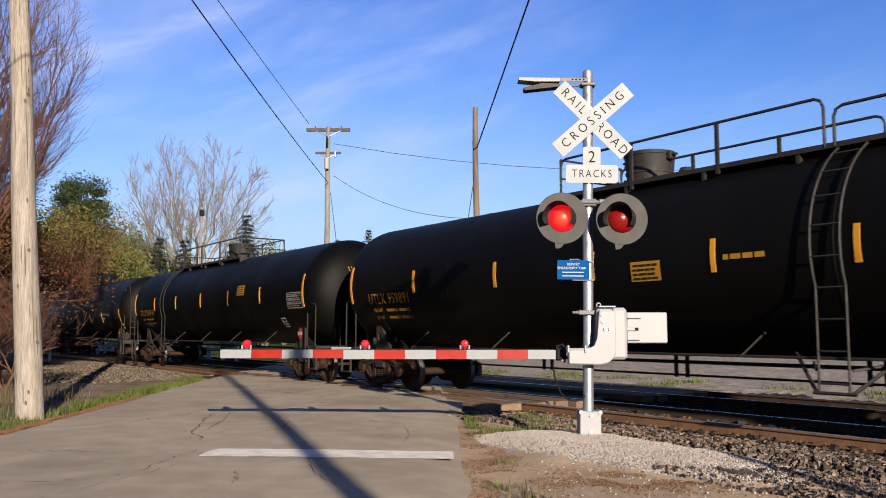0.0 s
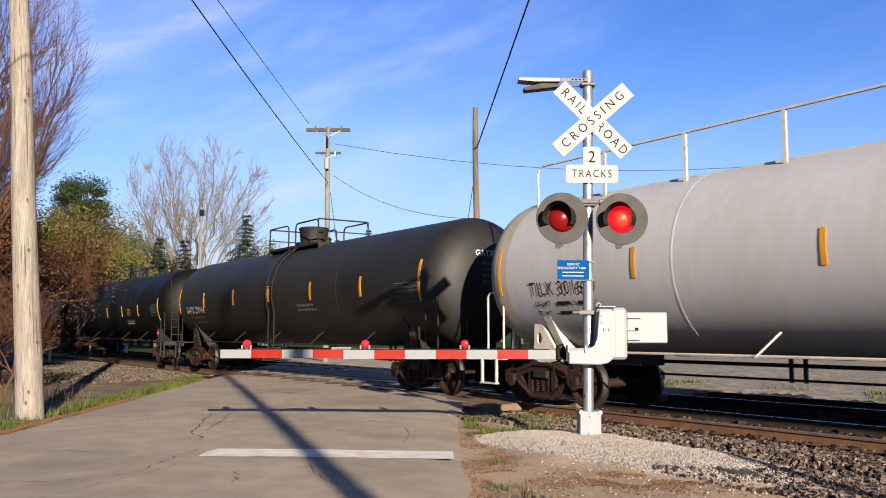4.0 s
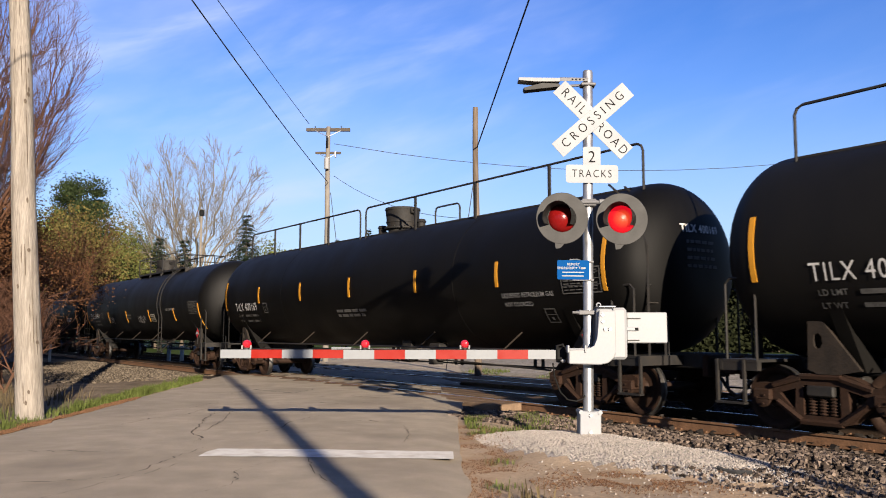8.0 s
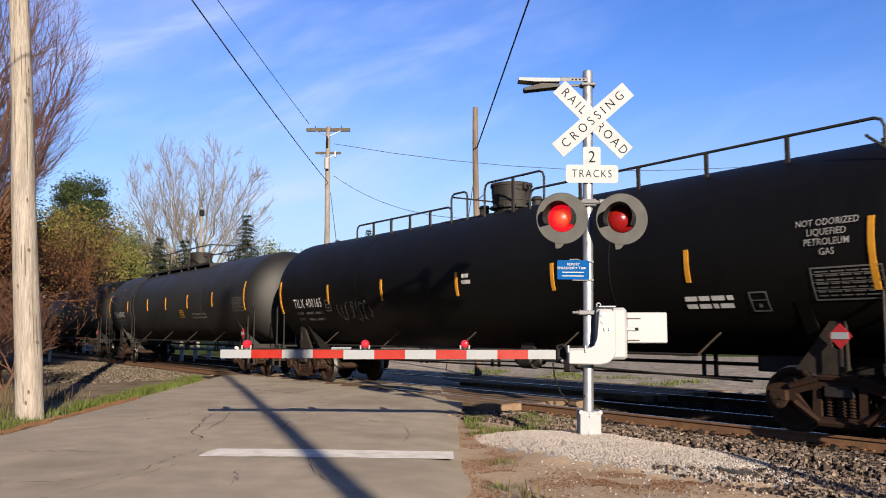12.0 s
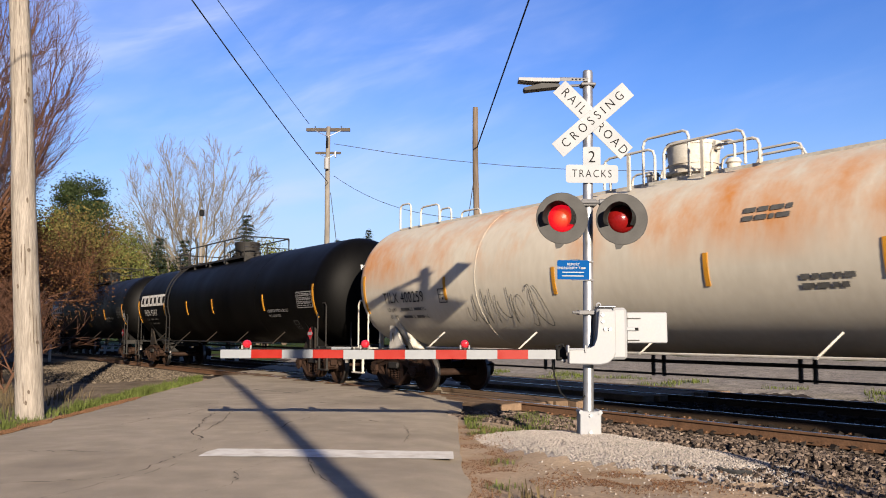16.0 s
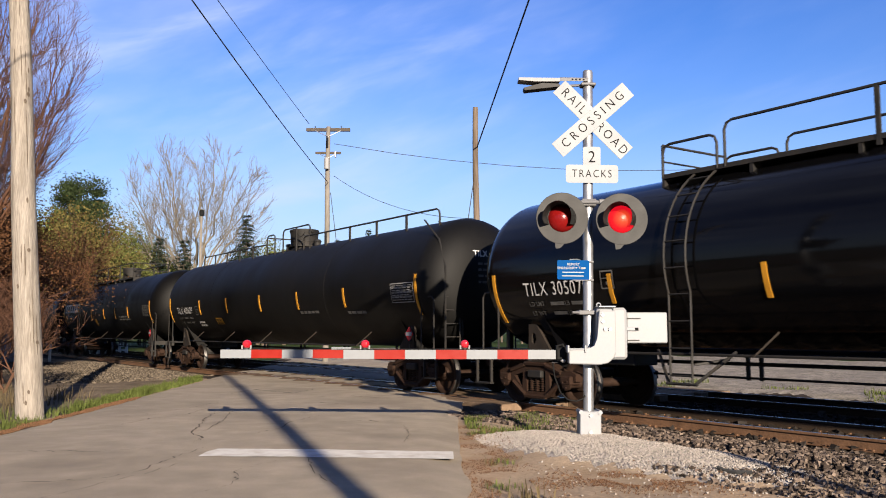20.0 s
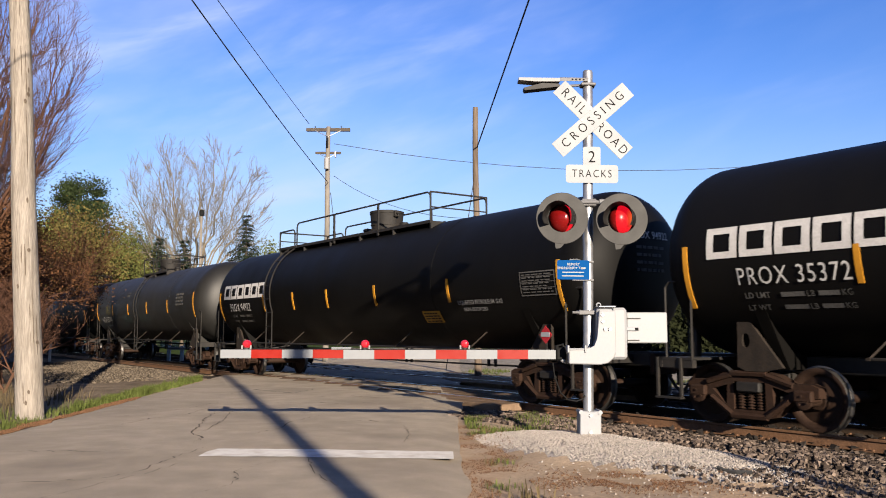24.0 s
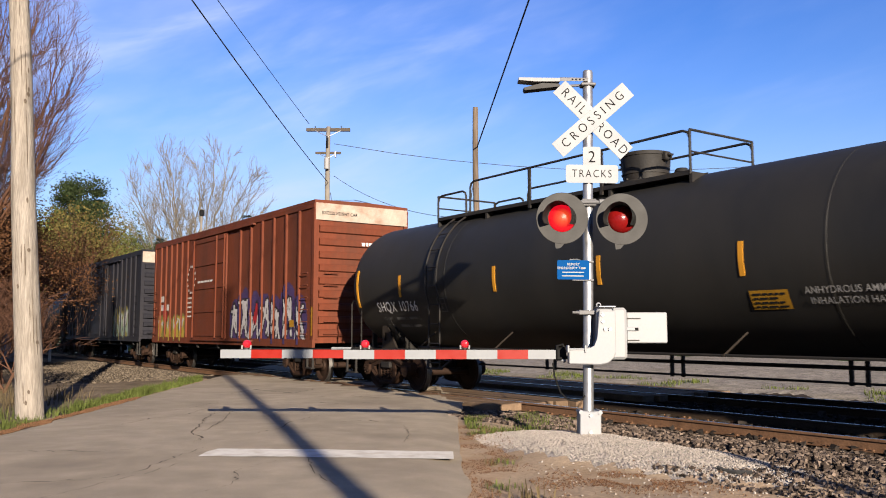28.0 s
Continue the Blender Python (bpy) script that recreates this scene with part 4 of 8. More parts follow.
def pine(label, at, height, spread, seed):
    """A pine: bare limbs that carry flat pads of needle tufts."""
    t = thing("pine", label, "tree", pose(*at))
    rnd = random.Random(seed)
    bm = fresh()
    tube(bm, [(0, 0, -0.2), (0.1, 0, height * 0.5), (0, 0.1, height * 0.97)], 0.26, 8, 0.04)
    vs, fs = [], []
    for k in range(84):
        f = 0.38 + 0.6 * k / 83
        wide = spread * (1 - ((f - 0.62) / 0.46) ** 2) ** 0.5 if abs(f - 0.62) < 0.45 else spread * 0.25
        a = rnd.uniform(0, 6.28)
        d = wide * rnd.uniform(0.35, 1.0)
        z = height * f + rnd.uniform(-0.3, 0.3)
        c = Vector((math.cos(a) * d, math.sin(a) * d, z))
        tube(bm, [(0, 0, z - d * 0.35), c - Vector((0, 0, 0.1))], 0.05, 4, 0.015, cap=False)
        size = rnd.uniform(0.5, 0.95)
        for i in range(330):
            q = c + Vector((rnd.gauss(0, size * 0.75), rnd.gauss(0, size * 0.75), rnd.gauss(0, size * 0.42)))
            u = Vector((rnd.uniform(-1, 1), rnd.uniform(-1, 1), rnd.uniform(-0.2, 1))).normalized() * rnd.uniform(0.1, 0.2)
            v = u.orthogonal().normalized() * rnd.uniform(0.04, 0.09)
            b = len(vs)
            vs += [tuple(q - v), tuple(q + u), tuple(q + v), tuple(q - u * 0.6)]
            fs.append((b, b + 1, b + 2, b + 3))
    part("trunk", bm, M["bark"], t)
    part("crown", mesh_from("crown", vs, fs), M["leaf_green"], t)
    return t


def at_px(x, dist):
    """A place dist metres ahead, in the direction in which the picture column x looks."""
    px = (x - 784) / 1513 * dist
    return (px, dist, ground_z(px, dist))


# reddish, still leafless trees beside the big pole, on the near side of the track
RED = "tall reddish leafless tree beside the roadside pole"
crown_tree(RED, at_px(-92, 27), 2.2, 9.8, 3.9, 4.6, 11, "twig_red", 36, 14, 13, 0.10, 0.0062, -0.75)
crown_tree(RED, at_px(-150, 31), 3.0, 10.4, 4.4, 5.2, 12, "twig_red", 26, 12, 10, 0.12, 0.0065, -0.6)
for x, dist, h, seed in ((-210, 33, 18, 16),):
    broad_tree(RED, at_px(x, dist), h, seed, "twig_red", None, 5, (3, 5, 5, 4, 4, 3), 0, 0.045, 0.22, 0.2, 0.10, 0.55, twig=0.0065)
for x, dist, h, seed in ((-20, 40, 8, 13), (35, 50, 9, 14), (-80, 46, 10, 18), (-130, 40, 9, 19)):
    broad_tree("rusty-brown budding thicket behind the pole", at_px(x, dist), h * 1.3, seed, "twig_red", "leaf_rust", 4, (4, 5, 5, 4, 3), 7, 0.05, 0.4, 0.14, 0.2, 0.1, stems=3, twig=0.01)
for x, dist, seed in ((-40, 21, 15), (5, 24, 9), (36, 20.5, 10)):
    broad_tree("leafless reddish brush beside the roadside pole", at_px(x, dist), 4.5, seed, "twig_red", None, 4, (3, 4, 4, 4, 3), 0, 0.1, 0.3, 0.05, 0.2, 0.2, stems=4, twig=0.005)
for x, dist, h, seed in ((-70, 29, 11, 94), (-30, 34, 11, 95), (-110, 33, 12, 96), (-165, 24, 8, 91), (-240, 26, 10, 92), (-150, 30, 8, 93)):
    broad_tree("dense rusty-brown thicket beside the roadside pole", at_px(x, dist), h, seed, "twig_red", "leaf_rust", 4, (4, 5, 5, 4, 3), 12, 0.045, 0.35, 0.12, 0.2, 0.1, stems=4, twig=0.01)
# evergreen and budding trees over the far end of the train
broad_tree("bronze-brown budding tree over the train", at_px(78, 68), 20, 20, "twig_red", "leaf_bronze", 4, (4, 5, 5, 4, 3), 11, 0.12, 0.55, 0.2, 0.2, 0.12, stems=2, twig=0.012)
broad_tree("bronze-brown budding tree over the train", at_px(108, 67), 14.5, 19, "twig_red", "leaf_bronze", 4, (4, 5, 5, 4, 3), 10, 0.12, 0.5, 0.2, 0.2, 0.12, stems=2, twig=0.012)
pine("dark green pine with a full rounded crown", at_px(130, 82), 16.3, 2.7, 21)
BUD = "budding tree with thin yellow-green spring leaves"
for x, dist, h, seed in ((100, 78, 13, 22), (165, 84, 15, 23), (215, 90, 15.5, 24), (135, 70, 11, 25), (250, 96, 13, 26), (60, 88, 17, 27), (185, 72, 9.5, 28), (300, 92, 11, 29), (120, 90, 16, 30)):
    broad_tree(BUD, at_px(x, dist), h * 1.2, seed, "bark", "leaf_yellow", 4, (3, 4, 4, 4, 3), 32, 0.115, 0.6, 0.2, 0.2, 0.15, stems=2, twig=0.01)
crown_tree("large spreading leafless tree with pale twigs", at_px(340, 80), 5.0, 12.4, 7.5, 7.5, 31, "twig_tan", 22, 14, 11, 0.17, 0.0155, -0.5)
SPRUCE = "dark spruce with a pointed crown"
conifer(SPRUCE, at_px(432, 74), 11.9, 7.0, 41, "leaf_spruce")
conifer(SPRUCE, at_px(276, 75), 10.0, 5.6, 42, "leaf_spruce")
conifer(SPRUCE, at_px(322, 73), 9.6, 5.0, 43, "leaf_spruce")
conifer("small spruce showing over the train", at_px(651, 110), 15.0, 6.5, 44, "leaf_spruce")
conifer("small spruce showing over the train", at_px(596, 112), 13.9, 5.5, 45, "leaf_spruce")
for x, dist, h, seed in ((470, 92, 17, 51), (500, 98, 16, 52), (410, 96, 12, 53), (455, 100, 14, 54)):
    broad_tree(BUD, at_px(x, dist), h, seed, "bark", "leaf_yellow", 4, (3, 4, 4, 4, 3), 14, 0.14, 0.5, 0.18, 0.18, 0.15, stems=2, twig=0.012)
# a belt of trees far behind the train
proto = None
rnd_belt = random.Random(8)
for k in range(26):
    x = 520 + 46 * k + rnd_belt.uniform(-14, 14)
    dist = 118 + rnd_belt.uniform(-8, 22)
    at = at_px(x, dist)
    if proto is None:
        proto = broad_tree("distant tree in thin spring leaf", at, 13.5, 61, "bark", "leaf_yellow", 4, (3, 3, 4, 4, 3), 12, 0.2, 0.7, 0.2, 0.2, 0.15, stems=1, twig=0.014)
        tagged(proto, group="distant tree belt")
    else:
        c = copy_thing(proto, pose(at[0], at[1], at[2], 0, 0, rnd_belt.uniform(0, 360)))
        s = rnd_belt.uniform(0.62, 0.95)
        c.scale = (s * 1.15, s * 1.15, s)


# dark leafy trees beyond the yard, seen between the passing cars
hedge = None
for k in range(15):
    at = at_px(1150 + 52 * k + rnd_belt.uniform(-15, 15), 68 + rnd_belt.uniform(-5, 10))
    if hedge is None:
        hedge = broad_tree("dark dense leafy tree beyond the yard", at, 10.5, 77, "bark", "leaf_hedge", 3, (4, 4, 4, 4), 40, 0.24, 0.7, 0.16, 0.2, 0.0, stems=3, twig=0.012, fork=0.24)
        tagged(hedge, group="trees beyond the yard")
    else:
        c = copy_thing(hedge, pose(at[0], at[1], at[2], 0, 0, rnd_belt.uniform(0, 360)))
        s = rnd_belt.uniform(1.0, 1.2)
        c.scale = (s, s, s)
    at = at_px(1160 + 52 * k, 60 + rnd_belt.uniform(-3, 3))
    c = copy_thing(hedge, pose(at[0], at[1], at[2] - 0.9, 0, 0, rnd_belt.uniform(0, 360)))
    tagged(c, "low dark shrub in front of the yard trees", "shrub")
    s = rnd_belt.uniform(0.55, 0.7)
    c.scale = (s * 1.3, s * 1.3, s)


# ---- gravel, stones and weeds ----
def spot_bank(r):
    a, p = r.uniform(-12.5, 5.0), r.uniform(8.6, 10.95)
    x, y = AWAY.x * p + FWD.x * a, AWAY.y * p + FWD.y * a
    if mound(x, y) > 0.05 and p < 9.3:
        return None
    return (x, y, ground_z(x, y) + 0.012)


def spot_ditch(r):
    a, p = r.uniform(-6.2, 5.0), r.uniform(6.9, 9.2)
    x, y = AWAY.x * p + FWD.x * a, AWAY.y * p + FWD.y * a
    if mound(x, y) > 0.06:
        return None
    return (x, y, ground_z(x, y) + 0.008)


def spot_bed(r):
    a, p = r.uniform(-13.0, 6.0), r.uniform(10.9, 17.8)
    x, y = AWAY.x * p + FWD.x * a, AWAY.y * p + FWD.y * a
    return (x, y, ground_z(x, y) + 0.015)


def spot_mound(r):
    x, y = r.uniform(-0.2, 4.9), r.uniform(7.0, 13.6)
    if mound(x, y) < 0.004 + 0.03 * r.uniform(0, 1):
        return None
    return (x, y, ground_z(x, y) + 0.004)


def spot_left(r):
    a, p = r.uniform(-44, -26.0), r.uniform(4.5, 10.95)
    x, y = AWAY.x * p + FWD.x * a, AWAY.y * p + FWD.y * a
    if x > road_left(y) - 0.8:
        return None
    return (x, y, ground_z(x, y) + 0.012)


def spot_verge_stones(r):
    x, y = r.uniform(0.4, 3.6), r.uniform(6.9, 9.6)
    if x < 0.6 + 1.2 * r.uniform(0, 1):
        return None
    return (x, y, ground_z(x, y) + 0.004)


stones("ballast", "coarse grey-brown ballast stones along the rails", M["ballast"], 21000, 0.043, spot_bank, 1)
stones("ballast", "mixed stones in the shallow ditch", M["ballast"], 6500, 0.03, spot_ditch, 2)
stones("ballast", "ballast between the rails, coloured dark for the train's shade", M["track_stone"], 3500, 0.085, spot_bed, 3)
stones("gravel_heap", "pale crushed limestone heaped round the mast foot", M["pale_stone"], 70000, 0.0108, spot_mound, 4)
stones("ballast", "coarse grey-brown ballast stones beyond the road", M["brown_stone"], 11000, 0.042, spot_left, 5)
stones("loose_gravel", "scattered pale gravel on the bare verge", M["pale_stone"], 420, 0.011, spot_verge_stones, 6)


def spot_grass_left(r):
    y = r.uniform(9.5, 26)
    d = r.uniform(0.1, 0.8) if y < 15.5 else r.uniform(0.1, 0.5)
    if y < 15.2:
        d = r.uniform(0.12, 1.7)
    if noise.noise((y * 1.7, d * 2.2, 1.5)) < 0.08 and r.random() < 0.85:
        return None
    x = road_left(y) - d
    return (x, y, ground_z(x, y))


def spot_litter(r):
    y = r.uniform(9.0, 19.0)
    x = road_left(y) + r.uniform(-0.25, 0.18) * (0.5 + noise.noise((y * 1.3, 2, 2)))
    return (x, y, max(ground_z(x, y), road_z(x, y) - 0.04) + 0.01)


def spot_brush(r):
    x, y = r.uniform(-11.0, -7.6), r.uniform(13.8, 19)
    return (x, y, ground_z(x, y))


def spot_weeds_right(r):
    x, y = r.uniform(0.35, 2.2), r.uniform(11.9, 14.6)
    if across(x, y) > 9.9 or noise.noise((x * 1.7, y * 1.7, 4)) < -0.05:
        return None
    return (x, y, ground_z(x, y))


def spot_tufts(r):
    cx, cy = ((0.62, 9.7), (0.72, 7.35), (0.55, 8.2))[int(r.uniform(0, 2.99))]
    x, y = cx + r.gauss(0, 0.09), cy + r.gauss(0, 0.09)
    return (x, y, ground_z(x, y))


def spot_yard(r):
    a, p = r.uniform(-26, 4), r.uniform(18.6, 20.2)
    if noise.noise((a * 0.45, p * 0.6, 4)) < 0.02:
        return None
    x, y = AWAY.x * p + FWD.x * a, AWAY.y * p + FWD.y * a
    return (x, y, ground_z(x, y))


def spot_litter_right(r):
    x, y = r.normal(0.55, 0.22), r.uniform(7.0, 13.5)
    if r.uniform(0, 1) < 0.4:
        x, y = r.normal(1.9, 0.55), r.normal(8.45, 0.3)
    if x < road_right(y) - 0.06 or noise.noise((x * 2.2, y * 2.2, 6)) < -0.05:
        return None
    return (x, y, ground_z(x, y) + 0.004)


blades("grass", "fresh green grass along the road edge", M["grass"], 26000, 0.15, spot_grass_left, 1, 0.8, 0.005)
blades("dry_weeds", "dry straw-coloured weeds round the pole", M["dry_grass"], 1000, 0.42, spot_brush, 2, 1.3, 0.006)
blades("grass", "sparse grass beside the crossing planks", M["grass"], 2600, 0.08, spot_weeds_right, 3, 0.8, 0.006)
blades("grass", "small weed tufts in the bare verge", M["grass"], 140, 0.06, spot_tufts, 4, 0.8, 0.005)
blades("grass", "ragged grass strip beyond the tracks", M["grass"], 9000, 0.10, spot_yard, 5, 0.8, 0.008)
blades("dry_weeds", "dry stalks in the bare verge", M["dry_grass"], 22, 0.13, lambda r: put(0.74 + r.gauss(0, 0.1), 7.5 + r.gauss(0, 0.12)), 6)
stones("leaf_litter", "rusty pine litter along the road edge", M["needles"], 9000, 0.013, lambda r: spot_litter(r), 7, "leaf litter")
stones("leaf_litter", "rusty litter on the bare verge", M["needles"], 8500, 0.0075, spot_litter_right, 8, "leaf litter")
# ---- the train ----
GAUGE_HALF = 0.7525
WHEEL_R = 0.457
TANK_R, TANK_Z = 1.53, 2.57
CACHE = {}


def cached(key, build):
    """One mesh for all alike parts."""
    if key not in CACHE:
        me = bpy.data.meshes.new(key[0])
        bm = build()
        bm.to_mesh(me)
        bm.free()
        CACHE[key] = me
    return CACHE[key]


def wheelset_mesh():
    bm = fresh()
    r = WHEEL_R
    for s in (-1, 1):
        g = GAUGE_HALF * s
        lathe(bm, [(g + 0.07 * s, 0.0), (g + 0.07 * s, 0.13), (g + 0.02 * s, 0.16), (g - 0.005 * s, 0.33), (g + 0.05 * s, 0.375),
                   (g + 0.062 * s, r - 0.035), (g + 0.055 * s, r - 0.008)], 32, "y", mi=0)
        lathe(bm, [(g + 0.055 * s, r - 0.008), (g - 0.04 * s, r + 0.003), (g - 0.045 * s, r + 0.026), (g - 0.07 * s, r + 0.02)], 32, "y", mi=1)
        lathe(bm, [(g - 0.07 * s, r + 0.02), (g - 0.072 * s, r - 0.05), (g - 0.04 * s, 0.36), (g - 0.06 * s, 0.14), (g - 0.09 * s, 0.11)], 32, "y", mi=0)
        lathe(bm, [(g + 0.07 * s, 0.085), (g + 0.36 * s, 0.085), (g + 0.36 * s, 0.12), (g + 0.41 * s, 0.12), (g + 0.42 * s, 0.085), (g + 0.42 * s, 0.0)], 14, "y", mi=0)
        for k in range(3):
            a = 2 * math.pi * k / 3
            x, z = 0.07 * math.cos(a), 0.07 * math.sin(a)
            tube(bm, [(x, g + 0.40 * s, z), (x, g + 0.445 * s, z)], 0.018, 6)
    tube(bm, [(0, -0.72, 0), (0, 0.72, 0)], 0.085, 12)
    return bm


def sideframe_mesh():
    bm = fresh()
    out = [(-1.10, 0.50), (-1.10, 0.64), (-0.98, 0.69), (-0.72, 0.68), (-0.46, 0.80), (-0.18, 0.84), (0.18, 0.84), (0.46, 0.80), (0.72, 0.68),
           (0.98, 0.69), (1.10, 0.64), (1.10, 0.50), (0.78, 0.49), (0.66, 0.42), (0.42, 0.19), (0.22, 0.14), (-0.22, 0.14), (-0.42, 0.19),
           (-0.66, 0.42), (-0.78, 0.49)]
    hole = [(-0.27, 0.68), (0.27, 0.68), (0.27, 0.27), (-0.27, 0.27)]
    wing = [(0.38, 0.63), (0.65, 0.555), (0.40, 0.33)]
    front, back = [], []
    for y, store in ((-0.09, front), (0.09, back)):
        store.append([bm.verts.new((x, y, z)) for x, z in out])
        store.append([bm.verts.new((x, y, z)) for x, z in hole])
        store.append([bm.verts.new((x, y, z)) for x, z in wing])
        store.append([bm.verts.new((-x, y, z)) for x, z in wing])
    o, h, w, v = front
    # the web round the spring opening and the two windows beside it
    loops = [[o[i] for i in (3, 4, 5, 6, 7, 8)] + [h[1], h[0]],
             [h[1], o[8], w[1], w[0]], [o[i] for i in (8, 9, 10, 11, 12)] + [w[1]], [w[1], o[12], o[13], h[2], w[2]], [h[1], w[0], w[2], h[2]],
             [h[0], o[3], v[1], v[0]], [o[i] for i in (3, 2, 1, 0, 19)] + [v[1]], [v[1], o[19], o[18], h[3], v[2]], [h[0], v[0], v[2], h[3]],
             [o[i] for i in (13, 14, 15, 16, 17, 18)] + [h[3], h[2]]]
    pair = dict(zip(o + h + w + v, back[0] + back[1] + back[2] + back[3]))
    for loop in loops:
        bm.faces.new(loop)
        bm.faces.new([pair[q] for q in loop][::-1])
    for ringv in (o, h, w, v):
        n = len(ringv)
        for k in range(n):
            a, b = ringv[k], ringv[(k + 1) % n]
            bm.faces.new((a, pair[a], pair[b], b))
    bmesh.ops.recalc_face_normals(bm, faces=bm.faces)
    # ribs along the upper and lower flanges
    for p, q in (((-0.72, 0.66), (-0.30, 0.78)), ((0.72, 0.66), (0.30, 0.78)), ((-0.66, 0.44), (-0.30, 0.2)), ((0.66, 0.44), (0.30, 0.2)), ((-0.3, 0.8), (0.3, 0.8)), ((-0.3, 0.18), (0.3, 0.18))):
        tube(bm, [(p[0], -0.1, p[1]), (q[0], -0.1, q[1])], 0.045, 6)
    for s in (-1, 1):
        box(bm, s * 0.89 - 0.14, -0.16, 0.44, s * 0.89 + 0.14, 0.1, 0.60, 0.02)
    return bm


def springs_mesh():
    bm = fresh()
    n = 12
    lathe(bm, [(0.28 + 0.25 * k / (n * 2), 0.072 if k % 4 in (1, 2) else 0.052) for k in range(n * 2 + 1)], 10, "z")
    return bm


def bolster_mesh():
    bm = fresh()
    box(bm, -0.2, -1.16, 0.53, 0.2, 1.16, 0.68, 0.02)
    box(bm, -0.24, -0.45, 0.60, 0.24, 0.45, 0.80, 0.02)
    lathe(bm, [(0.78, 0.2), (0.9, 0.2), (0.9, 0.0)], 16, "z")
    return bm


def brake_mesh():
    bm = fresh()
    for s in (-1, 1):
        tube(bm, [(s * 0.34, -0.75, 0.38), (s * 0.3, 0, 0.36), (s * 0.34, 0.75, 0.38)], 0.045, 6)
        for y in (-0.75, 0.75):
            box(bm, s * 0.38 - 0.04, y - 0.06, 0.24, s * 0.38 + 0.05, y + 0.06, 0.52)
    tube(bm, [(-0.34, 0, 0.36), (0.34, 0, 0.36)], 0.03, 6)
    return bm


def add_truck(car, x, wheels):
    tr = new("truck")
    tr.parent = car
    tr.matrix_basis = pose(x, 0, 0)
    tagged(tr, "two-axle freight truck of rusty cast steel")
    for s in (-1, 1):
        part("side_frame", cached(("side_frame",), sideframe_mesh), M["truck"], tr, m=pose(0, s * 1.02, 0, 0, 0, 0 if s < 0 else 180))
        for x in (-0.16, 0.0, 0.16):
            part("spring", cached(("springs",), springs_mesh), M["truck"], tr, m=pose(x, s * 1.04, 0))
    part("bolster", cached(("bolster",), bolster_mesh), M["frame_black"], tr)
    part("brake_beam", cached(("brake",), brake_mesh), M["frame_black"], tr)
    for s in (-1, 1):
        w = part("wheelset", cached(("wheelset",), wheelset_mesh), [M["wheel"], M["wheel_rim"]], tr, "brown steel wheels with polished treads",
                 pose(s * 0.89, 0, WHEEL_R), smooth=True)
        wheels.append(w)
    return tr


def coupler_mesh():
    bm = fresh()
    box(bm, -0.75, -0.09, 0.78, 0.02, 0.09, 0.94, 0.02)
    box(bm, 0.0, -0.17, 0.74, 0.26, 0.02, 0.98, 0.03)
    box(bm, 0.22, -0.17, 0.72, 0.40, -0.06, 1.0, 0.03)
    box(bm, 0.14, 0.0, 0.74, 0.34, 0.17, 0.98, 0.04)
    box(bm, -0.12, -0.3, 0.66, 0.0, 0.3, 1.04, 0.02)
    return bm


def hose_mesh():
    bm = fresh()
    pts = [(0.0, 0.36, 0.74), (0.14, 0.40, 0.60), (0.30, 0.38, 0.42), (0.5, 0.30, 0.34), (0.68, 0.2, 0.36)]
    tube(bm, pts, 0.03, 6)
    return bm


def tank_mesh(half, r, seams, head=0.80, ladder_band=None):
    bm = fresh()
    prof = []
    n = 14
    for k in range(n + 1):
        a = math.pi / 2 * k / n
        prof.append((-half - head * math.cos(a), r * math.sin(a) ** 0.72 if k else 0.0))
    xs = sorted(seams)
    last = -half
    for x in xs:
        prof += [(x - 0.022, r), (x - 0.018, r + 0.004), (x + 0.018, r + 0.004), (x + 0.022, r)]
    for k in range(n, -1, -1):
        a = math.pi / 2 * k / n
        prof.append((half + head * math.cos(a), r * math.sin(a) ** 0.72 if k else 0.0))
    lathe(bm, prof, 64, "x", (0, 0, TANK_Z))
    return bm


def wrap(pts, faces, x0, z0, r, off, mirror=False):
    """Lays flat (x, y) shapes on the near side of a tank, about the point x0, z0."""
    phi0 = math.asin(max(-1, min(1, (z0 - TANK_Z) / r)))
    vs = []
    for x, y in pts:
        a = phi0 + y / r
        vs.append((x0 + x, -(r + off) * math.cos(a), TANK_Z + (r + off) * math.sin(a)))
    return vs, faces


def head_text(car, body, half, r, ink, dim, seed):
    """The number again on the leading head, over a few small lines."""
    def lay(pts, faces, name, material):
        vs = []
        for x, z in pts:
            q = min(0.98, ((x * x + z * z) ** 0.5) / r)
            vs.append((half + 0.80 * math.sqrt(1 - q ** 2.78) + 0.02, x, TANK_Z + z))
        return part(name, mesh_from(name, vs, faces), M[material], car)
    pts, faces = letters(body, 0.2, "CENTER", 0.9, 1.05, 0.003)
    lay([(x + 0.05, z + 0.62) for x, z in pts], faces, "head_number", ink)
    pts, faces = rect_shapes([(a - 0.35, b + 0.42, c - 0.35, d + 0.42) for a, b, c, d in bars(0.8, 4, 0.14, seed + 3, 0.4, 5)])
    tagged(lay(pts, faces, "head_line", dim), kind="stuff")


def rect_shapes(rects):
    """Flat boxes (x0, y0, x1, y1), cut into strips low enough to lie on a curve."""
    pts, faces = [], []
    for x0, y0, x1, y1 in rects:
        n = max(1, int(math.ceil((y1 - y0) / 0.12)))
        b = len(pts)
        for k in range(n + 1):
            y = y0 + (y1 - y0) * k / n
            pts += [(x0, y), (x1, y)]
        for k in range(n):
            faces.append((b + 2 * k, b + 2 * k + 1, b + 2 * k + 3, b + 2 * k + 2))
    return pts, faces


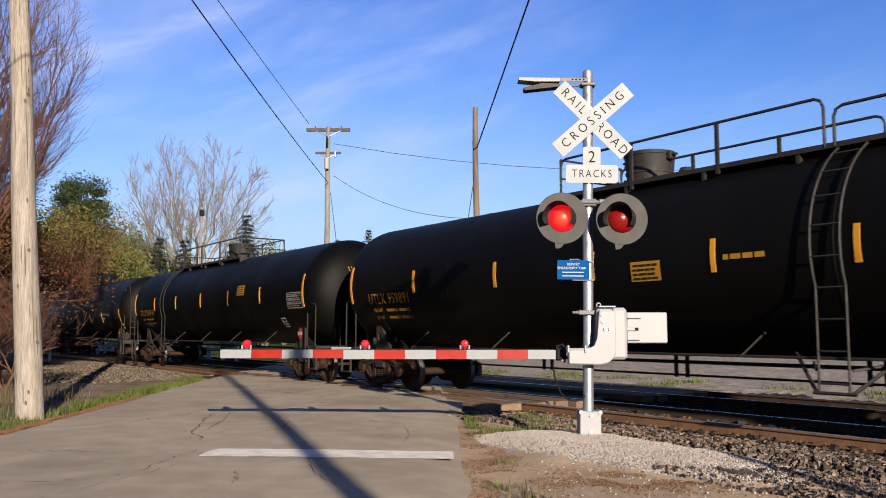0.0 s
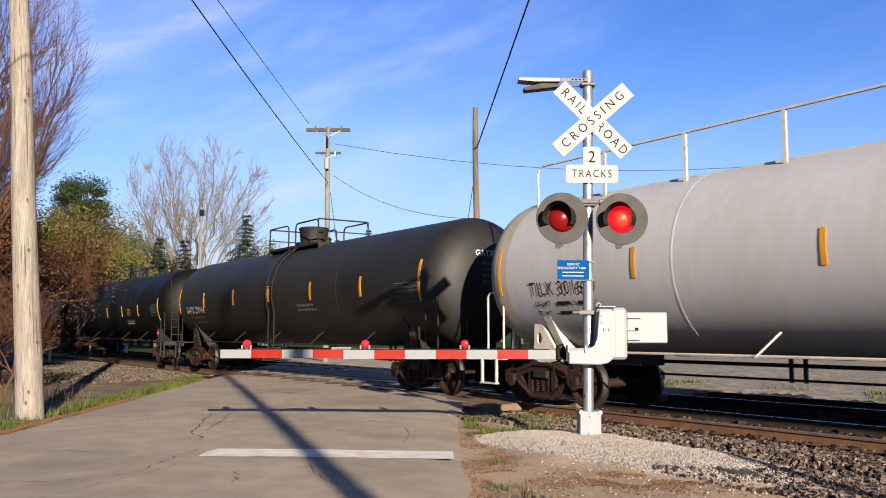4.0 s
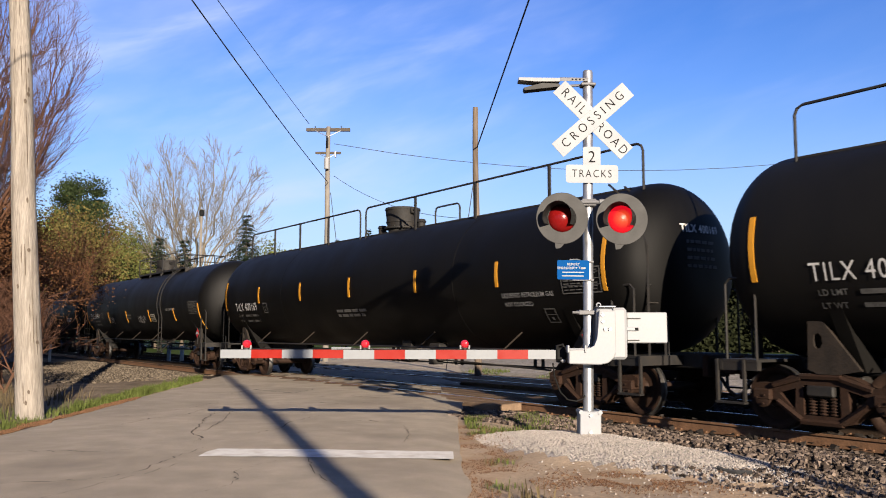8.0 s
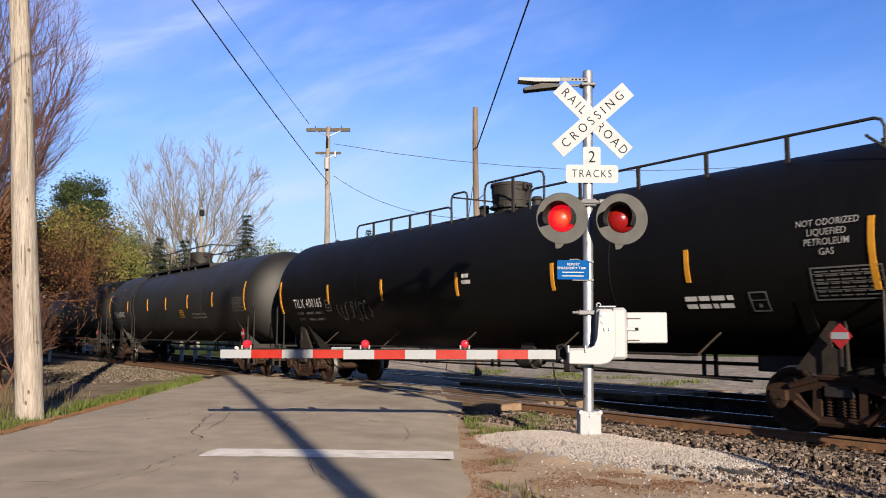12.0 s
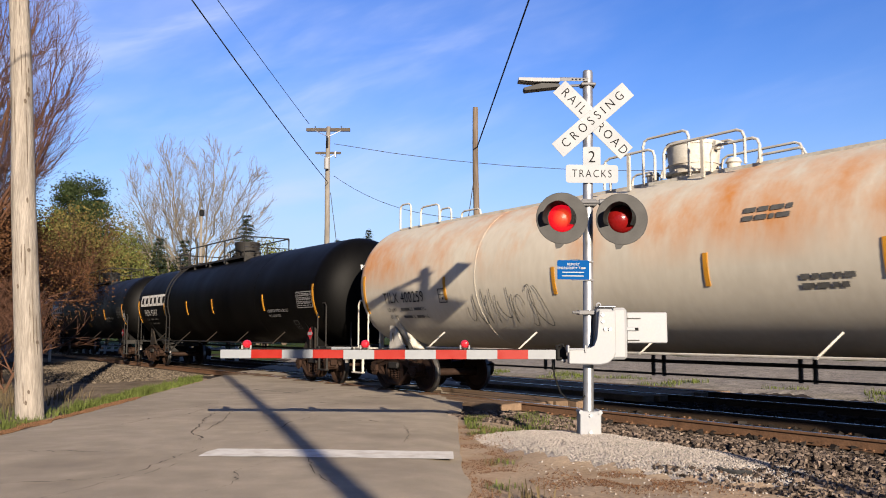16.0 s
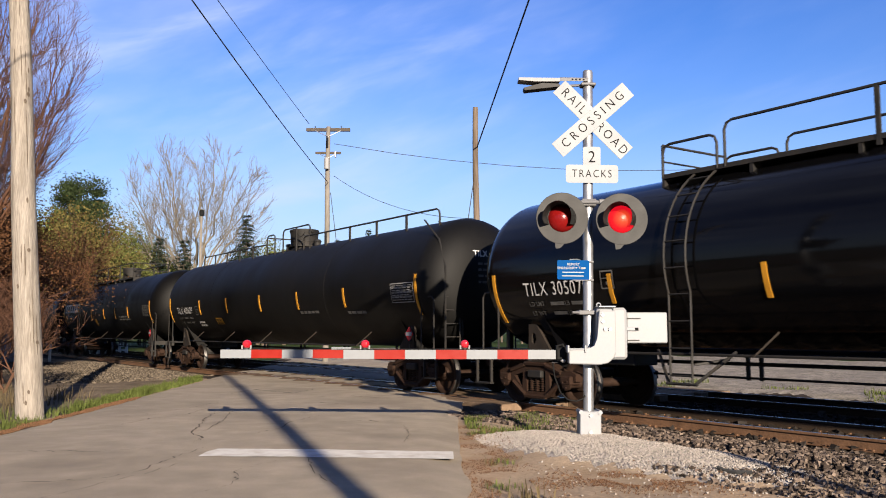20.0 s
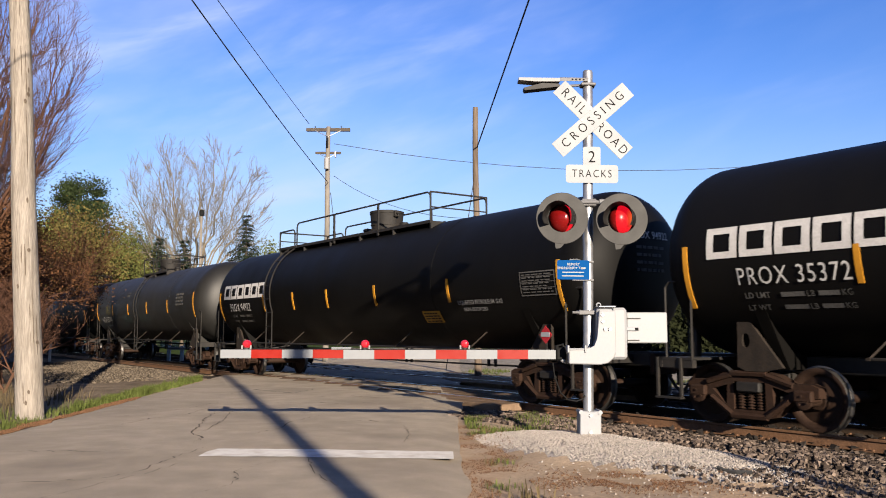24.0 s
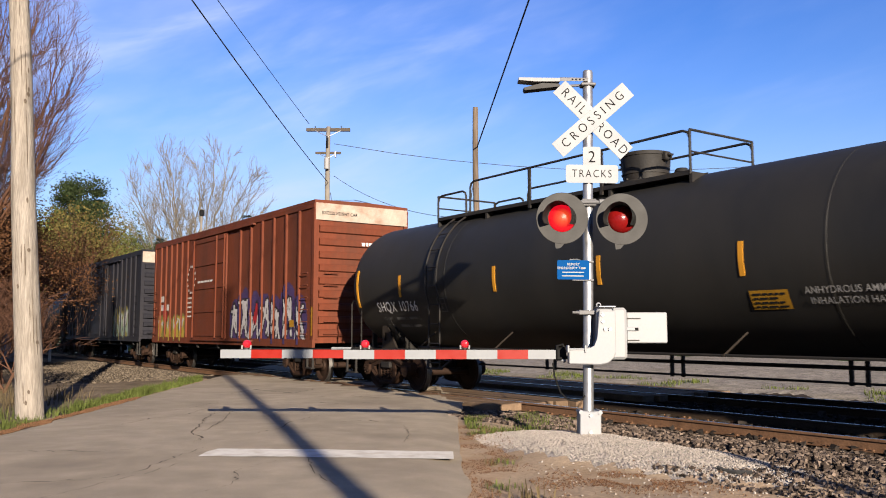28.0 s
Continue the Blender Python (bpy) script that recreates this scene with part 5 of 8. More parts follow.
def tank_text(car, body, size, x, z, r, material, name="lettering", align="CENTER", squeeze=1.0, space=1.05, thick=0.0):
    pts, faces = letters(body, size, align, squeeze, space, thick)
    vs, fs = wrap(pts, faces, x, z, r, 0.022)
    return part(name, mesh_from(name, vs, fs), M[material], car)


def tank_rects(car, name, rects, x, z, r, material, off=0.014, label=""):
    pts, faces = rect_shapes(rects)
    vs, fs = wrap(pts, faces, x, z, r, off)
    ob = part(name, mesh_from(name, vs, fs), M[material], car, label)
    return tagged(ob, kind="stuff") if "line" in name or "table" in name else ob


def bars(width, rows, row_h, seed, fill=0.6, words=4):
    """Rows of short bars where small writing stands."""
    rnd = random.Random(seed)
    out = []
    for k in range(rows):
        y = -k * row_h
        x = 0.0
        while x < width * (0.75 + 0.25 * rnd.random()):
            w = width / words * (0.35 + 0.6 * rnd.random())
            out.append((x, y - row_h * fill, min(width, x + w), y))
            x += w + width * 0.04
    return out


def stencil_panel(car, x, z, w, h, rows, r, material, seed, frame_too=True):
    """A framed table of small unreadable lines."""
    rects = [(a + 0.04, b + h / 2 - 0.03, c + 0.04, d + h / 2 - 0.03) for a, b, c, d in bars(w - 0.1, rows, h / (rows + 0.6), seed, 0.34)]
    rects = [(a - w / 2, b, c - w / 2, d) for a, b, c, d in rects]
    if frame_too:
        t = 0.022
        rects += [(-w / 2, h / 2, w / 2, h / 2 + t), (-w / 2, -h / 2 - t, w / 2, -h / 2), (-w / 2 - t, -h / 2 - t, -w / 2, h / 2 + t), (w / 2, -h / 2 - t, w / 2 + t, h / 2 + t)]
        rects += [(-w / 2, h / 2 - h * k / (rows + 0.6) - 0.022, w / 2, h / 2 - h * k / (rows + 0.6) - 0.012) for k in range(1, rows, 2)]
    tank_rects(car, "stencil_table", rects, x, z, r, material)


def logo_blocks(size):
    """Six plain hollow blocks in a row, as a worn painted mark."""
    w, h, t = size * 1.16, size, size * 0.27
    blocks = []
    for k in range(6):
        x = k * (w + size * 0.09)
        blocks.append([(x, -h / 2, x + w, -h / 2 + t * 0.8), (x, h / 2 - t * 0.8, x + w, h / 2), (x, -h / 2 + t * 0.8, x + t, h / 2 - t * 0.8), (x + w - t, -h / 2 + t * 0.8, x + w, h / 2 - t * 0.8)])
    return blocks


def stroke(points, w):
    """A painted line through points, as flat pieces."""
    pts, faces = [], []
    for (x0, y0), (x1, y1) in zip(points, points[1:]):
        d = Vector((x1 - x0, y1 - y0))
        if d.length < 1e-6:
            continue
        n = Vector((-d.y, d.x)).normalized() * w / 2
        k = max(1, int(d.length / 0.15))
        b = len(pts)
        for i in range(k + 1):
            q = Vector((x0, y0)) + d * i / k
            pts += [tuple(q + n), tuple(q - n)]
        for i in range(k):
            faces.append((b + 2 * i, b + 2 * i + 1, b + 2 * i + 3, b + 2 * i + 2))
    return pts, faces


def scrawl(car, x, z, w, h, r, material, seed, weight=0.02, loops=9):
    """Sprayed loops and strokes that spell nothing."""
    rnd = random.Random(seed)
    pts, faces = [], []
    for k in range(loops):
        cx = -w / 2 + w * (k + 0.5) / loops
        line = []
        a0, span, tilt = rnd.uniform(0, 6), rnd.uniform(2.5, 5.6), rnd.uniform(-0.4, 0.4)
        rx, ry = w / loops * rnd.uniform(0.35, 0.7), h * rnd.uniform(0.25, 0.5)
        if rnd.random() < 0.35:
            line = [(cx - rx * 0.6 + rnd.uniform(-0.05, 0.05), h * 0.45), (cx - rx * 0.2, -h * 0.4), (cx + rx * 0.5, h * 0.3)]
        else:
            for i in range(13):
                a = a0 + span * i / 12
                line.append((cx + rx * math.cos(a) + tilt * ry * math.sin(a), ry * math.sin(a)))
        p, f = stroke(line, weight * rnd.uniform(0.7, 1.3))
        b = len(pts)
        pts += p
        faces += [tuple(i + b for i in q) for q in f]
    vs, fs = wrap(pts, faces, x, z, r, 0.018 if r < 50 else 0.01)
    return tagged(part("graffiti", mesh_from("graffiti", vs, fs), M[material], car, "sprayed loops on the tank side"), kind="stuff")


def strip_mesh(z0, z1, r, w=0.085):
    pts, faces = rect_shapes([(-w / 2, 0, w / 2, r * (math.asin((z1 - TANK_Z) / r) - math.asin((z0 - TANK_Z) / r)))])
    phi0 = math.asin((z0 - TANK_Z) / r)
    bm = fresh()
    vs = []
    for off in (0.004, 0.016):
        for x, y in pts:
            a = phi0 + y / r
            vs.append(bm.verts.new((x, -(r + off) * math.cos(a), TANK_Z + (r + off) * math.sin(a))))
    n = len(pts)
    for f in faces:
        bm.faces.new([vs[i + n] for i in f])
    for k in range(0, n - 2, 2):
        bm.faces.new((vs[k], vs[k + 2], vs[k + 2 + n], vs[k + n]))
        bm.faces.new((vs[k + 1], vs[k + 1 + n], vs[k + 3 + n], vs[k + 3]))
    bm.faces.new((vs[0], vs[n], vs[n + 1], vs[1]))
    bm.faces.new((vs[n - 2], vs[n - 1], vs[2 * n - 1], vs[2 * n - 2]))
    return bm


def dome_mesh(wide):
    """The protective housing: a drum that widens a little upwards, on a bolted flange."""
    bm = fresh()
    z = TANK_Z + TANK_R
    r = 0.46 if wide else 0.41
    lathe(bm, [(z - 0.12, r * 0.84), (z + 0.03, r * 0.84), (z + 0.04, r * 1.06), (z + 0.08, r * 1.06), (z + 0.085, r * 0.9), (z + 0.20, r * 0.93), (z + 0.205, r * 0.97),
               (z + 0.235, r * 0.97), (z + 0.24, r * 0.94), (z + 0.53, r * 1.0), (z + 0.535, r * 1.035), (z + 0.565, r * 1.035)], 32, "z")
    for k in range(10):
        a = 2 * math.pi * k / 10 + 0.2
        tube(bm, [(r * 0.98 * math.cos(a), r * 0.98 * math.sin(a), z + 0.03), (r * 0.98 * math.cos(a), r * 0.98 * math.sin(a), z + 0.115)], 0.022, 6)
    return bm


def dome_lid_mesh(wide):
    bm = fresh()
    z = TANK_Z + TANK_R
    r = 0.46 if wide else 0.41
    lathe(bm, [(z + 0.565, r * 1.02), (z + 0.60, r * 1.02), (z + 0.615, r * 0.9), (z + 0.625, 0.0)], 32, "z")
    for s in (-1, 1):
        xs = sorted((s * r * 0.97, s * (r + 0.17)))
        box(bm, xs[0], -0.05, z + 0.49, xs[1], 0.05, z + 0.53, 0.01)
        xs = sorted((s * r * 0.97, s * (r + 0.09)))
        box(bm, xs[0], -0.07, z + 0.42, xs[1], 0.07, z + 0.58, 0.02)
        tube(bm, [(s * (r + 0.15), 0, z + 0.53), (s * (r + 0.15), 0, z + 0.42)], 0.012, 5)
    return bm


def valve_mesh(h):
    bm = fresh()
    z = TANK_Z + TANK_R
    lathe(bm, [(z - 0.1, 0.11), (z + h * 0.6, 0.11), (z + h * 0.7, 0.14), (z + h, 0.10), (z + h + 0.02, 0.0)], 12, "z")
    return bm


def walkway_mesh(x0, x1, y0, y1, z):
    bm = fresh()
    box(bm, x0, y0, z, x1, y1, z + 0.035)
    box(bm, x0, y0 - 0.012, z - 0.02, x1, y0 + 0.012, z + 0.055)
    box(bm, x0, y1 - 0.012, z - 0.02, x1, y1 + 0.012, z + 0.055)
    n = max(2, int((x1 - x0) / 1.5))
    for k in range(n + 1):
        x = x0 + (x1 - x0) * k / n
        box(bm, x - 0.03, y0, z - 0.2, x + 0.03, y1, z)
    return bm


def hoop_mesh(w, h, r=0.024):
    """An upturned U of pipe in the xz plane."""
    bm = fresh()
    c = min(0.12, w * 0.3)
    pts = [(-w / 2, 0, 0), (-w / 2, 0, h - c), (-w / 2 + c * 0.3, 0, h - c * 0.3), (-w / 2 + c, 0, h), (w / 2 - c, 0, h), (w / 2 - c * 0.3, 0, h - c * 0.3), (w / 2, 0, h - c), (w / 2, 0, 0)]
    tube(bm, pts, r, 6)
    return bm


def handrail(car, x0, x1, y, z, h, posts, material, mid=True):
    """A pipe rail with its posts: ends bent down."""
    bm = fresh()
    c = 0.14
    tube(bm, [(x0, y, z), (x0, y, z + h - c), (x0 + c * 0.3, y, z + h - c * 0.3), (x0 + c, y, z + h), (x1 - c, y, z + h), (x1 - c * 0.3, y, z + h - c * 0.3), (x1, y, z + h - c), (x1, y, z)], 0.024, 6)
    part("handrail", bm, material, car)
    for k in range(1, posts - 1):
        x = x0 + (x1 - x0) * k / (posts - 1)
        b2 = fresh()
        box(b2, x - 0.032, y - 0.02, z - 0.1, x + 0.032, y + 0.02, z + h - 0.015)
        part("rail_post", b2, material, car)


def end_rail(car, x, y0, y1, z, h, material):
    bm = fresh()
    tube(bm, [(x, y0, z + h), (x, y1, z + h)], 0.024, 6)
    tube(bm, [(x, y0, z + h * 0.5), (x, y1, z + h * 0.5)], 0.018, 6)
    tube(bm, [(x, y0, z), (x, y0, z + h)], 0.024, 6)
    tube(bm, [(x, y1, z), (x, y1, z + h)], 0.024, 6)
    part("end_rail", bm, material, car)


def ladder(car, x, r, material, z_low=0.62, z_top=None, w=0.42):
    """A ladder that follows the tank's near side from the walkway to below the belly, with brackets at its foot."""
    path = []
    for k in range(15):
        a = math.radians(72 - 92 * k / 14)
        path.append((-(r + 0.1) * math.cos(a), TANK_Z + (r + 0.1) * math.sin(a)))
    yl = path[-1][0]
    path.append((yl, z_low))
    bm = fresh()
    for s in (-1, 1):
        tube(bm, [(x + s * w / 2, y, z) for y, z in path], 0.02, 5)
    part("ladder_stile", bm, material, car)
    total = [0.0]
    for a, b in zip(path, path[1:]):
        total.append(total[-1] + math.dist(a, b))
    n = int(total[-1] / 0.42)
    for k in range(n + 1):
        d = total[-1] * (k + 0.3) / (n + 0.6)
        i = max(j for j in range(len(path) - 1) if total[j] <= d)
        f = (d - total[i]) / (total[i + 1] - total[i])
        y = path[i][0] + (path[i + 1][0] - path[i][0]) * f
        z = path[i][1] + (path[i + 1][1] - path[i][1]) * f
        part("rung", cached(("rung", w), lambda: rung_mesh(w)), material, car, m=pose(x, y, z))
    b2 = fresh()
    for s in (-1, 1):
        tube(b2, [(x + s * 0.25, yl, z_low), (x + s * 0.75, yl + 0.35, 1.12)], 0.028, 5)
        tube(b2, [(x + s * 0.25, yl, z_low + 0.3), (x + s * 0.55, yl + 0.45, 1.0)], 0.022, 5)
    tube(b2, [(x - 0.3, yl, z_low), (x + 0.3, yl, z_low)], 0.025, 5)
    part("ladder_bracket", b2, material, car)


def rung_mesh(w):
    bm = fresh()
    tube(bm, [(-w / 2, 0, 0), (w / 2, 0, 0)], 0.016, 5)
    return bm


def cradle_mesh(s):
    """The saddle that carries one end of the tank on its stub sill."""
    bm = fresh()
    r = TANK_R
    out = []
    n = 12
    for k in range(n + 1):
        a = math.radians(-152 + 124 * k / n)
        out.append(((r + 0.01) * math.cos(a), TANK_Z + (r + 0.01) * math.sin(a)))
    base = [(0.75, 0.86), (-0.75, 0.86)]
    va = [bm.verts.new((-0.1, y, z)) for y, z in out + base]
    vb = [bm.verts.new((0.1, y, z)) for y, z in out + base]
    bm.faces.new(va[::-1])
    bm.faces.new(vb)
    m = len(va)
    for k in range(m):
        bm.faces.new((va[k], va[(k + 1) % m], vb[(k + 1) % m], vb[k]))
    bmesh.ops.recalc_face_normals(bm, faces=bm.faces)
    return bm


def gusset_mesh(s):
    """The tapered side plate of the cradle with its round hole, seen from beside the car."""
    bm = fresh()
    out = [(0.62, 0.9), (0.30, 1.3), (0.02, 1.66), (-0.12, 1.66), (-0.13, 1.3), (-0.14, 0.9), (0.0, 0.84), (0.3, 0.84)]
    fa = [bm.verts.new((s * x, -0.03, z)) for x, z in out]
    ba = [bm.verts.new((s * x, 0.03, z)) for x, z in out]
    ring = [(0.09, 1.27), (0.07, 1.36), (0.03, 1.40), (-0.03, 1.38), (-0.05, 1.30), (-0.04, 1.22), (0.0, 1.18), (0.06, 1.2)]
    fh = [bm.verts.new((s * x, -0.03, z)) for x, z in ring]
    bh = [bm.verts.new((s * x, 0.03, z)) for x, z in ring]
    for k in range(8):
        j = (k + 1) % 8
        bm.faces.new((fa[k], fa[j], fh[j], fh[k]))
        bm.faces.new((ba[j], ba[k], bh[k], bh[j]))
        bm.faces.new((fa[k], ba[k], ba[j], fa[j]))
        bm.faces.new((fh[j], bh[j], bh[k], fh[k]))
    bmesh.ops.recalc_face_normals(bm, faces=bm.faces)
    return bm


def sill_mesh(length):
    bm = fresh()
    box(bm, -length / 2, -0.32, 0.80, length / 2, 0.32, 1.06, 0.02)
    return bm


def end_platform_mesh():
    bm = fresh()
    box(bm, -0.5, -1.42, 0.98, 0.12, 1.42, 1.02)
    box(bm, 0.08, -1.42, 0.86, 0.14, 1.42, 1.02)
    for s in (-1, 1):
        box(bm, -0.5, s * 1.36 - 0.05, 0.86, 0.12, s * 1.36 + 0.05, 1.0)
    return bm


def grab_mesh(h, w):
    bm = fresh()
    tube(bm, [(-w / 2, 0, 0), (-w / 2, 0, h - 0.08), (-w / 2 + 0.08, 0, h), (w / 2 - 0.08, 0, h), (w / 2, 0, h - 0.08), (w / 2, 0, 0)], 0.02, 6)
    return bm


def brake_wheel_mesh():
    bm = fresh()
    n = 20
    ring = [(0, 0.26 * math.cos(2 * math.pi * k / n), 0.26 * math.sin(2 * math.pi * k / n)) for k in range(n + 1)]
    tube(bm, ring, 0.018, 5)
    for k in range(4):
        a = math.pi / 2 * k + 0.4
        tube(bm, [(0, 0, 0), (0, 0.26 * math.cos(a), 0.26 * math.sin(a))], 0.012, 5)
    lathe(bm, [(-0.05, 0.05), (0.03, 0.05), (0.03, 0.0)], 10, "x")
    return bm


def underrail_mesh(half):
    """Two long rods that hang below the belly from paired hangers."""
    bm = fresh()
    for z, r in ((0.86, 0.035), (0.62, 0.022)):
        tube(bm, [(-half, 0, z), (half, 0, z)], r, 6)
    n = int(half * 2 / 3.0)
    for k in range(n + 1):
        x = -half + half * 2 * k / n
        for dx in (-0.13, 0.13):
            box(bm, x + dx - 0.03, -0.025, 0.58, x + dx + 0.03, 0.025, 1.1)
    return bm


def stirrup_mesh():
    """A hanging step of bent flat bar."""
    bm = fresh()
    for x in (-0.23, 0.23):
        box(bm, x - 0.018, -0.025, 0.40, x + 0.018, 0.025, 1.02)
    box(bm, -0.248, -0.05, 0.38, 0.248, 0.05, 0.41)
    return bm


def cylinder_mesh():
    bm = fresh()
    lathe(bm, [(-0.45, 0.0), (-0.45, 0.12), (-0.3, 0.15), (-0.28, 0.19), (0.1, 0.19), (0.12, 0.15), (0.3, 0.1), (0.32, 0.04), (0.6, 0.035), (0.6, 0.0)], 16, "x", (0, 0, 0.86))
    box(bm, -0.3, -0.06, 0.95, 0.1, 0.06, 1.2)
    return bm


def valve_box_mesh():
    bm = fresh()
    box(bm, -0.22, -0.12, 0.74, 0.22, 0.12, 1.15, 0.03)
    box(bm, -0.12, -0.2, 0.66, 0.08, 0.1, 0.8, 0.02)
    tube(bm, [(-0.22, 0, 0.82), (-0.5, 0, 0.84), (-0.8, 0, 0.86)], 0.03, 6)
    return bm


def rod_mesh():
    bm = fresh()
    tube(bm, [(2.9, 0, 0.76), (6.5, 0, 0.66)], 0.02, 6)
    tube(bm, [(0.9, 0, 0.8), (-6.5, 0, 0.66)], 0.02, 6)
    return bm


def bracket_mesh():
    """One slanting bracket from the belly out to the side rail."""
    bm = fresh()
    box(bm, -0.025, -1.50, 1.05, 0.025, -1.44, 1.09)
    tube(bm, [(0.0, -1.47, 1.07), (0.2, -1.16, 1.41)], 0.017, 5)
    return bm


def tank_car(spec):
    """One tank car on two trucks, its middle at the origin, its nose to +x and rail level at 0."""
    L = spec["L"]
    r = TANK_R
    half = L / 2 - 1.42
    paint = M[spec.get("paint", "tank_black")]
    trim = M[spec.get("trim", "frame_black")]
    cradle = M[spec.get("cradle", "frame_brown")]
    saddle = M[spec["cradle"]] if "cradle" in spec else paint
    car = thing("tank_car", spec["label"], "tank car", group="freight train")
    wheels = []
    seams = tuple(spec.get("seams", (-4.4, 4.4)))
    tank = part("tank", cached(("tank", round(half, 2), seams, spec.get("paint", "tank_black")), lambda: tank_mesh(half, r, seams)), paint, car, smooth=True)
    if "heads" in spec:
        # the heads are painted in another colour
        for s in (-1, 1):
            bm = fresh()
            prof = [(s * (half + 0.808 * math.cos(math.pi / 2 * k / 14)), (r + 0.008) * math.sin(math.pi / 2 * k / 14) ** 0.72 if k else 0.0) for k in range(15)]
            prof.append((s * (half - 0.25), r + 0.008))
            lathe(bm, prof, 64, "x", (0, 0, TANK_Z))
            bmesh.ops.recalc_face_normals(bm, faces=bm.faces)
            part("tank_head", bm, M[spec["heads"]], car, smooth=True)
    # trucks, sills, couplers and end works
    tx = L / 2 - 2.2
    for s in (-1, 1):
        add_truck(car, s * tx, wheels)
        turn = 0 if s > 0 else 180
        part("cradle", cached(("cradle",), lambda: cradle_mesh(1)), saddle, car, m=pose(s * (tx - 0.35), 0, 0))
        for y in (-1, 1):
            part("gusset", cached(("gusset", -s), lambda: gusset_mesh(-s)), cradle, car, m=pose(s * (tx + 0.02), y * 1.12, 0))
        part("stub_sill", cached(("sill",), lambda: sill_mesh(3.6)), M["frame_black"], car, m=pose(s * (L / 2 - 2.2), 0, 0))
        part("coupler", cached(("coupler",), coupler_mesh), M["truck"], car, m=pose(s * (L / 2 - 0.30), 0, 0, 0, 0, turn))
        part("air_hose", cached(("hose",), hose_mesh), M["rubber"], car, m=pose(s * (L / 2 - 0.7), 0, 0, 0, 0, turn))
        part("end_platform", cached(("platform",), end_platform_mesh), trim, car, m=pose(s * (L / 2 - 0.92), 0, 0, 0, 0, turn))
        for y in (-1.38, 1.38):
            part("grab_iron", cached(("grab", 1.2, 0.5), lambda: grab_mesh(1.2, 0.5)), trim, car, m=pose(s * (L / 2 - 1.15), y, 1.0))
        part("end_rail", cached(("endgrab",), lambda: grab_mesh(1.05, 1.3)), trim, car, m=pose(s * (L / 2 - 0.82), 0, 1.0, 0, 0, 90))
        for y in (-1.42, 1.42):
            part("sill_step", cached(("stirrup",), stirrup_mesh), trim, car, m=pose(s * (L / 2 - 0.98), y, 0))
    if spec.get("gear"):
        part("brake_cylinder", cached(("cylinder",), cylinder_mesh), M["frame_black"], car, m=pose(1.4, -0.62, 0), smooth=True)
        part("brake_valve", cached(("valvebox",), valve_box_mesh), M["frame_black"], car, m=pose(2.7, -0.7, 0))
        part("brake_rod", cached(("rod",), rod_mesh), M["frame_black"], car, m=pose(0, -0.62, 0))
    part("brake_wheel", cached(("brakewheel",), brake_wheel_mesh), trim, car, m=pose(-L / 2 + 0.92, -0.75, 1.75))
    part("brake_stand", cached(("brakestand",), lambda: stand_mesh()), trim, car, m=pose(-L / 2 + 1.0, -0.75, 0))
    if "reservoir" in spec:
        bm = fresh()
        lathe(bm, [(-0.45, 0.0), (-0.42, 0.17), (-0.36, 0.21), (0.36, 0.21), (0.42, 0.17), (0.45, 0.0)], 18, "x", (spec["reservoir"], -1.05, 1.2))
        part("air_reservoir", bm, M["frame_black"], car, smooth=True)
    # side rail under the belly
    bm = fresh()
    e = half - 2.8
    tube(bm, [(-e, -1.47, 1.07), (e, -1.47, 1.07)], 0.022, 6)
    part("side_rail", bm, trim, car)
    n = max(4, int(e * 2 / 2.6))
    for k in range(n + 1):
        part("rail_bracket", cached(("bracket",), bracket_mesh), cradle if spec.get("cradle") else M["frame_brown"], car, m=pose(-e + 2 * e * k / n, 0, 0))
    part("brake_rod_hanger", cached(("underrail", round(half, 1)), lambda: underrail_mesh(half - 1.2)), trim if "trim" not in spec else M["frame_black"], car, m=pose(0, 0.75, 0))
    # dome, walkways and rails on top
    top = TANK_Z + r
    dx = spec.get("dome", 0.0)
    if spec.get("manway", True):
        part("manway", cached(("dome", spec.get("wide", True)), lambda: dome_mesh(spec.get("wide", True))), trim, car, m=pose(dx, 0, 0), smooth=True)
        part("manway_lid", cached(("lid", spec.get("wide", True)), lambda: dome_lid_mesh(spec.get("wide", True))), trim, car, m=pose(dx, 0, 0), smooth=True)
    for x, y, h in ((0.75, 0.1, 0.24), (-0.8, -0.15, 0.2)) if spec.get("manway", True) else ((0.2, -0.1, 0.34), (-0.35, 0.1, 0.26), (0.8, 0.0, 0.2)):
        part("valve", cached(("valve", h), lambda: valve_mesh(h)), trim, car, m=pose(dx + x, y, 0), smooth=True)
    style = spec["style"]
    wz = top - 0.09
    flip = spec.get("flip", 1)
    if style in ("side", "centre"):
        x0, x1 = (spec.get("start", -5.2), spec.get("end", 3.4)) if style == "side" else spec.get("plat", (-1.5, 2.0))
        if flip < 0:
            x0, x1 = -x1, -x0
        for y in (-1, 1):
            part("walkway", walkway_mesh(dx + x0, dx + x1, y * 0.62 - 0.22, y * 0.62 + 0.22, wz), trim, car)
        a, b = (x0, x0 + 1.1) if flip > 0 else (x1 - 1.1, x1)
        for y in (-0.84, 0.84):
            if style == "side":
                handrail(car, dx + a, dx + b, y, wz, 0.56, 2, trim)
                c, d = (x0 + 1.25, x1) if flip > 0 else (x0, x1 - 1.25)
                handrail(car, dx + c, dx + d, y, wz, 0.73, 4, trim)
            else:
                handrail(car, dx + x0, dx + x0 + 1.45, y, wz, 0.72, 2, trim)
                handrail(car, dx + x0 + 1.95, dx + x1, y, wz, 0.72, 2, trim)
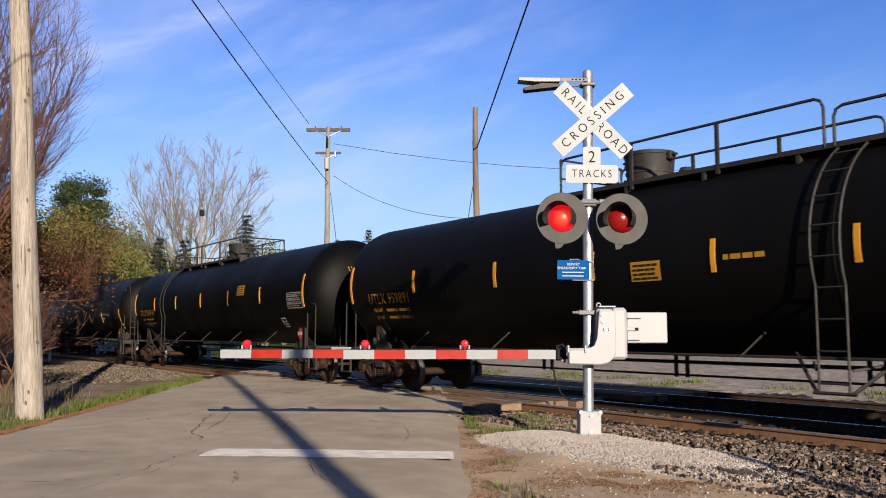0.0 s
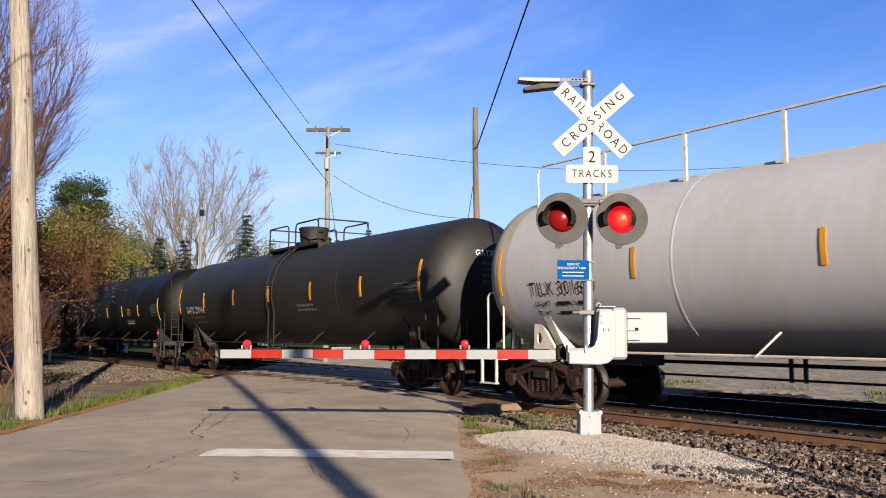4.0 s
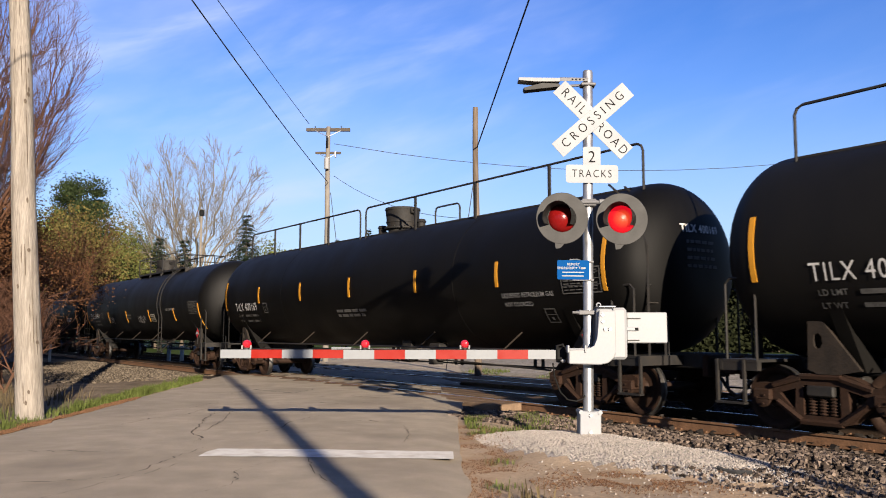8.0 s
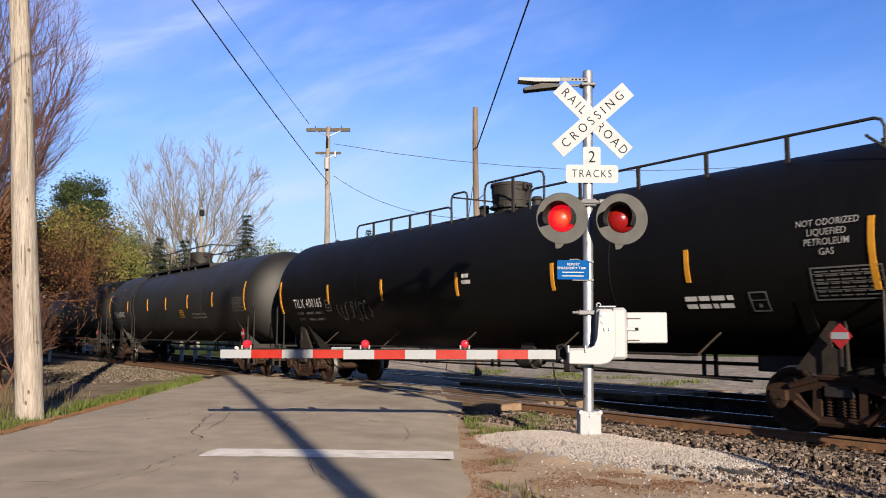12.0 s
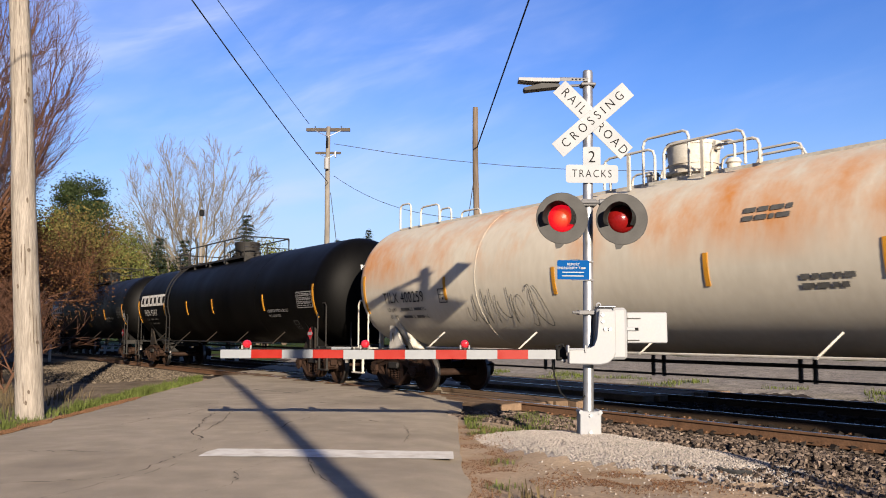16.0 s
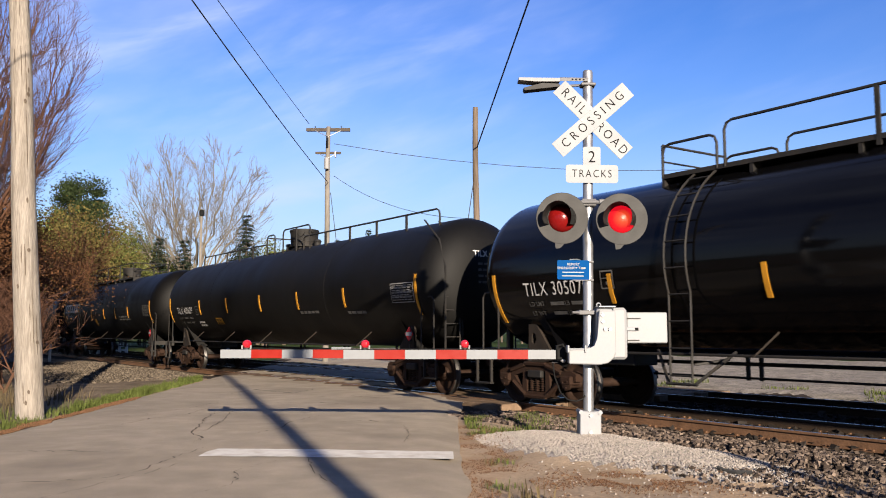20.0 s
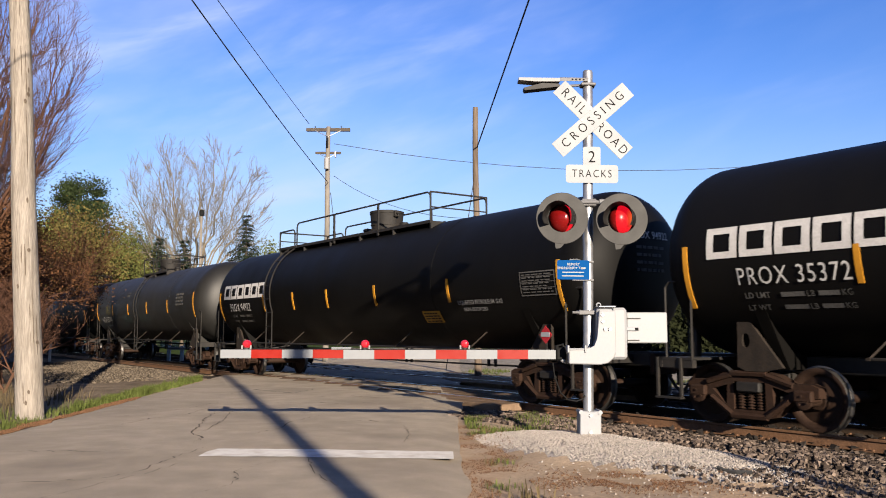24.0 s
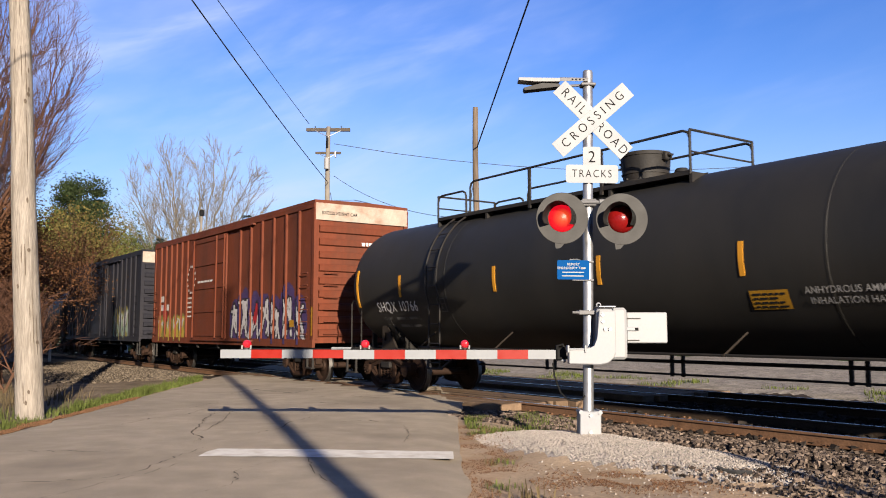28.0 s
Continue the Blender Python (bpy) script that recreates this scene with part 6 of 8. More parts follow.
        end_rail(car, dx + (x0 if flip > 0 else x1), -0.84, 0.84, wz, 0.56 if style == "side" else 0.72, trim)
        end_rail(car, dx + (x1 if flip > 0 else x0), -0.84, 0.84, wz, 0.73, trim)
        lx = dx + ((x0 + 0.85) if flip > 0 else (x1 - 0.85)) if style == "side" else dx + spec.get("ladder_dx", 0.3)
        ladder(car, lx, r, trim)
    elif style == "long":
        # one rail along the near edge of the running board, broken at the dome
        split = spec.get("split", 0)
        low = top - 0.2
        run = ((dx - 1.9, dx + 0.9),) if split else ((-half + 0.2, half - 0.2),)
        for x0, x1 in run:
            for y in (-1, 1):
                part("walkway", walkway_mesh(x0, x1, y * 0.44 - 0.16, y * 0.44 + 0.16, top - 0.15), trim, car)
        if split:
            handrail(car, -half + spec.get("inset", 0.3), dx - 1.3, -0.72, low, 0.40, 6, trim)
            for y in (-0.72, 0.62):
                part("dome_hoop", cached(("hoop", 0.62, 0.68), lambda: hoop_mesh(0.62, 0.68)), trim, car, m=pose(dx - 1.0, y, low))
            bm = fresh()
            tube(bm, [(dx - 1.30, -0.72, low + 0.62), (dx - 1.30, 0.62, low + 0.62)], 0.022, 6)
            part("hoop_bar", bm, trim, car)
            handrail(car, dx - 0.05, dx + 1.9, -0.72, low, 0.76, 3, trim)
            handrail(car, dx + 1.47, half - 0.2, -0.72, low, 0.42, 6, trim)
            for a, b in ((dx - 0.7, dx - 0.05), (dx + 1.0, dx + 1.5)):
                bm = fresh()
                tube(bm, sag((a, -0.70, low + 0.52), (b, -0.70, low + 0.56), 0.09, 8), 0.009, 4)
                part("safety_chain", bm, trim, car)
        else:
            handrail(car, -half + 0.3, dx - 1.02, -0.72, low, 0.84, 5, trim)
            handrail(car, dx - 0.72, half + 0.2, -0.72, low, 0.84, spec.get("posts", 6), trim)
            part("dome_hoop", cached(("hoop", 1.1, 0.8), lambda: hoop_mesh(1.1, 0.8)), trim, car, m=pose(dx + 1.2, 0.62, low))
            part("dome_hoop", cached(("hoop", 0.5, 0.8), lambda: hoop_mesh(0.5, 0.8)), trim, car, m=pose(dx - 1.2, 0.62, low))
        if spec.get("end_ladder", True):
            end_ladder(car, half + 0.1, r, trim)
    elif style == "hoops":
        for y in (-1, 1):
            part("walkway", walkway_mesh(-half + 0.2, half - 0.2, y * 0.42 - 0.16, y * 0.42 + 0.16, wz - 0.03), trim, car)
        for x, w, h in ((-half + 0.5, 0.5, 0.62), (-half + 1.6, 0.8, 0.45), (dx - 1.7, 0.6, 0.5), (dx - 0.1, 1.0, 0.8), (dx + 1.3, 0.9, 0.42), (half - 0.5, 0.5, 0.62)):
            for y in (-0.62, 0.62):
                part("grab_hoop", cached(("hoop", w, h), lambda: hoop_mesh(w, h)), trim, car, m=pose(x, y, wz))
        end_ladder(car, half + 0.1, r, trim)
        for a, b in spec.get("dome_rails", ()):
            for y in (-0.78, 0.78):
                handrail(car, dx + a, dx + b, y, wz, 0.56, 3, trim)
    # amber reflectors
    for x in spec.get("strips", (-half + 0.02, -5.75, -2.9, 0.0, 2.9, 5.75, half - 0.02)):
        tall = abs(x) > half - 0.3
        drop = spec.get("strip_z", 0.0)
        z0, z1 = (2.12 + drop * 1.3, 3.05 + drop * 1.3) if tall else (2.30 + drop, 2.80 + drop)
        part("reflector", cached(("strip", tall, drop), lambda: strip_mesh(z0, z1, r)), M["strip_yellow"], car, m=pose(x, 0, 0))
    # writing
    ink = spec.get("ink", "paint_white")
    dim = spec.get("dim", "paint_dim")
    if "mark" in spec:
        mx = spec.get("mark_x", -half + 1.78)
        tank_text(car, spec["mark"], spec.get("mark_size", 0.36), mx, spec.get("mark_z", 2.2), r, ink, "reporting_mark", squeeze=0.8, space=1.14, thick=0.0)
        for k, body in enumerate(spec.get("limit", ("LD LMT", "LT WT"))):
            tank_text(car, body, 0.125, mx - 0.8, spec.get("mark_z", 2.2) - 0.26 - 0.17 * k, r, dim if "limit" not in spec else ink, align="LEFT", squeeze=0.95, thick=0.002)
        if "limit" not in spec:
            for k in (0, 1):
                for x, w, t in ((-0.22, 0.36, "LB"), (0.34, 0.3, "KG")):
                    z = spec.get("mark_z", 2.2) - 0.26 - 0.17 * k
                    tank_rects(car, "load_limit_bar", [(0, -0.035, w, 0.035)], mx + x, z, r, dim)
                    tank_text(car, t, 0.125, mx + x + w + 0.03, z, r, dim, align="LEFT", squeeze=0.9)
        head_text(car, spec["mark"], half, r, ink, dim, spec["seed"])
    if spec.get("logo"):
        s = 0.46
        for k, block in enumerate(logo_blocks(s)):
            tank_rects(car, "mark_block", block, -half + 0.42, 2.72, r, "paint_white")
    rnd = random.Random(spec["seed"])
    if spec.get("table", True):
        stencil_panel(car, half + spec.get("table_x", -0.6), spec.get("table_z", 2.32), 0.95, 0.42, 7, r, spec.get("table_ink", "paint_dim"), spec["seed"] + 1)
    for body, size, x, z in spec.get("words", ()):
        tank_text(car, body, size * 0.76, x, z, r, "paint_grey" if ink == "paint_white" else ink, squeeze=0.88, thick=0.001)
    for x, z, w, rows, bright in spec.get("lines", ()):
        tank_rects(car, "stencil_line", bars(w, rows, 0.13, spec["seed"] + 7 + int(x * 10), 0.6, 4), x, z, r, "paint_white" if bright else dim)
    for x, z, w, h, colour in spec.get("plates", ()):
        tank_rects(car, "notice", [(-w / 2, -h / 2, w / 2, h / 2)], x, z, r, colour, 0.012)
        tank_rects(car, "notice_line", [(a - w * 0.42, b + h * 0.36, c - w * 0.42, d + h * 0.36) for a, b, c, d in bars(w * 0.84, 4, h * 0.22, spec["seed"], 0.5, 3)], x, z, r, "paint_black", 0.018)
    for x, z in spec.get("boxes", ()):
        t = 0.025
        tank_rects(car, "stencil_frame", [(-0.15, -0.16, 0.15, -0.16 + t), (-0.15, 0.16 - t, 0.15, 0.16), (-0.15, -0.16, -0.15 + t, 0.16), (0.15 - t, -0.16, 0.15, 0.16), (-0.15, 0.02, 0.15, 0.035), (-0.03, -0.09, 0.03, -0.03)], x, z, r, "paint_white" if dim == "paint_yellow" else dim)
    for x, z, w, h, colour, sd in spec.get("tags", ()):
        scrawl(car, x, z, w, h, r, colour, sd)
    if spec.get("placard", True):
        bm = fresh()
        slab(bm, [(0, -0.17), (0.17, 0), (0, 0.17), (-0.17, 0)], 0.012)
        pl = part("placard", bm, M[spec.get("placard_paint", "placard_red")], car, "diamond hazard placard", pose(tx + 0.15, -1.3, 1.36))
        bm = fresh()
        slab(bm, [(-0.12, -0.04), (0.12, -0.04), (0.12, 0.05), (-0.12, 0.05)], 0.006)
        part("placard_band", bm, M["sign_white"], pl, m=pose(0, -0.008, 0))
        bm = fresh()
        box(bm, -0.02, 0.012, -0.4, 0.02, 0.03, 0.0)
        part("placard_holder", bm, trim, pl)
    return car, wheels


def stand_mesh():
    bm = fresh()
    box(bm, -0.04, -0.06, 1.0, 0.04, 0.06, 1.85, 0.01)
    box(bm, -0.09, -0.13, 1.55, 0.06, 0.13, 1.9, 0.02)
    return bm


def end_ladder(car, x, r, material):
    """A ladder down the nose of the tank beside the near side."""
    bm = fresh()
    y0, y1 = -1.12, -0.72
    top = TANK_Z + r * 0.78
    for y in (y0, y1):
        tube(bm, [(x - 0.35, y, top + 0.25), (x + 0.25, y, top - 0.25), (x + 0.5, y, top - 0.9), (x + 0.5, y, 1.02)], 0.022, 5)
    part("end_ladder", bm, material, car)
    for k in range(8):
        z = 1.3 + 0.3 * k
        b2 = fresh()
        tube(b2, [(x + 0.5, y0, z), (x + 0.5, y1, z)], 0.015, 5)
        if z < top - 0.85:
            part("rung", b2, material, car)
        else:
            b2.free()


def flat_rects(car, name, rects, y, material, label=""):
    pts, faces = [], []
    for x0, z0, x1, z1 in rects:
        b = len(pts)
        pts += [(x0, y, z0), (x1, y, z0), (x1, y, z1), (x0, y, z1)]
        faces.append((b, b + 1, b + 2, b + 3))
    return part(name, mesh_from(name, pts, faces), M[material], car, label)


def spray_letter(car, cx, cz, w, h, posts, panel_y, post_y, colours, seed, cloud=0.0):
    """One bulging sprayed shape that spells nothing, laid over side panels and posts alike."""
    rnd = random.Random(seed)
    lines = []
    for k in range(rnd.choice((2, 3, 3))):
        lines.append([(rnd.uniform(-0.42, 0.42) * w, rnd.uniform(-0.45, 0.45) * h) for i in range(3)])
    lines.append([(-0.35 * w, -0.42 * h), (rnd.uniform(-0.3, 0.3) * w, 0.42 * h), (0.35 * w, -0.4 * h)])
    vs, fs, ms = [], [], []
    step = 0.045

    def near(x, z):
        best = 9.0
        for line in lines:
            for (x0, z0), (x1, z1) in zip(line, line[1:]):
                dx, dz = x1 - x0, z1 - z0
                t = max(0.0, min(1.0, ((x - x0) * dx + (z - z0) * dz) / (dx * dx + dz * dz + 1e-9)))
                best = min(best, math.hypot(x - x0 - t * dx, z - z0 - t * dz))
        return best
    reach = 1.0 + cloud
    nx, nz = int(w * 0.6 * reach / step), int(h * 0.65 * reach / step)
    for i in range(-nx, nx + 1):
        gx = cx + i * step
        y = post_y if any(abs(gx - p) < 0.065 for p in posts) else panel_y
        for j in range(-nz, nz + 1):
            x, z = i * step, j * step
            d = near(x, z)
            k = 1 if d < 0.055 else 0 if d < 0.115 else None
            if k == 1 and z > 0.1 * h + 0.2 * h * math.sin(7 * x / w + seed):
                k = 2
            if k is None and cloud and (x / (0.6 * reach * w)) ** 2 + (z / (0.62 * reach * h)) ** 2 + 0.3 * noise.noise((gx * 3, z * 3, seed)) < 0.8:
                k = 3
            if k is None or cz + z < 1.03:
                continue
            b = len(vs)
            vs += [(gx, y, cz + z), (gx + step, y, cz + z), (gx + step, y, cz + z + step), (gx, y, cz + z + step)]
            fs.append((b, b + 1, b + 2, b + 3))
            ms.append(k)
    me = mesh_from("graffiti", vs, fs)
    me.polygons.foreach_set("material_index", ms)
    part("graffiti", me, [M[c] for c in colours], car, "sprayed graffiti on the ribbed side")


def box_car(spec):
    """A high boxcar on two trucks: ribbed sides, a sliding door, corrugated ends with a pale top panel."""
    L, H, W = spec["body"], spec["top"], 1.53
    paint = M[spec["paint"]]
    car = thing("box_car", spec["label"], "boxcar", group="freight train")
    wheels = []
    hl = L / 2
    z0 = 1.0
    bm = fresh()
    box(bm, -hl + 0.05, -W + 0.02, z0 + 0.1, hl - 0.05, W - 0.02, H - 0.1)
    part("body", bm, paint, car)
    # roof, slightly pitched, with its overhanging eaves
    bm = fresh()
    sec = [(-W, H - 0.16), (-W, H - 0.06), (0, H - 0.02), (W, H - 0.06), (W, H - 0.16)]
    a = [bm.verts.new((-hl, y, z)) for y, z in sec]
    b = [bm.verts.new((hl, y, z)) for y, z in sec]
    bm.faces.new(a[::-1]), bm.faces.new(b)
    for k in range(5):
        bm.faces.new((a[k], a[(k + 1) % 5], b[(k + 1) % 5], b[k]))
    bmesh.ops.recalc_face_normals(bm, faces=bm.faces)
    part("roof", bm, paint, car)
    for k in range(12):
        x = -hl + 0.5 + (L - 1.0) * k / 11
        b2 = cached(("roof_rib", H), lambda: rib_mesh(H))
        part("roof_rib", b2, paint, car, m=pose(x, 0, 0))
    # side sills and corner posts
    for y in (-1, 1):
        bm = fresh()
        box(bm, -hl, y * W - 0.06, z0 - 0.02, hl, y * W + 0.03 if y > 0 else y * W + 0.06, z0 + 0.2) if y > 0 else box(bm, -hl, y * W - 0.03, z0 - 0.02, hl, y * W + 0.06, z0 + 0.2)
        part("side_sill", bm, paint, car)
        bm = fresh()
        ys = sorted((y * (W - 0.06), y * (W + 0.02)))
        box(bm, -hl, ys[0], H - 0.28, hl, ys[1], H - 0.17)
        part("top_chord", bm, paint, car)
        for s in (-1, 1):
            bm = fresh()
            ys = sorted((y * (W - 0.12), y * (W + 0.012)))
            xs = sorted((s * (hl - 0.14), s * hl))
            box(bm, xs[0], ys[0], z0 + 0.2, xs[1], ys[1], H - 0.28)
            part("corner_post", bm, paint, car)
    door0, door1 = spec.get("door", (-2.3, 0.9))
    n = 6
    for y in (-1, 1):
        for k in range(n):
            for x in (-hl + 0.95 + (door0 - 0.3 + hl - 0.95) * k / n, hl - 0.95 + (door1 + 0.3 - hl + 0.95) * k / n):
                part("side_post", cached(("post", H), lambda: post_mesh(z0, H)), paint, car, m=pose(x, y * W, 0, 0, 0, 0 if y < 0 else 180))
        # sliding door with its panels, tracks and locking bars
        bm = fresh()
        dy = -W - 0.055 if y < 0 else W - 0.005
        box(bm, door0, dy, z0 + 0.14, door1, dy + 0.06, H - 0.36)
        door = part("door", bm, paint, car, "ribbed sliding door with locking bars")
        fy = dy - 0.03 if y < 0 else dy + 0.06
        for k in range(5):
            z = z0 + 0.3 + (H - z0 - 0.8) * k / 4
            b2 = fresh()
            box(b2, door0 + 0.06, fy, z - 0.035, door1 - 0.06, fy + 0.03, z + 0.035)
            part("door_rib", b2, paint, door)
        for x in (door0 + 0.05, door0 + 0.75 * (door1 - door0), door1 - 0.05):
            b2 = fresh()
            tube(b2, [(x, fy - 0.02 if y < 0 else fy + 0.05, z0 + 0.2), (x, fy - 0.02 if y < 0 else fy + 0.05, H - 0.4)], 0.03, 6)
            part("locking_bar", b2, paint, door)
        for z in (z0 + 0.1, H - 0.34):
            b2 = fresh()
            ys = sorted((y * (W - 0.01), y * (W + 0.1)))
            box(b2, door0 - 2.6 if spec.get("two") else door0 - 0.2, ys[0], z, door1 + 2.4, ys[1], z + 0.05)
            part("door_track", b2, paint, car)
    # corrugated ends
    for s in (-1, 1):
        for k in range(9):
            z = z0 + 0.42 + 0.365 * k
            if z > H - 0.75:
                continue
            part("end_rib", cached(("end_rib",), lambda: end_rib_mesh(W)), paint, car, m=pose(s * (hl - 0.05), 0, z, 0, 0, 0 if s > 0 else 180))
        bm = fresh()
        xs = sorted((s * (hl - 0.05), s * (hl + 0.012)))
        box(bm, xs[0], -W + 0.03, H - 0.62, xs[1], W - 0.03, H - 0.14)
        part("end_panel", bm, M["box_white"], car, "pale flaking end panel")
        bm = fresh()
        for k in range(6):
            tube(bm, [(s * (hl + 0.09), -W + 0.28, z0 + 0.35 + 0.34 * k), (s * (hl + 0.09), -W + 0.72, z0 + 0.35 + 0.34 * k)], 0.016, 5)
        part("end_ladder", bm, paint, car)
        bm = fresh()
        for k in range(6):
            tube(bm, [(s * (hl - 0.7), -W - 0.08, z0 + 0.35 + 0.34 * k), (s * (hl - 0.24), -W - 0.08, z0 + 0.35 + 0.34 * k)], 0.016, 5)
        part("side_ladder", bm, paint, car)
        tx = hl - 1.75
        add_truck(car, s * tx, wheels)
        turn = 0 if s > 0 else 180
        part("coupler", cached(("coupler",), coupler_mesh), M["truck"], car, m=pose(s * (hl + 0.55), 0, 0, 0, 0, turn))
        part("air_hose", cached(("hose",), hose_mesh), M["rubber"], car, m=pose(s * (hl + 0.1), 0, 0, 0, 0, turn))
        bm = fresh()
        for y in (-1, 1):
            bm = fresh()
            for x in (s * (hl - 0.45), s * (hl - 0.1)):
                box(bm, x - 0.02, y * 1.48 - 0.03, 0.42, x + 0.02, y * 1.48 + 0.03, 1.0)
            box(bm, min(s * (hl - 0.47), s * (hl - 0.08)), y * 1.48 - 0.06, 0.40, max(s * (hl - 0.47), s * (hl - 0.08)), y * 1.48 + 0.06, 0.43)
            part("sill_step", bm, M["frame_black"], car)
    bm = fresh()
    box(bm, -hl - 0.2, -0.33, 0.72, hl + 0.2, 0.33, 1.05, 0.02)
    part("centre_sill", bm, M["frame_black"], car)
    for k in range(7):
        bm = fresh()
        x = -hl + 1.2 + (L - 2.4) * k / 6
        box(bm, x - 0.06, -W + 0.05, 0.84, x + 0.06, W - 0.05, 1.1)
        part("cross_bearer", bm, M["frame_black"], car)
    posts = [x for k in range(n) for x in (-hl + 0.95 + (door0 - 0.3 + hl - 0.95) * k / n, hl - 0.95 + (door1 + 0.3 - hl + 0.95) * k / n)]
    py, qy = -W + 0.014, -W - 0.051
    if spec["paint"] == "box_brown":
        pts, faces = letters("EXCESS HEIGHT CAR", 0.13, "CENTER", 0.85, 1.1, 0.003)
        part("lettering", mesh_from("lettering", [(hl + 0.016, x - 0.75, H - 0.42 + y) for x, y in pts], faces), M["paint_black"], car)
        rows = [(-0.05 + a, b, -0.05 + c, d) for a, b, c, d in bars(0.8, 1, 0.16, 17, 0.6, 6)]
        vs = [(hl + 0.045, x, H - 1.2 + z) for a, b, c, d in rows for x, z in ((a, b), (c, b), (c, d), (a, d))]
        part("end_number", mesh_from("end_number", vs, [tuple(range(4 * k, 4 * k + 4)) for k in range(len(rows))]), M["paint_white"], car)
        flat_rects(car, "amber_placard", [(hl - 1.4, 1.55, hl - 1.1, 1.75)], -W - 0.075, "paint_yellow")
        flat_rects(car, "reflector", [(hl - 0.12, 1.3, hl - 0.03, 2.1)], -W - 0.02, "paint_yellow")
        dark = ["tag_black", "tag_white", "tag_white", "tag_purple"]
        for k in range(7):
            spray_letter(car, door1 + 0.75 + 0.82 * k, 1.72 + 0.1 * (k % 2), 0.82, 1.25, posts, py, qy, dark if k != 2 else ["tag_black", "tag_white", "placard_red", "tag_purple"], 40 + k, 0.4 if k in (1, 2, 5) else 0.12)
        gold = ["tag_yellow", "tag_yellow", "tag_white", "tag_olive"]
        for k in range(4):
            spray_letter(car, -hl + 1.2 + 0.85 * k, 1.5, 0.85, 0.9, posts, py, qy, gold, 60 + k, 0.12)
        spray_letter(car, -hl + 1.55, 2.15, 0.5, 0.7, posts, py, qy, ["placard_red"] * 4, 70, 0.0)
        for k, (x, z) in enumerate(((-hl + 0.8, 2.85), (-hl + 0.8, 2.5), (-hl + 1.75, 2.5))):
            flat_rects(car, "faded_number", [(x + a, z + b, x + c, z + d) for a, b, c, d in bars(0.6, 1, 0.3, 3 + k, 0.8, 3)], py, "paint_white")
        flat_rects(car, "faded_number", [(door0 - 0.95 + a, 2.7 + b, door0 - 0.95 + c, 2.7 + d) for a, b, c, d in bars(0.5, 5, 0.17, 4, 0.35, 2)], py, "paint_white")
        ring = []
        for k in range(14):
            a = 2 * math.pi * k / 14
            x, z = door0 - 0.1 + 0.42 * math.cos(a) - 0.2, 3.35 + 0.5 * math.sin(a)
            ring.append((x - 0.05, z - 0.04, x + 0.05, z + 0.04))
        flat_rects(car, "faded_mark", ring, -W - 0.061, "paint_white")
        flat_rects(car, "faded_number", [(door0 + 0.4 + a, 3.25 + b, door0 + 0.4 + c, 3.25 + d) for a, b, c, d in bars(1.6, 1, 0.14, 9, 0.5, 4)], -W - 0.061, "paint_white")
    else:
        mint = ["tag_green", "tag_green", "tag_white", "tag_olive"]
        for k in range(3):
            spray_letter(car, hl - 4.2 + 0.95 * k, 1.75, 0.9, 1.3, posts, py, qy, mint, 80 + k, 0.1)
    return car, wheels


def post_mesh(z0, H):
    bm = fresh()
    box(bm, -0.055, -0.045, z0 + 0.2, 0.055, 0.03, H - 0.28, 0.015)
    return bm


def rib_mesh(H):
    bm = fresh()
    for s in (-1, 1):
        vs = [bm.verts.new(p) for p in ((-0.04, s * 1.5, H - 0.05), (0.04, s * 1.5, H - 0.05), (0.04, 0, H + 0.115), (-0.04, 0, H + 0.115), (-0.04, s * 1.5, H - 0.15), (0.04, s * 1.5, H - 0.15))]
        bm.faces.new((vs[0], vs[1], vs[2], vs[3]))
        bm.faces.new((vs[0], vs[4], vs[5], vs[1]))
    return bm


def end_rib_mesh(W):
    bm = fresh()
    sec = [(0.0, -0.16), (0.07, -0.13), (0.085, 0.0), (0.05, 0.05), (0.0, 0.06)]
    a = [bm.verts.new((x, -W + 0.16, z)) for x, z in sec]
    b = [bm.verts.new((x, W - 0.16, z)) for x, z in sec]
    bm.faces.new(a), bm.faces.new(b[::-1])
    for k in range(len(sec) - 1):
        bm.faces.new((a[k], b[k], b[k + 1], a[k + 1]))
    bmesh.ops.recalc_face_normals(bm, faces=bm.faces)
    return bm


BLACK = "black satin tank car rolling on rusty trucks"
LPG = ("LIQUEFIED PETROLEUM GAS", 0.17)
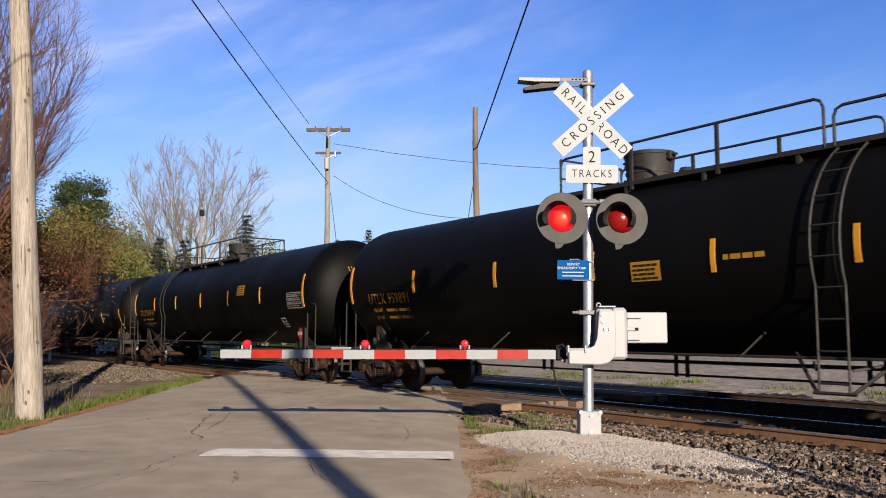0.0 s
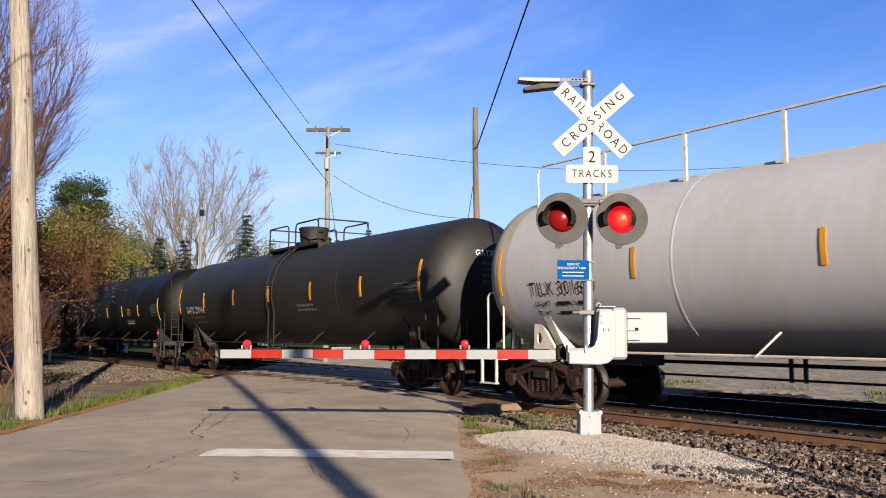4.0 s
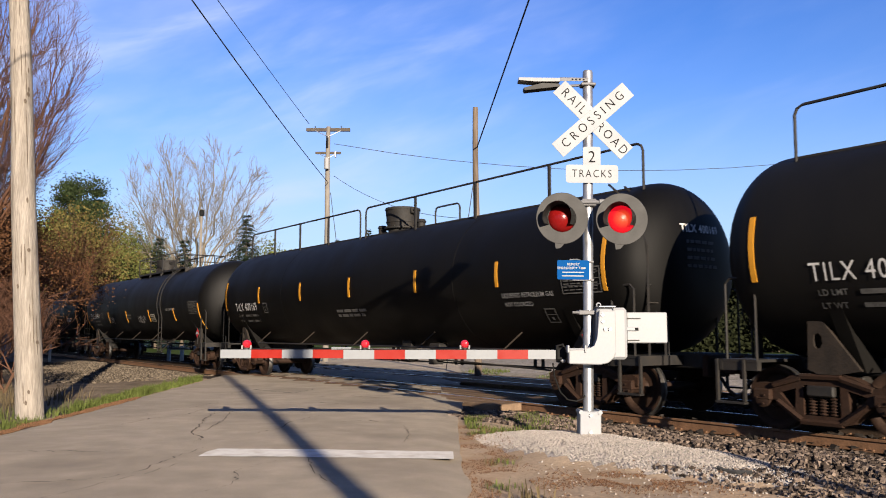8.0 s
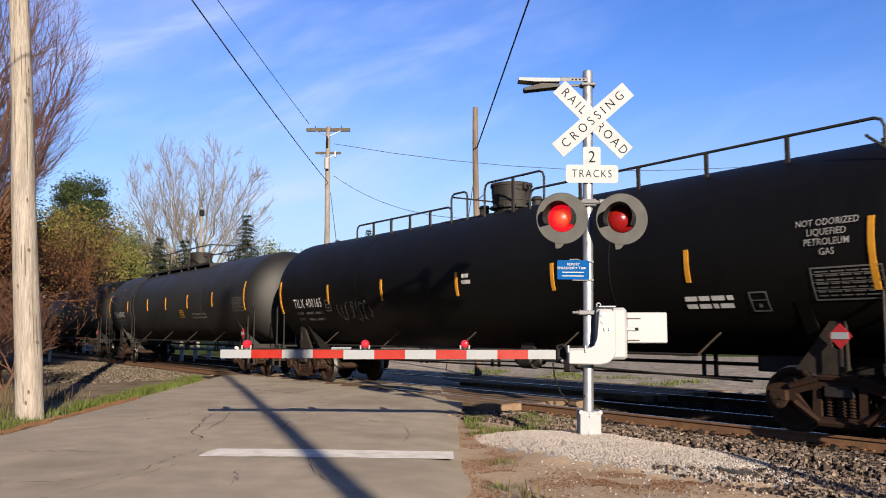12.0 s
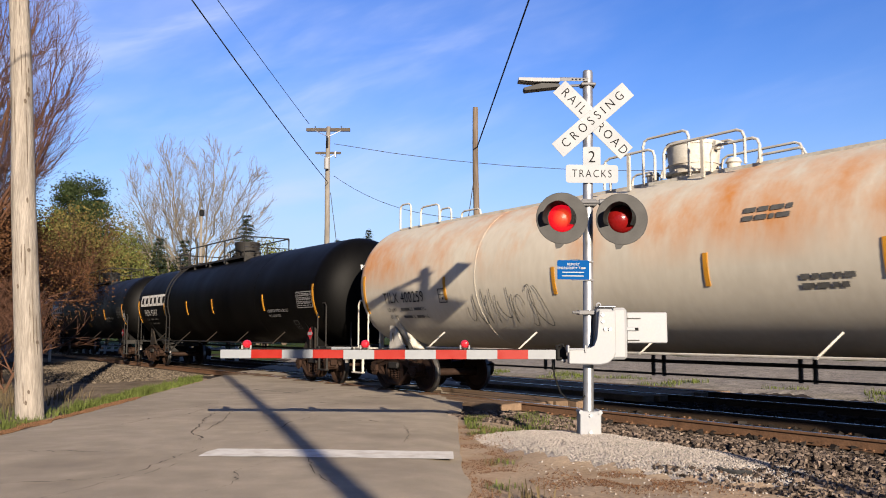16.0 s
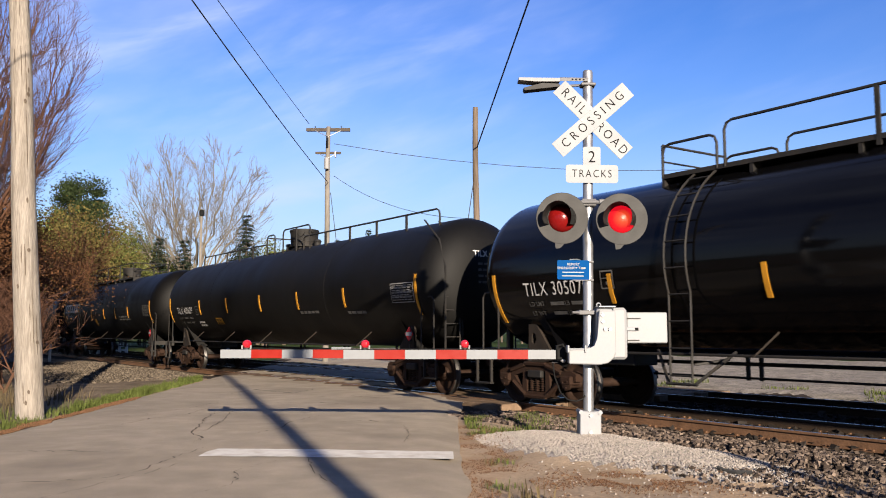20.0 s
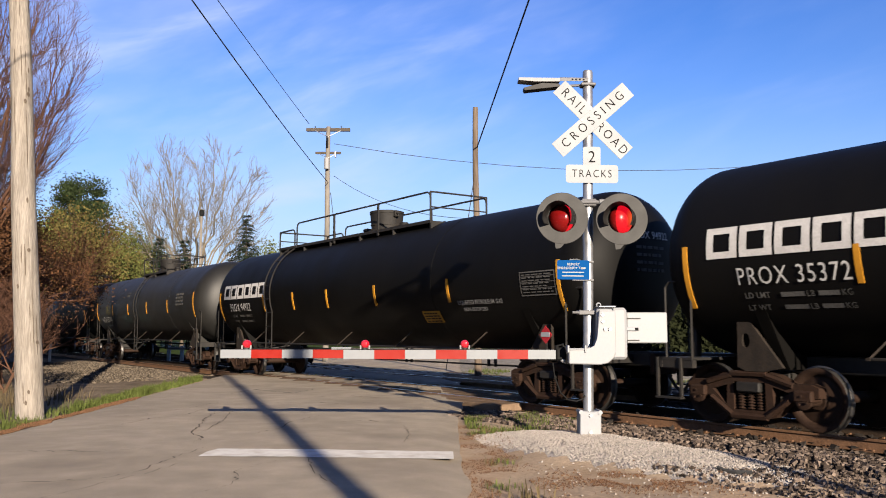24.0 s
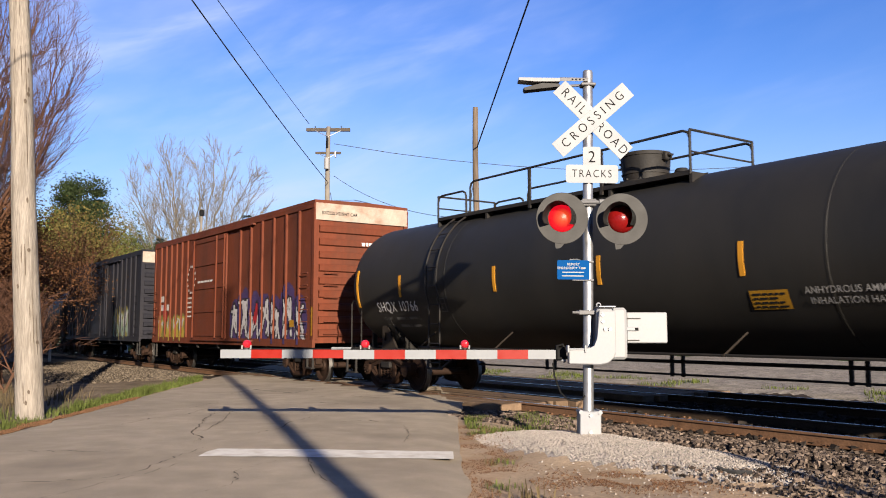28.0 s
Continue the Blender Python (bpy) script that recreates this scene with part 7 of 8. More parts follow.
# nose and tail of each car as metres behind the foot point at the start
CARS = [
    dict(n=0.55, t=20.62, end=1.5, style="side", flip=-1, mark="UTLX 959891", paint="tank_jet", ink="paint_yellow", dim="paint_yellow", plates=((1.2, 2.39, 0.62, 0.32, "paint_yellow"),), lines=((2.7, 2.55, 0.8, 1, 0),), placard=False,
         strips=(-8.62,-5.7,-2.72,0.0,2.52,4.74,8.6), label="black tank car with yellow lettering and a yellow notice"),
    dict(n=20.62, t=40.65, end=2.0, style="side", mark="UTLX 954714", paint="tank_jet", ink="paint_yellow", dim="paint_yellow", plates=((3.9, 2.76, 0.62, 0.32, "paint_yellow"),), boxes=((6.9, 1.7),), table_ink="paint_grey", tags=((-6.9, 1.72, 0.5, 0.3, "paint_dim", 2),),
         strips=(-8.57,-5.68,-2.87,0,2.75,5.48,8.57), label="black tank car with yellow lettering and a side ladder"),
    dict(n=40.65, t=60.85, style="hoops", reservoir=7.9, mark="PROX 31118", paint="tank_dark", strip_z=-0.43, limit=("LD LMT 163400 LB   74100 KG", "LT WT    99600 LB   45200 KG"), logo=1, boxes=((-5.2, 3.0), (6.6, 1.75)), words=(("BUTADIENE STABILIZED", 0.19, 6.2, 2.25),), lines=((-0.6, 1.97, 0.9, 2, 1), (5.3, 2.12, 0.6, 1, 1)), wide=False,
         strips=(-8.7,-4.9,-2.78,-0.25,2.69,5.23,8.66), label="black tank car with a bold white block mark"),
    dict(n=60.85, t=81.15, style="long", paint="tank_white", heads="tank_cream", trim="frame_white", cradle="frame_white", mark="TILX 301689", ink="paint_black", dim="paint_black", table_ink="paint_black", words=(("BUTADIENE STABILIZED", 0.2, 7.5, 2.98),), lines=((-0.2, 2.35, 0.9, 2, 0), (6.2, 1.95, 0.6, 2, 0)),
         strips=(-8.7,-5.19,-1.85,1.6,5.22,8.72), label="light grey tank car with cream heads and full-length handrails"),
    dict(n=81.15, t=100.95, style="centre", mark="GATX 209144", paint="tank_grey", lines=((2.0, 2.2, 1.2, 2, 0),), label="charcoal tank car with a plain matt side"),
    dict(n=100.95, t=121.10, inset=2.4, style="long", split=1, mark="TILX 400482", strip_z=-0.20, plates=((4.1, 2.3, 0.55, 0.3, "paint_yellow"),), words=(("IN CASE OF EMERGENCY", 0.16, 4.2, 1.9),), lines=((3.5, 1.83, 1.2, 1, 1),),
         strips=(-8.62,-5.3,-2.55,0.19,2.95,5.6,8.6), label="black tank car with handrails either side of its dome"),
    dict(n=121.10, t=141.65, style="long", mark="TILX 400547", boxes=((-5.9, 2.12), (7.2, 1.75)), words=(("IN CASE OF EMERGENCY", 0.19, 1.15, 2.68), ("LIQUEFIED", 0.16, 6.7, 2.36), ("PETROLEUM", 0.16, 6.7, 2.25), ("GAS", 0.16, 6.7, 2.14), ("NOT ODORIZED", 0.17, 6.8, 1.95)), lines=((0.4, 2.62, 1.4, 1, 1),), table_ink="paint_dim",
         strips=(-8.8,-5.87,-3.11,-0.17,2.67,5.63,8.84), label="black tank car with full-length handrails"),
    dict(n=141.65, t=162.26, style="long", mark="TILX 400169", gear=1, posts=5, paint="tank_dark", boxes=((-5.6, 2.15), (7.3, 1.72)), words=(("LIQUEFIED PETROLEUM GAS", 0.17, 6.8, 2.12), ("NOT ODORIZED", 0.16, 6.5, 1.95)), lines=((-1.0, 2.0, 1.6, 2, 0),),
         strips=(-8.85,-6.04,-3.07,-0.17,2.96,5.93,8.86), label="black tank car with full-length handrails"),
    dict(n=162.26, t=182.80, end=1.5, style="side", flip=-1, paint="tank_black", mark="TILX 302461", strip_z=-0.45, boxes=((-5.6, 2.2),), words=(("BUTADIENE STABILIZED", 0.16, 5.6, 2.3),), tags=((-3.9, 1.95, 0.9, 0.36, "tag_white", 21), (1.3, 1.95, 1.1, 0.36, "tag_white", 22)), plates=((3.0, 2.0, 0.62, 0.34, "tank_cream"),), lines=((-1.2, 2.2, 0.9, 2, 0),),
         strips=(-8.84,-4.37,-1.1,2.47,5.89,8.84), label="black tank car with white scribbles on its side"),
    dict(n=182.80, t=203.15, style="hoops", mark="PROX 31122", paint="tank_jet", strip_z=-0.40, logo=1, boxes=((-5.3, 3.0), (6.6, 1.75)), words=(("IN CASE OF EMERGENCY", 0.18, 0.4, 1.97),), lines=((6.2, 2.2, 1.2, 2, 1), (-0.5, 1.88, 1.2, 1, 1)), tags=((-3.2, 1.95, 1.7, 0.7, "tag_white", 31), (2.7, 2.3, 1.5, 0.5, "paint_dim", 32), (6.0, 2.2, 1.4, 0.6, "paint_dim", 33)), wide=False,
         strips=(-8.73,-5.07,-2.49,-0.1,2.95,5.58,8.74), label="black tank car with a bold white block mark and graffiti"),
    dict(n=203.15, t=223.93, style="long", split=1, inset=3.2, mark="TILX 400165", gear=1, table_x=-0.4, table_z=2.05, paint="tank_dark", strip_z=-0.13, boxes=((-6.0, 2.12), (7.2, 1.85)), words=(("NOT ODORIZED", 0.17, 8.35, 2.86), ("LIQUEFIED", 0.17, 8.35, 2.73), ("PETROLEUM", 0.17, 8.35, 2.6), ("GAS", 0.17, 8.35, 2.47)), lines=((0.2, 2.62, 0.3, 2, 1), (5.9, 1.96, 1.0, 2, 1)), tags=((-4.6, 1.95, 1.7, 0.6, "paint_dim", 41),),
         strips=(-8.95,-5.91,-3.11,0,3.0,6.05,8.95), label="black tank car with a boxed dome rail"),
    dict(n=223.93, t=244.10, style="side", paint="tank_grey", mark="TILX 303412", plates=((2.2, 2.1, 0.5, 0.3, "paint_yellow"),), lines=((3.4, 2.1, 1.5, 2, 0),), strips=(-8.64,-5.4,-2.25,0.3,2.97,5.66,8.64), label="dark grey tank car with a dull weathered side"),
    dict(n=244.10, t=264.24, style="long", mark="TILX 302220", tags=((-1.25, 1.82, 0.9, 0.34, "tag_purple", 51),), plates=((5.0, 2.9, 0.6, 0.36, "paint_yellow"),), words=(("LIQUEFIED PETROLEUM GAS", 0.17, 5.4, 2.35),), boxes=((7.2, 1.8),), table_ink="paint_grey",
         strips=(-8.6,-5.4,-2.49,0.4,3.2,5.9,8.63), label="black tank car with full-length handrails and a purple tag"),
    dict(n=264.24, t=285.03, style="hoops", dome_rails=((-1.4, -0.2), (0.0, 1.6)), paint="tank_rusty", trim="frame_white", cradle="frame_white", mark="TILX 400259", strip_z=-0.20, ink="paint_black", dim="paint_dim", table_ink="paint_dim", boxes=((-5.6, 2.2),), lines=((2.0, 3.2, 0.9, 2, 0), (2.9, 2.2, 0.8, 2, 0), (5.0, 2.3, 1.2, 2, 0), (5.0, 3.0, 0.8, 3, 0)), tags=((-3.6, 1.9, 2.4, 0.9, "paint_dim", 61),), placard_paint="sign_white",
         strips=(-8.95,-5.48,-2.0,1.38,4.11,6.48,8.95), label="cream tank car streaked with rust along its upper side"),
    dict(n=285.03, t=305.12, end=1.8, style="side", mark="PROX 92457", paint="tank_jet", strip_z=-0.24, logo=1, words=(("LIQUEFIED PETROLEUM GAS", 0.17, 6.1, 2.05), ("NOT ODORIZED", 0.16, 5.8, 1.9)), boxes=((7.05, 1.62),), table_ink="paint_grey",
         strips=(-8.6,-4.95,-2.15,0.6,5.1,8.6), label="black tank car with a white block mark and a side ladder"),
    dict(n=305.12, t=325.07, style="side", mark="PROX 35494", paint="tank_dark", strip_z=-0.28, logo=1, words=(("LIQUEFIED PETROLEUM GAS", 0.17, 6.1, 2.06), ("NOT ODORIZED", 0.15, 5.8, 1.92)), tags=((-3.9, 1.9, 1.7, 0.7, "paint_dim", 71), (1.9, 2.0, 2.2, 0.8, "paint_dim", 72), (8.78, 2.1, 0.4, 0.7, "tag_white", 73), (-6.4, 1.9, 1.1, 0.6, "paint_dim", 74)), plates=((1.4, 1.77, 0.5, 0.26, "paint_yellow"),), table_ink="paint_dim",
         strips=(-8.53,-5.0,-2.66,-0.33,2.31,5.12,8.53), label="black tank car with a white block mark and scribbles"),
    dict(n=325.07, t=345.90, style="side", paint="tank_gloss", mark="TILX 305078", strip_z=-0.40, boxes=((-5.9, 2.3),), plates=((4.9, 1.72, 0.8, 0.24, "paint_yellow"),), lines=((6.9, 2.2, 0.45, 3, 1), (6.2, 1.92, 0.7, 2, 1)), table_ink="paint_grey", wide=False,
         strips=(-8.97,-5.85,-2.86,0.12,3.62,6.39,8.97), label="glossy black tank car reflecting the sky"),
    dict(n=345.90, t=366.75, style="long", split=1, inset=1.6, mark="TILX 400609", strip_z=-0.25, boxes=((-5.9, 2.2),), plates=((-3.9, 1.79, 0.6, 0.26, "paint_yellow"),), lines=((-6.0, 1.8, 0.6, 2, 1), (2.8, 2.0, 1.2, 1, 0), (5.6, 1.95, 1.1, 1, 0)), table_ink="paint_grey",
         strips=(-8.97,-5.56,-2.86,0,2.73,5.54,8.99), label="black tank car with a pale data panel"),
    dict(n=366.75, t=386.95, style="side", mark="PROX 96018", paint="tank_dark", strip_z=-0.25, logo=1, plates=((-1.2, 1.9, 0.4, 0.34, "paint_yellow"),), lines=((3.6, 2.15, 1.8, 2, 0),), strips=(-8.66,-4.62,-1.94,0.68,2.87,5.15,8.66), label="black tank car with a white block mark and a side ladder"),
    dict(n=386.95, t=407.13, end=2.3, style="side", mark="PROX 35372", paint="tank_dark", strip_z=-0.26, logo=1, boxes=((-5.3, 2.15),), lines=((3.6, 2.15, 1.6, 2, 0),), strips=(-8.65,-5.93,-2.8,0,2.8,5.5,8.65), label="black tank car with a white block mark and a side ladder"),
    dict(n=407.13, t=427.11, style="side", mark="PROX 94922", paint="tank_dark", strip_z=-0.25, logo=1, words=(("LIQUEFIED PETROLEUM GAS", 0.17, 6.1, 2.03), ("NON ODORIZED", 0.15, 5.9, 1.89)), plates=((4.2, 1.75, 0.7, 0.3, "paint_yellow"),), table_ink="paint_dim",
         strips=(-8.55,-4.87,-2.74,-0.61,1.94,5.05,8.55), label="black tank car with a white block mark and a side ladder"),
    dict(n=427.11, t=444.83, plat=(-1.2, 2.2), dome=-0.4, style="centre", paint="tank_grey", mark="NATX 252191", strip_z=-0.12, mark_z=2.0, tags=((-5.0, 2.45, 1.1, 0.5, "tag_olive", 81), (-6.9, 2.05, 0.5, 0.3, "paint_dim", 83), (-1.9, 1.98, 1.4, 0.5, "tag_teal", 82), (0.9, 2.02, 1.6, 0.55, "tag_teal", 84)), lines=((5.4, 2.9, 0.9, 4, 0), (-2.0, 3.2, 0.5, 2, 0)), placard=False, table=False,
         strips=(-7.43,-4.4,-1.63,1.34,4.26,7.42), label="charcoal tank car with a middle ladder and scribbles"),
    dict(n=444.83, t=462.91, plat=(-0.8, 2.9), style="centre", paint="tank_black", mark="ADMX 28473", strip_z=-0.37, mark_z=2.05, boxes=((-4.9, 1.95),), lines=((0.8, 1.75, 0.8, 2, 0),), placard=False, manway=False, dome=0.3,
         strips=(-7.6,-4.77,-1.75,1.4,4.38,7.6), label="charcoal tank car with a middle ladder"),
    dict(n=462.91, t=482.20, start=-5.6, end=1.7, style="side", paint="tank_grey", mark="SHQX 10766", strip_z=-0.08, mark_z=2.0, boxes=((-4.6, 2.0),), plates=((3.45, 1.87, 0.62, 0.3, "paint_yellow"),), words=(("ANHYDROUS AMMONIA", 0.19, 4.75, 1.98), ("INHALATION HAZARD", 0.19, 4.75, 1.84)), table_ink="paint_dim", placard_paint="sign_white",
         strips=(-8.2,-6.2,-2.65,0.25,3.1,6.2,8.2), label="charcoal anhydrous ammonia tank car with a side ladder"),
    dict(n=482.20, t=499.30, box=1, body=15.05, top=5.16, paint="box_brown", label="rust-red ribbed boxcar with graffiti along its lower side"),
    dict(n=499.30, t=516.30, box=1, body=15.05, top=5.1, paint="box_slate", door=(-1.6, 1.6), label="slate-blue ribbed boxcar with pale green graffiti"),
    dict(n=516.30, t=536.30, style="centre", paint="tank_grey", mark="UTLX 203114", placard=False, label="charcoal tank car with a plain matt side"),
]
TRAIN = []
for i, spec in enumerate(CARS):
    spec["L"] = spec["t"] - spec["n"]
    spec["seed"] = 100 + 13 * i
    car, wheels = box_car(spec) if spec.get("box") else tank_car(spec)
    TRAIN.append((car, wheels, (spec["n"] + spec["t"]) / 2))


# ---- poles and wires ----
def wire(a, b, drop, r, label):
    bm = fresh()
    tube(bm, sag(a, b, drop), r, 5)
    ob = part("overhead_wire", bm, M["wire"])
    return tagged(ob, label, "wire")


def pole(label, at, height, r0, r1, material="old_pole", lean=(0, 0)):
    t = thing("utility_pole", label, "utility pole", pose(*at))
    bm = fresh()
    pts = [(lean[0] * k / 8 + 0.012 * math.sin(k * 1.7), lean[1] * k / 8, -0.3 + (height + 0.3) * k / 8) for k in range(9)]
    tube(bm, pts, r0, 18, r1)
    part("shaft", bm, M[material], t, smooth=True)
    return t


big = pole("pale weathered wooden pole standing in roadside grass", (-6.97, 14.6, -0.05), 10.5, 0.232, 0.135, "pole_wood", (-0.78, 0.0))
rnd_pole = random.Random(5)
vs, fs = [], []
for k in range(46):
    # checks and knots in the weathered shaft
    z, a = rnd_pole.uniform(0.2, 7.5), rnd_pole.uniform(-math.pi, 0)
    f = z / 10.5
    r = 0.232 + (0.135 - 0.232) * f + 0.004
    knot = rnd_pole.random() < 0.4
    h, w = (rnd_pole.uniform(0.02, 0.05), rnd_pole.uniform(0.016, 0.03)) if knot else (rnd_pole.uniform(0.12, 0.6), rnd_pole.uniform(0.004, 0.009))
    b = len(vs)
    for i in range(10):
        t = 2 * math.pi * i / 10
        aa, zz = a + w * math.cos(t) / r, z + h * math.sin(t)
        vs.append((-0.78 * zz / 10.5 + r * math.cos(aa), r * math.sin(aa), zz))
    fs.append(tuple(range(b, b + 10)))
tagged(part("wood_check", mesh_from("wood_check", vs, fs), M["bark"], big), kind="stuff")
crossed = pole("grey wooden pole with two crossarms", at_px(576.2, 40), 11.35, 0.15, 0.10, "grey_pole")
bm = fresh()
box(bm, -1.05, -0.06, 11.12, 1.05, 0.06, 11.28, 0.015)
part("crossarm", bm, M["arm_wood"], crossed)
bm = fresh()
box(bm, -0.6, -0.05, 10.02, 0.62, 0.05, 10.13, 0.012)
part("crossarm", bm, M["arm_wood"], crossed)
for x in (-0.62, 0.62):
    bm = fresh()
    lathe(bm, [(11.28, 0.02), (11.33, 0.03), (11.37, 0.03), (11.4, 0.0)], 10, "z", (x, 0, 0))
    part("insulator", bm, M["glass_dark"], crossed)
for s in (-1, 1):
    bm = fresh()
    tube(bm, [(s * 0.6, -0.07, 11.14), (0, -0.11, 10.85)], 0.018, 5)
    part("brace", bm, M["galvanised"], crossed)
    bm = fresh()
    tube(bm, [(s * 0.4, -0.07, 10.02), (0, -0.13, 9.8)], 0.014, 5)
    part("brace", bm, M["galvanised"], crossed)
bm = fresh()
lathe(bm, [(9.25, 0.0), (9.25, 0.12), (9.75, 0.12), (9.8, 0.08), (9.8, 0.0)], 14, "z", (-0.02, -0.26, 0))
part("transformer", bm, M["aluminium"], crossed)
bm = fresh()
box(bm, 0.32, -0.06, 9.85, 0.4, 0.06, 10.15, 0.01)
part("fuse_cutout", bm, M["galvanised"], crossed)
bm = fresh()
tube(bm, [(-0.02, -0.12, 10.8), (-0.02, -0.12, 10.3)], 0.05, 8)
part("lightning_arrester", bm, M["black"], crossed)
near_pole = pole("weathered brown wooden pole beyond the tracks", at_px(846, 28.3), 9.16, 0.125, 0.09, "old_pole", (-0.07, 0.0))
post = pole("thin pale pole in front of the leafless tree", at_px(351, 70), 11.6, 0.14, 0.10, "grey_pole")
bm = fresh()
box(bm, -0.12, -0.25, 11.0, 0.22, 0.1, 11.5, 0.04)
part("lamp_head", bm, M["black"], post)
behind = pole("tall wooden pole behind the camera", (4.35, -9.0, 0), 13.3, 0.17, 0.10)
short = pole("short wooden pole behind the camera", (9.2, -9.6, 0), 6.1, 0.13, 0.11)
rear = pole("tall wooden pole far behind the camera", (-5.6, -26.0, 0), 11.2, 0.16, 0.11)

wire((1.15, 28.2, 7.6), (4.35, -9.0, 13.0), 0.03, 0.022, "thick black cable from pole to pole")
wire((-5.45, 39.9, 8.45), (-4.55, -26.0, 9.6), 0.75, 0.016, "black cable along the road")
wire((-6.4, 39.9, 11.3), (-7.15, -26.0, 11.2), 0.3, 0.013, "thin overhead wire along the road")
wire((-5.2, 40, 10.35), (34, 44, 13.4), 2.3, 0.014, "thin sagging wire over the yard")
wire((-5.2, 40, 8.8), (1.1, 28.4, 5.2), 0.5, 0.010, "thin service wire between two poles")
wire((-5.35, 40, 8.0), (-4.3, 39.0, 1.0), 0.05, 0.016, "guy wire of a pole")
wire((1.05, 28.3, 6.6), (0.1, 27.6, 0.2), 0.03, 0.014, "guy wire of a pole")

# ---- the crossing signal ----
SX, SY = 1.90, 11.3
signal = thing("crossing_signal", "white crossing signal mast with crossbuck, red lamps and lowered gate", "crossing signal", pose(SX, SY, 0.03, 0, 0.80, 0))


def spart(name, bm, material, label="", m=None, smooth=False, parent=None):
    return part(name, bm, M[material], parent or signal, label, m, smooth)


bm = fresh()
lathe(bm, [(0.0, 0.068), (4.90, 0.068), (4.92, 0.06), (4.93, 0.0)], 24, "z")
spart("mast", bm, "galvanised", smooth=True)
bm = fresh()
slab(bm, [(-0.135, 0.06), (-0.11, 0.02), (-0.07, 0.01), (-0.05, -0.07), (0.05, -0.08), (0.075, 0.0), (0.12, 0.02), (0.14, 0.06), (0.14, 0.33), (0.10, 0.37), (0.05, 0.36), (-0.04, 0.36), (-0.09, 0.37), (-0.135, 0.33)], 0.27)
bmesh.ops.translate(bm, verts=list(bm.verts), vec=(0, -0.16, 0))
bmesh.ops.bevel(bm, geom=list(bm.edges), offset=0.012, segments=1, affect="EDGES")
bmesh.ops.recalc_face_normals(bm, faces=bm.faces)
for sx in (-0.12, 0.125):
    lathe(bm, [(-0.17, 0.0), (-0.17, 0.03), (0.1, 0.03), (0.1, 0.0)], 10, "y", (sx, 0, 0.35))
spart("junction_box_base", bm, "white")
for x, z in ((0.0, 0.31), (0.0, 0.10)):
    bm = fresh()
    lathe(bm, [(-0.185, 0.0), (-0.185, 0.02), (-0.15, 0.024)], 8, "y", (x, 0, z))
    spart("bolt", bm, "galvanised")
# crossbuck: two boards across one another
for k, (turn, words) in enumerate(((42.0, "CROSSING"), (-45.0, None))):
    bm = fresh()
    box(bm, -0.64, -0.004, -0.12, 0.64, 0.004, 0.12, 0.003)
    m = pose(0.052, -0.092 - 0.014 * (1 - k), 4.22, 0, -turn, 0)
    board = spart("crossbuck_board", bm, "sign_white", "white board with black capitals", m)
    for body, x in ((("CROSSING", 0.0),) if k == 0 else (("RAIL", -0.36), ("ROAD", 0.36))):
        pts, faces = letters(body, 0.175, "CENTER", 0.88, 1.62 if k == 0 else 1.42, -0.0012)
        vs = [(x + a, -0.008, b) for a, b in pts]
        part("lettering", mesh_from("lettering", vs, faces), M["black"], board)
    for x in (-0.12, 0.12):
        bm = fresh()
        lathe(bm, [(-0.014, 0.0), (-0.014, 0.012), (0.0, 0.014)], 8, "y", (x, 0, 0.09))
        part("bolt", bm, M["galvanised"], board)


def round_panel(w, h, c, d=0.006):
    bm = fresh()
    out = []
    for sx, sz, a0 in ((1, 1, 0), (-1, 1, 90), (-1, -1, 180), (1, -1, 270)):
        for k in range(5):
            a = radians(a0 + 90 * k / 4)
            out.append((sx * (w / 2 - c) + c * math.cos(a), sz * (h / 2 - c) + c * math.sin(a)))
    slab(bm, out, d)
    bmesh.ops.recalc_face_normals(bm, faces=bm.faces)
    return bm


two = spart("tracks_panel", round_panel(0.235, 0.27, 0.03), "sign_white", "white panel with a black numeral", pose(0.039, -0.085, 3.72))
pts, faces = letters("2", 0.225, "CENTER", 0.92, 1, -0.001)
part("lettering", mesh_from("lettering", [(a, -0.004, b - 0.01) for a, b in pts], faces), M["black"], two)
trk = spart("tracks_panel", round_panel(0.70, 0.245, 0.04), "sign_white", "white panel reading TRACKS", pose(0.040, -0.092, 3.485))
pts, faces = letters("TRACKS", 0.15, "CENTER", 0.8, 1.3, -0.0012)
part("lettering", mesh_from("lettering", [(a, -0.004, b) for a, b in pts], faces), M["black"], trk)
# two flood lamps at the top, on a punched angle bracket
bm = fresh()
box(bm, -0.385, -0.08, 4.755, 0.0, -0.072, 4.80)
box(bm, -0.385, -0.08, 4.796, 0.0, -0.03, 4.804)
box(bm, -0.1, -0.09, 4.70, 0.1, 0.09, 4.74, 0.01)
spart("lamp_bracket", bm, "steel_dull")
for k in range(4):
    bm = fresh()
    box(bm, -0.23 + 0.05 * k, -0.083, 4.767, -0.205 + 0.05 * k, -0.079, 4.787)
    spart("bracket_slot", bm, "black")
bm = fresh()
tube(bm, [(-0.1, 0, 4.72), (-0.4, 0, 4.70)], 0.018, 6)
spart("lamp_arm", bm, "steel_dull")
bm = fresh()
slab(bm, [(-0.945, 4.79), (-0.945, 4.755), (-0.72, 4.738), (-0.39, 4.742), (-0.39, 4.79)], 0.2)
bmesh.ops.recalc_face_normals(bm, faces=bm.faces)
spart("flood_lamp_hood", bm, "aluminium", m=pose(0, -0.1, 0))
bm = fresh()
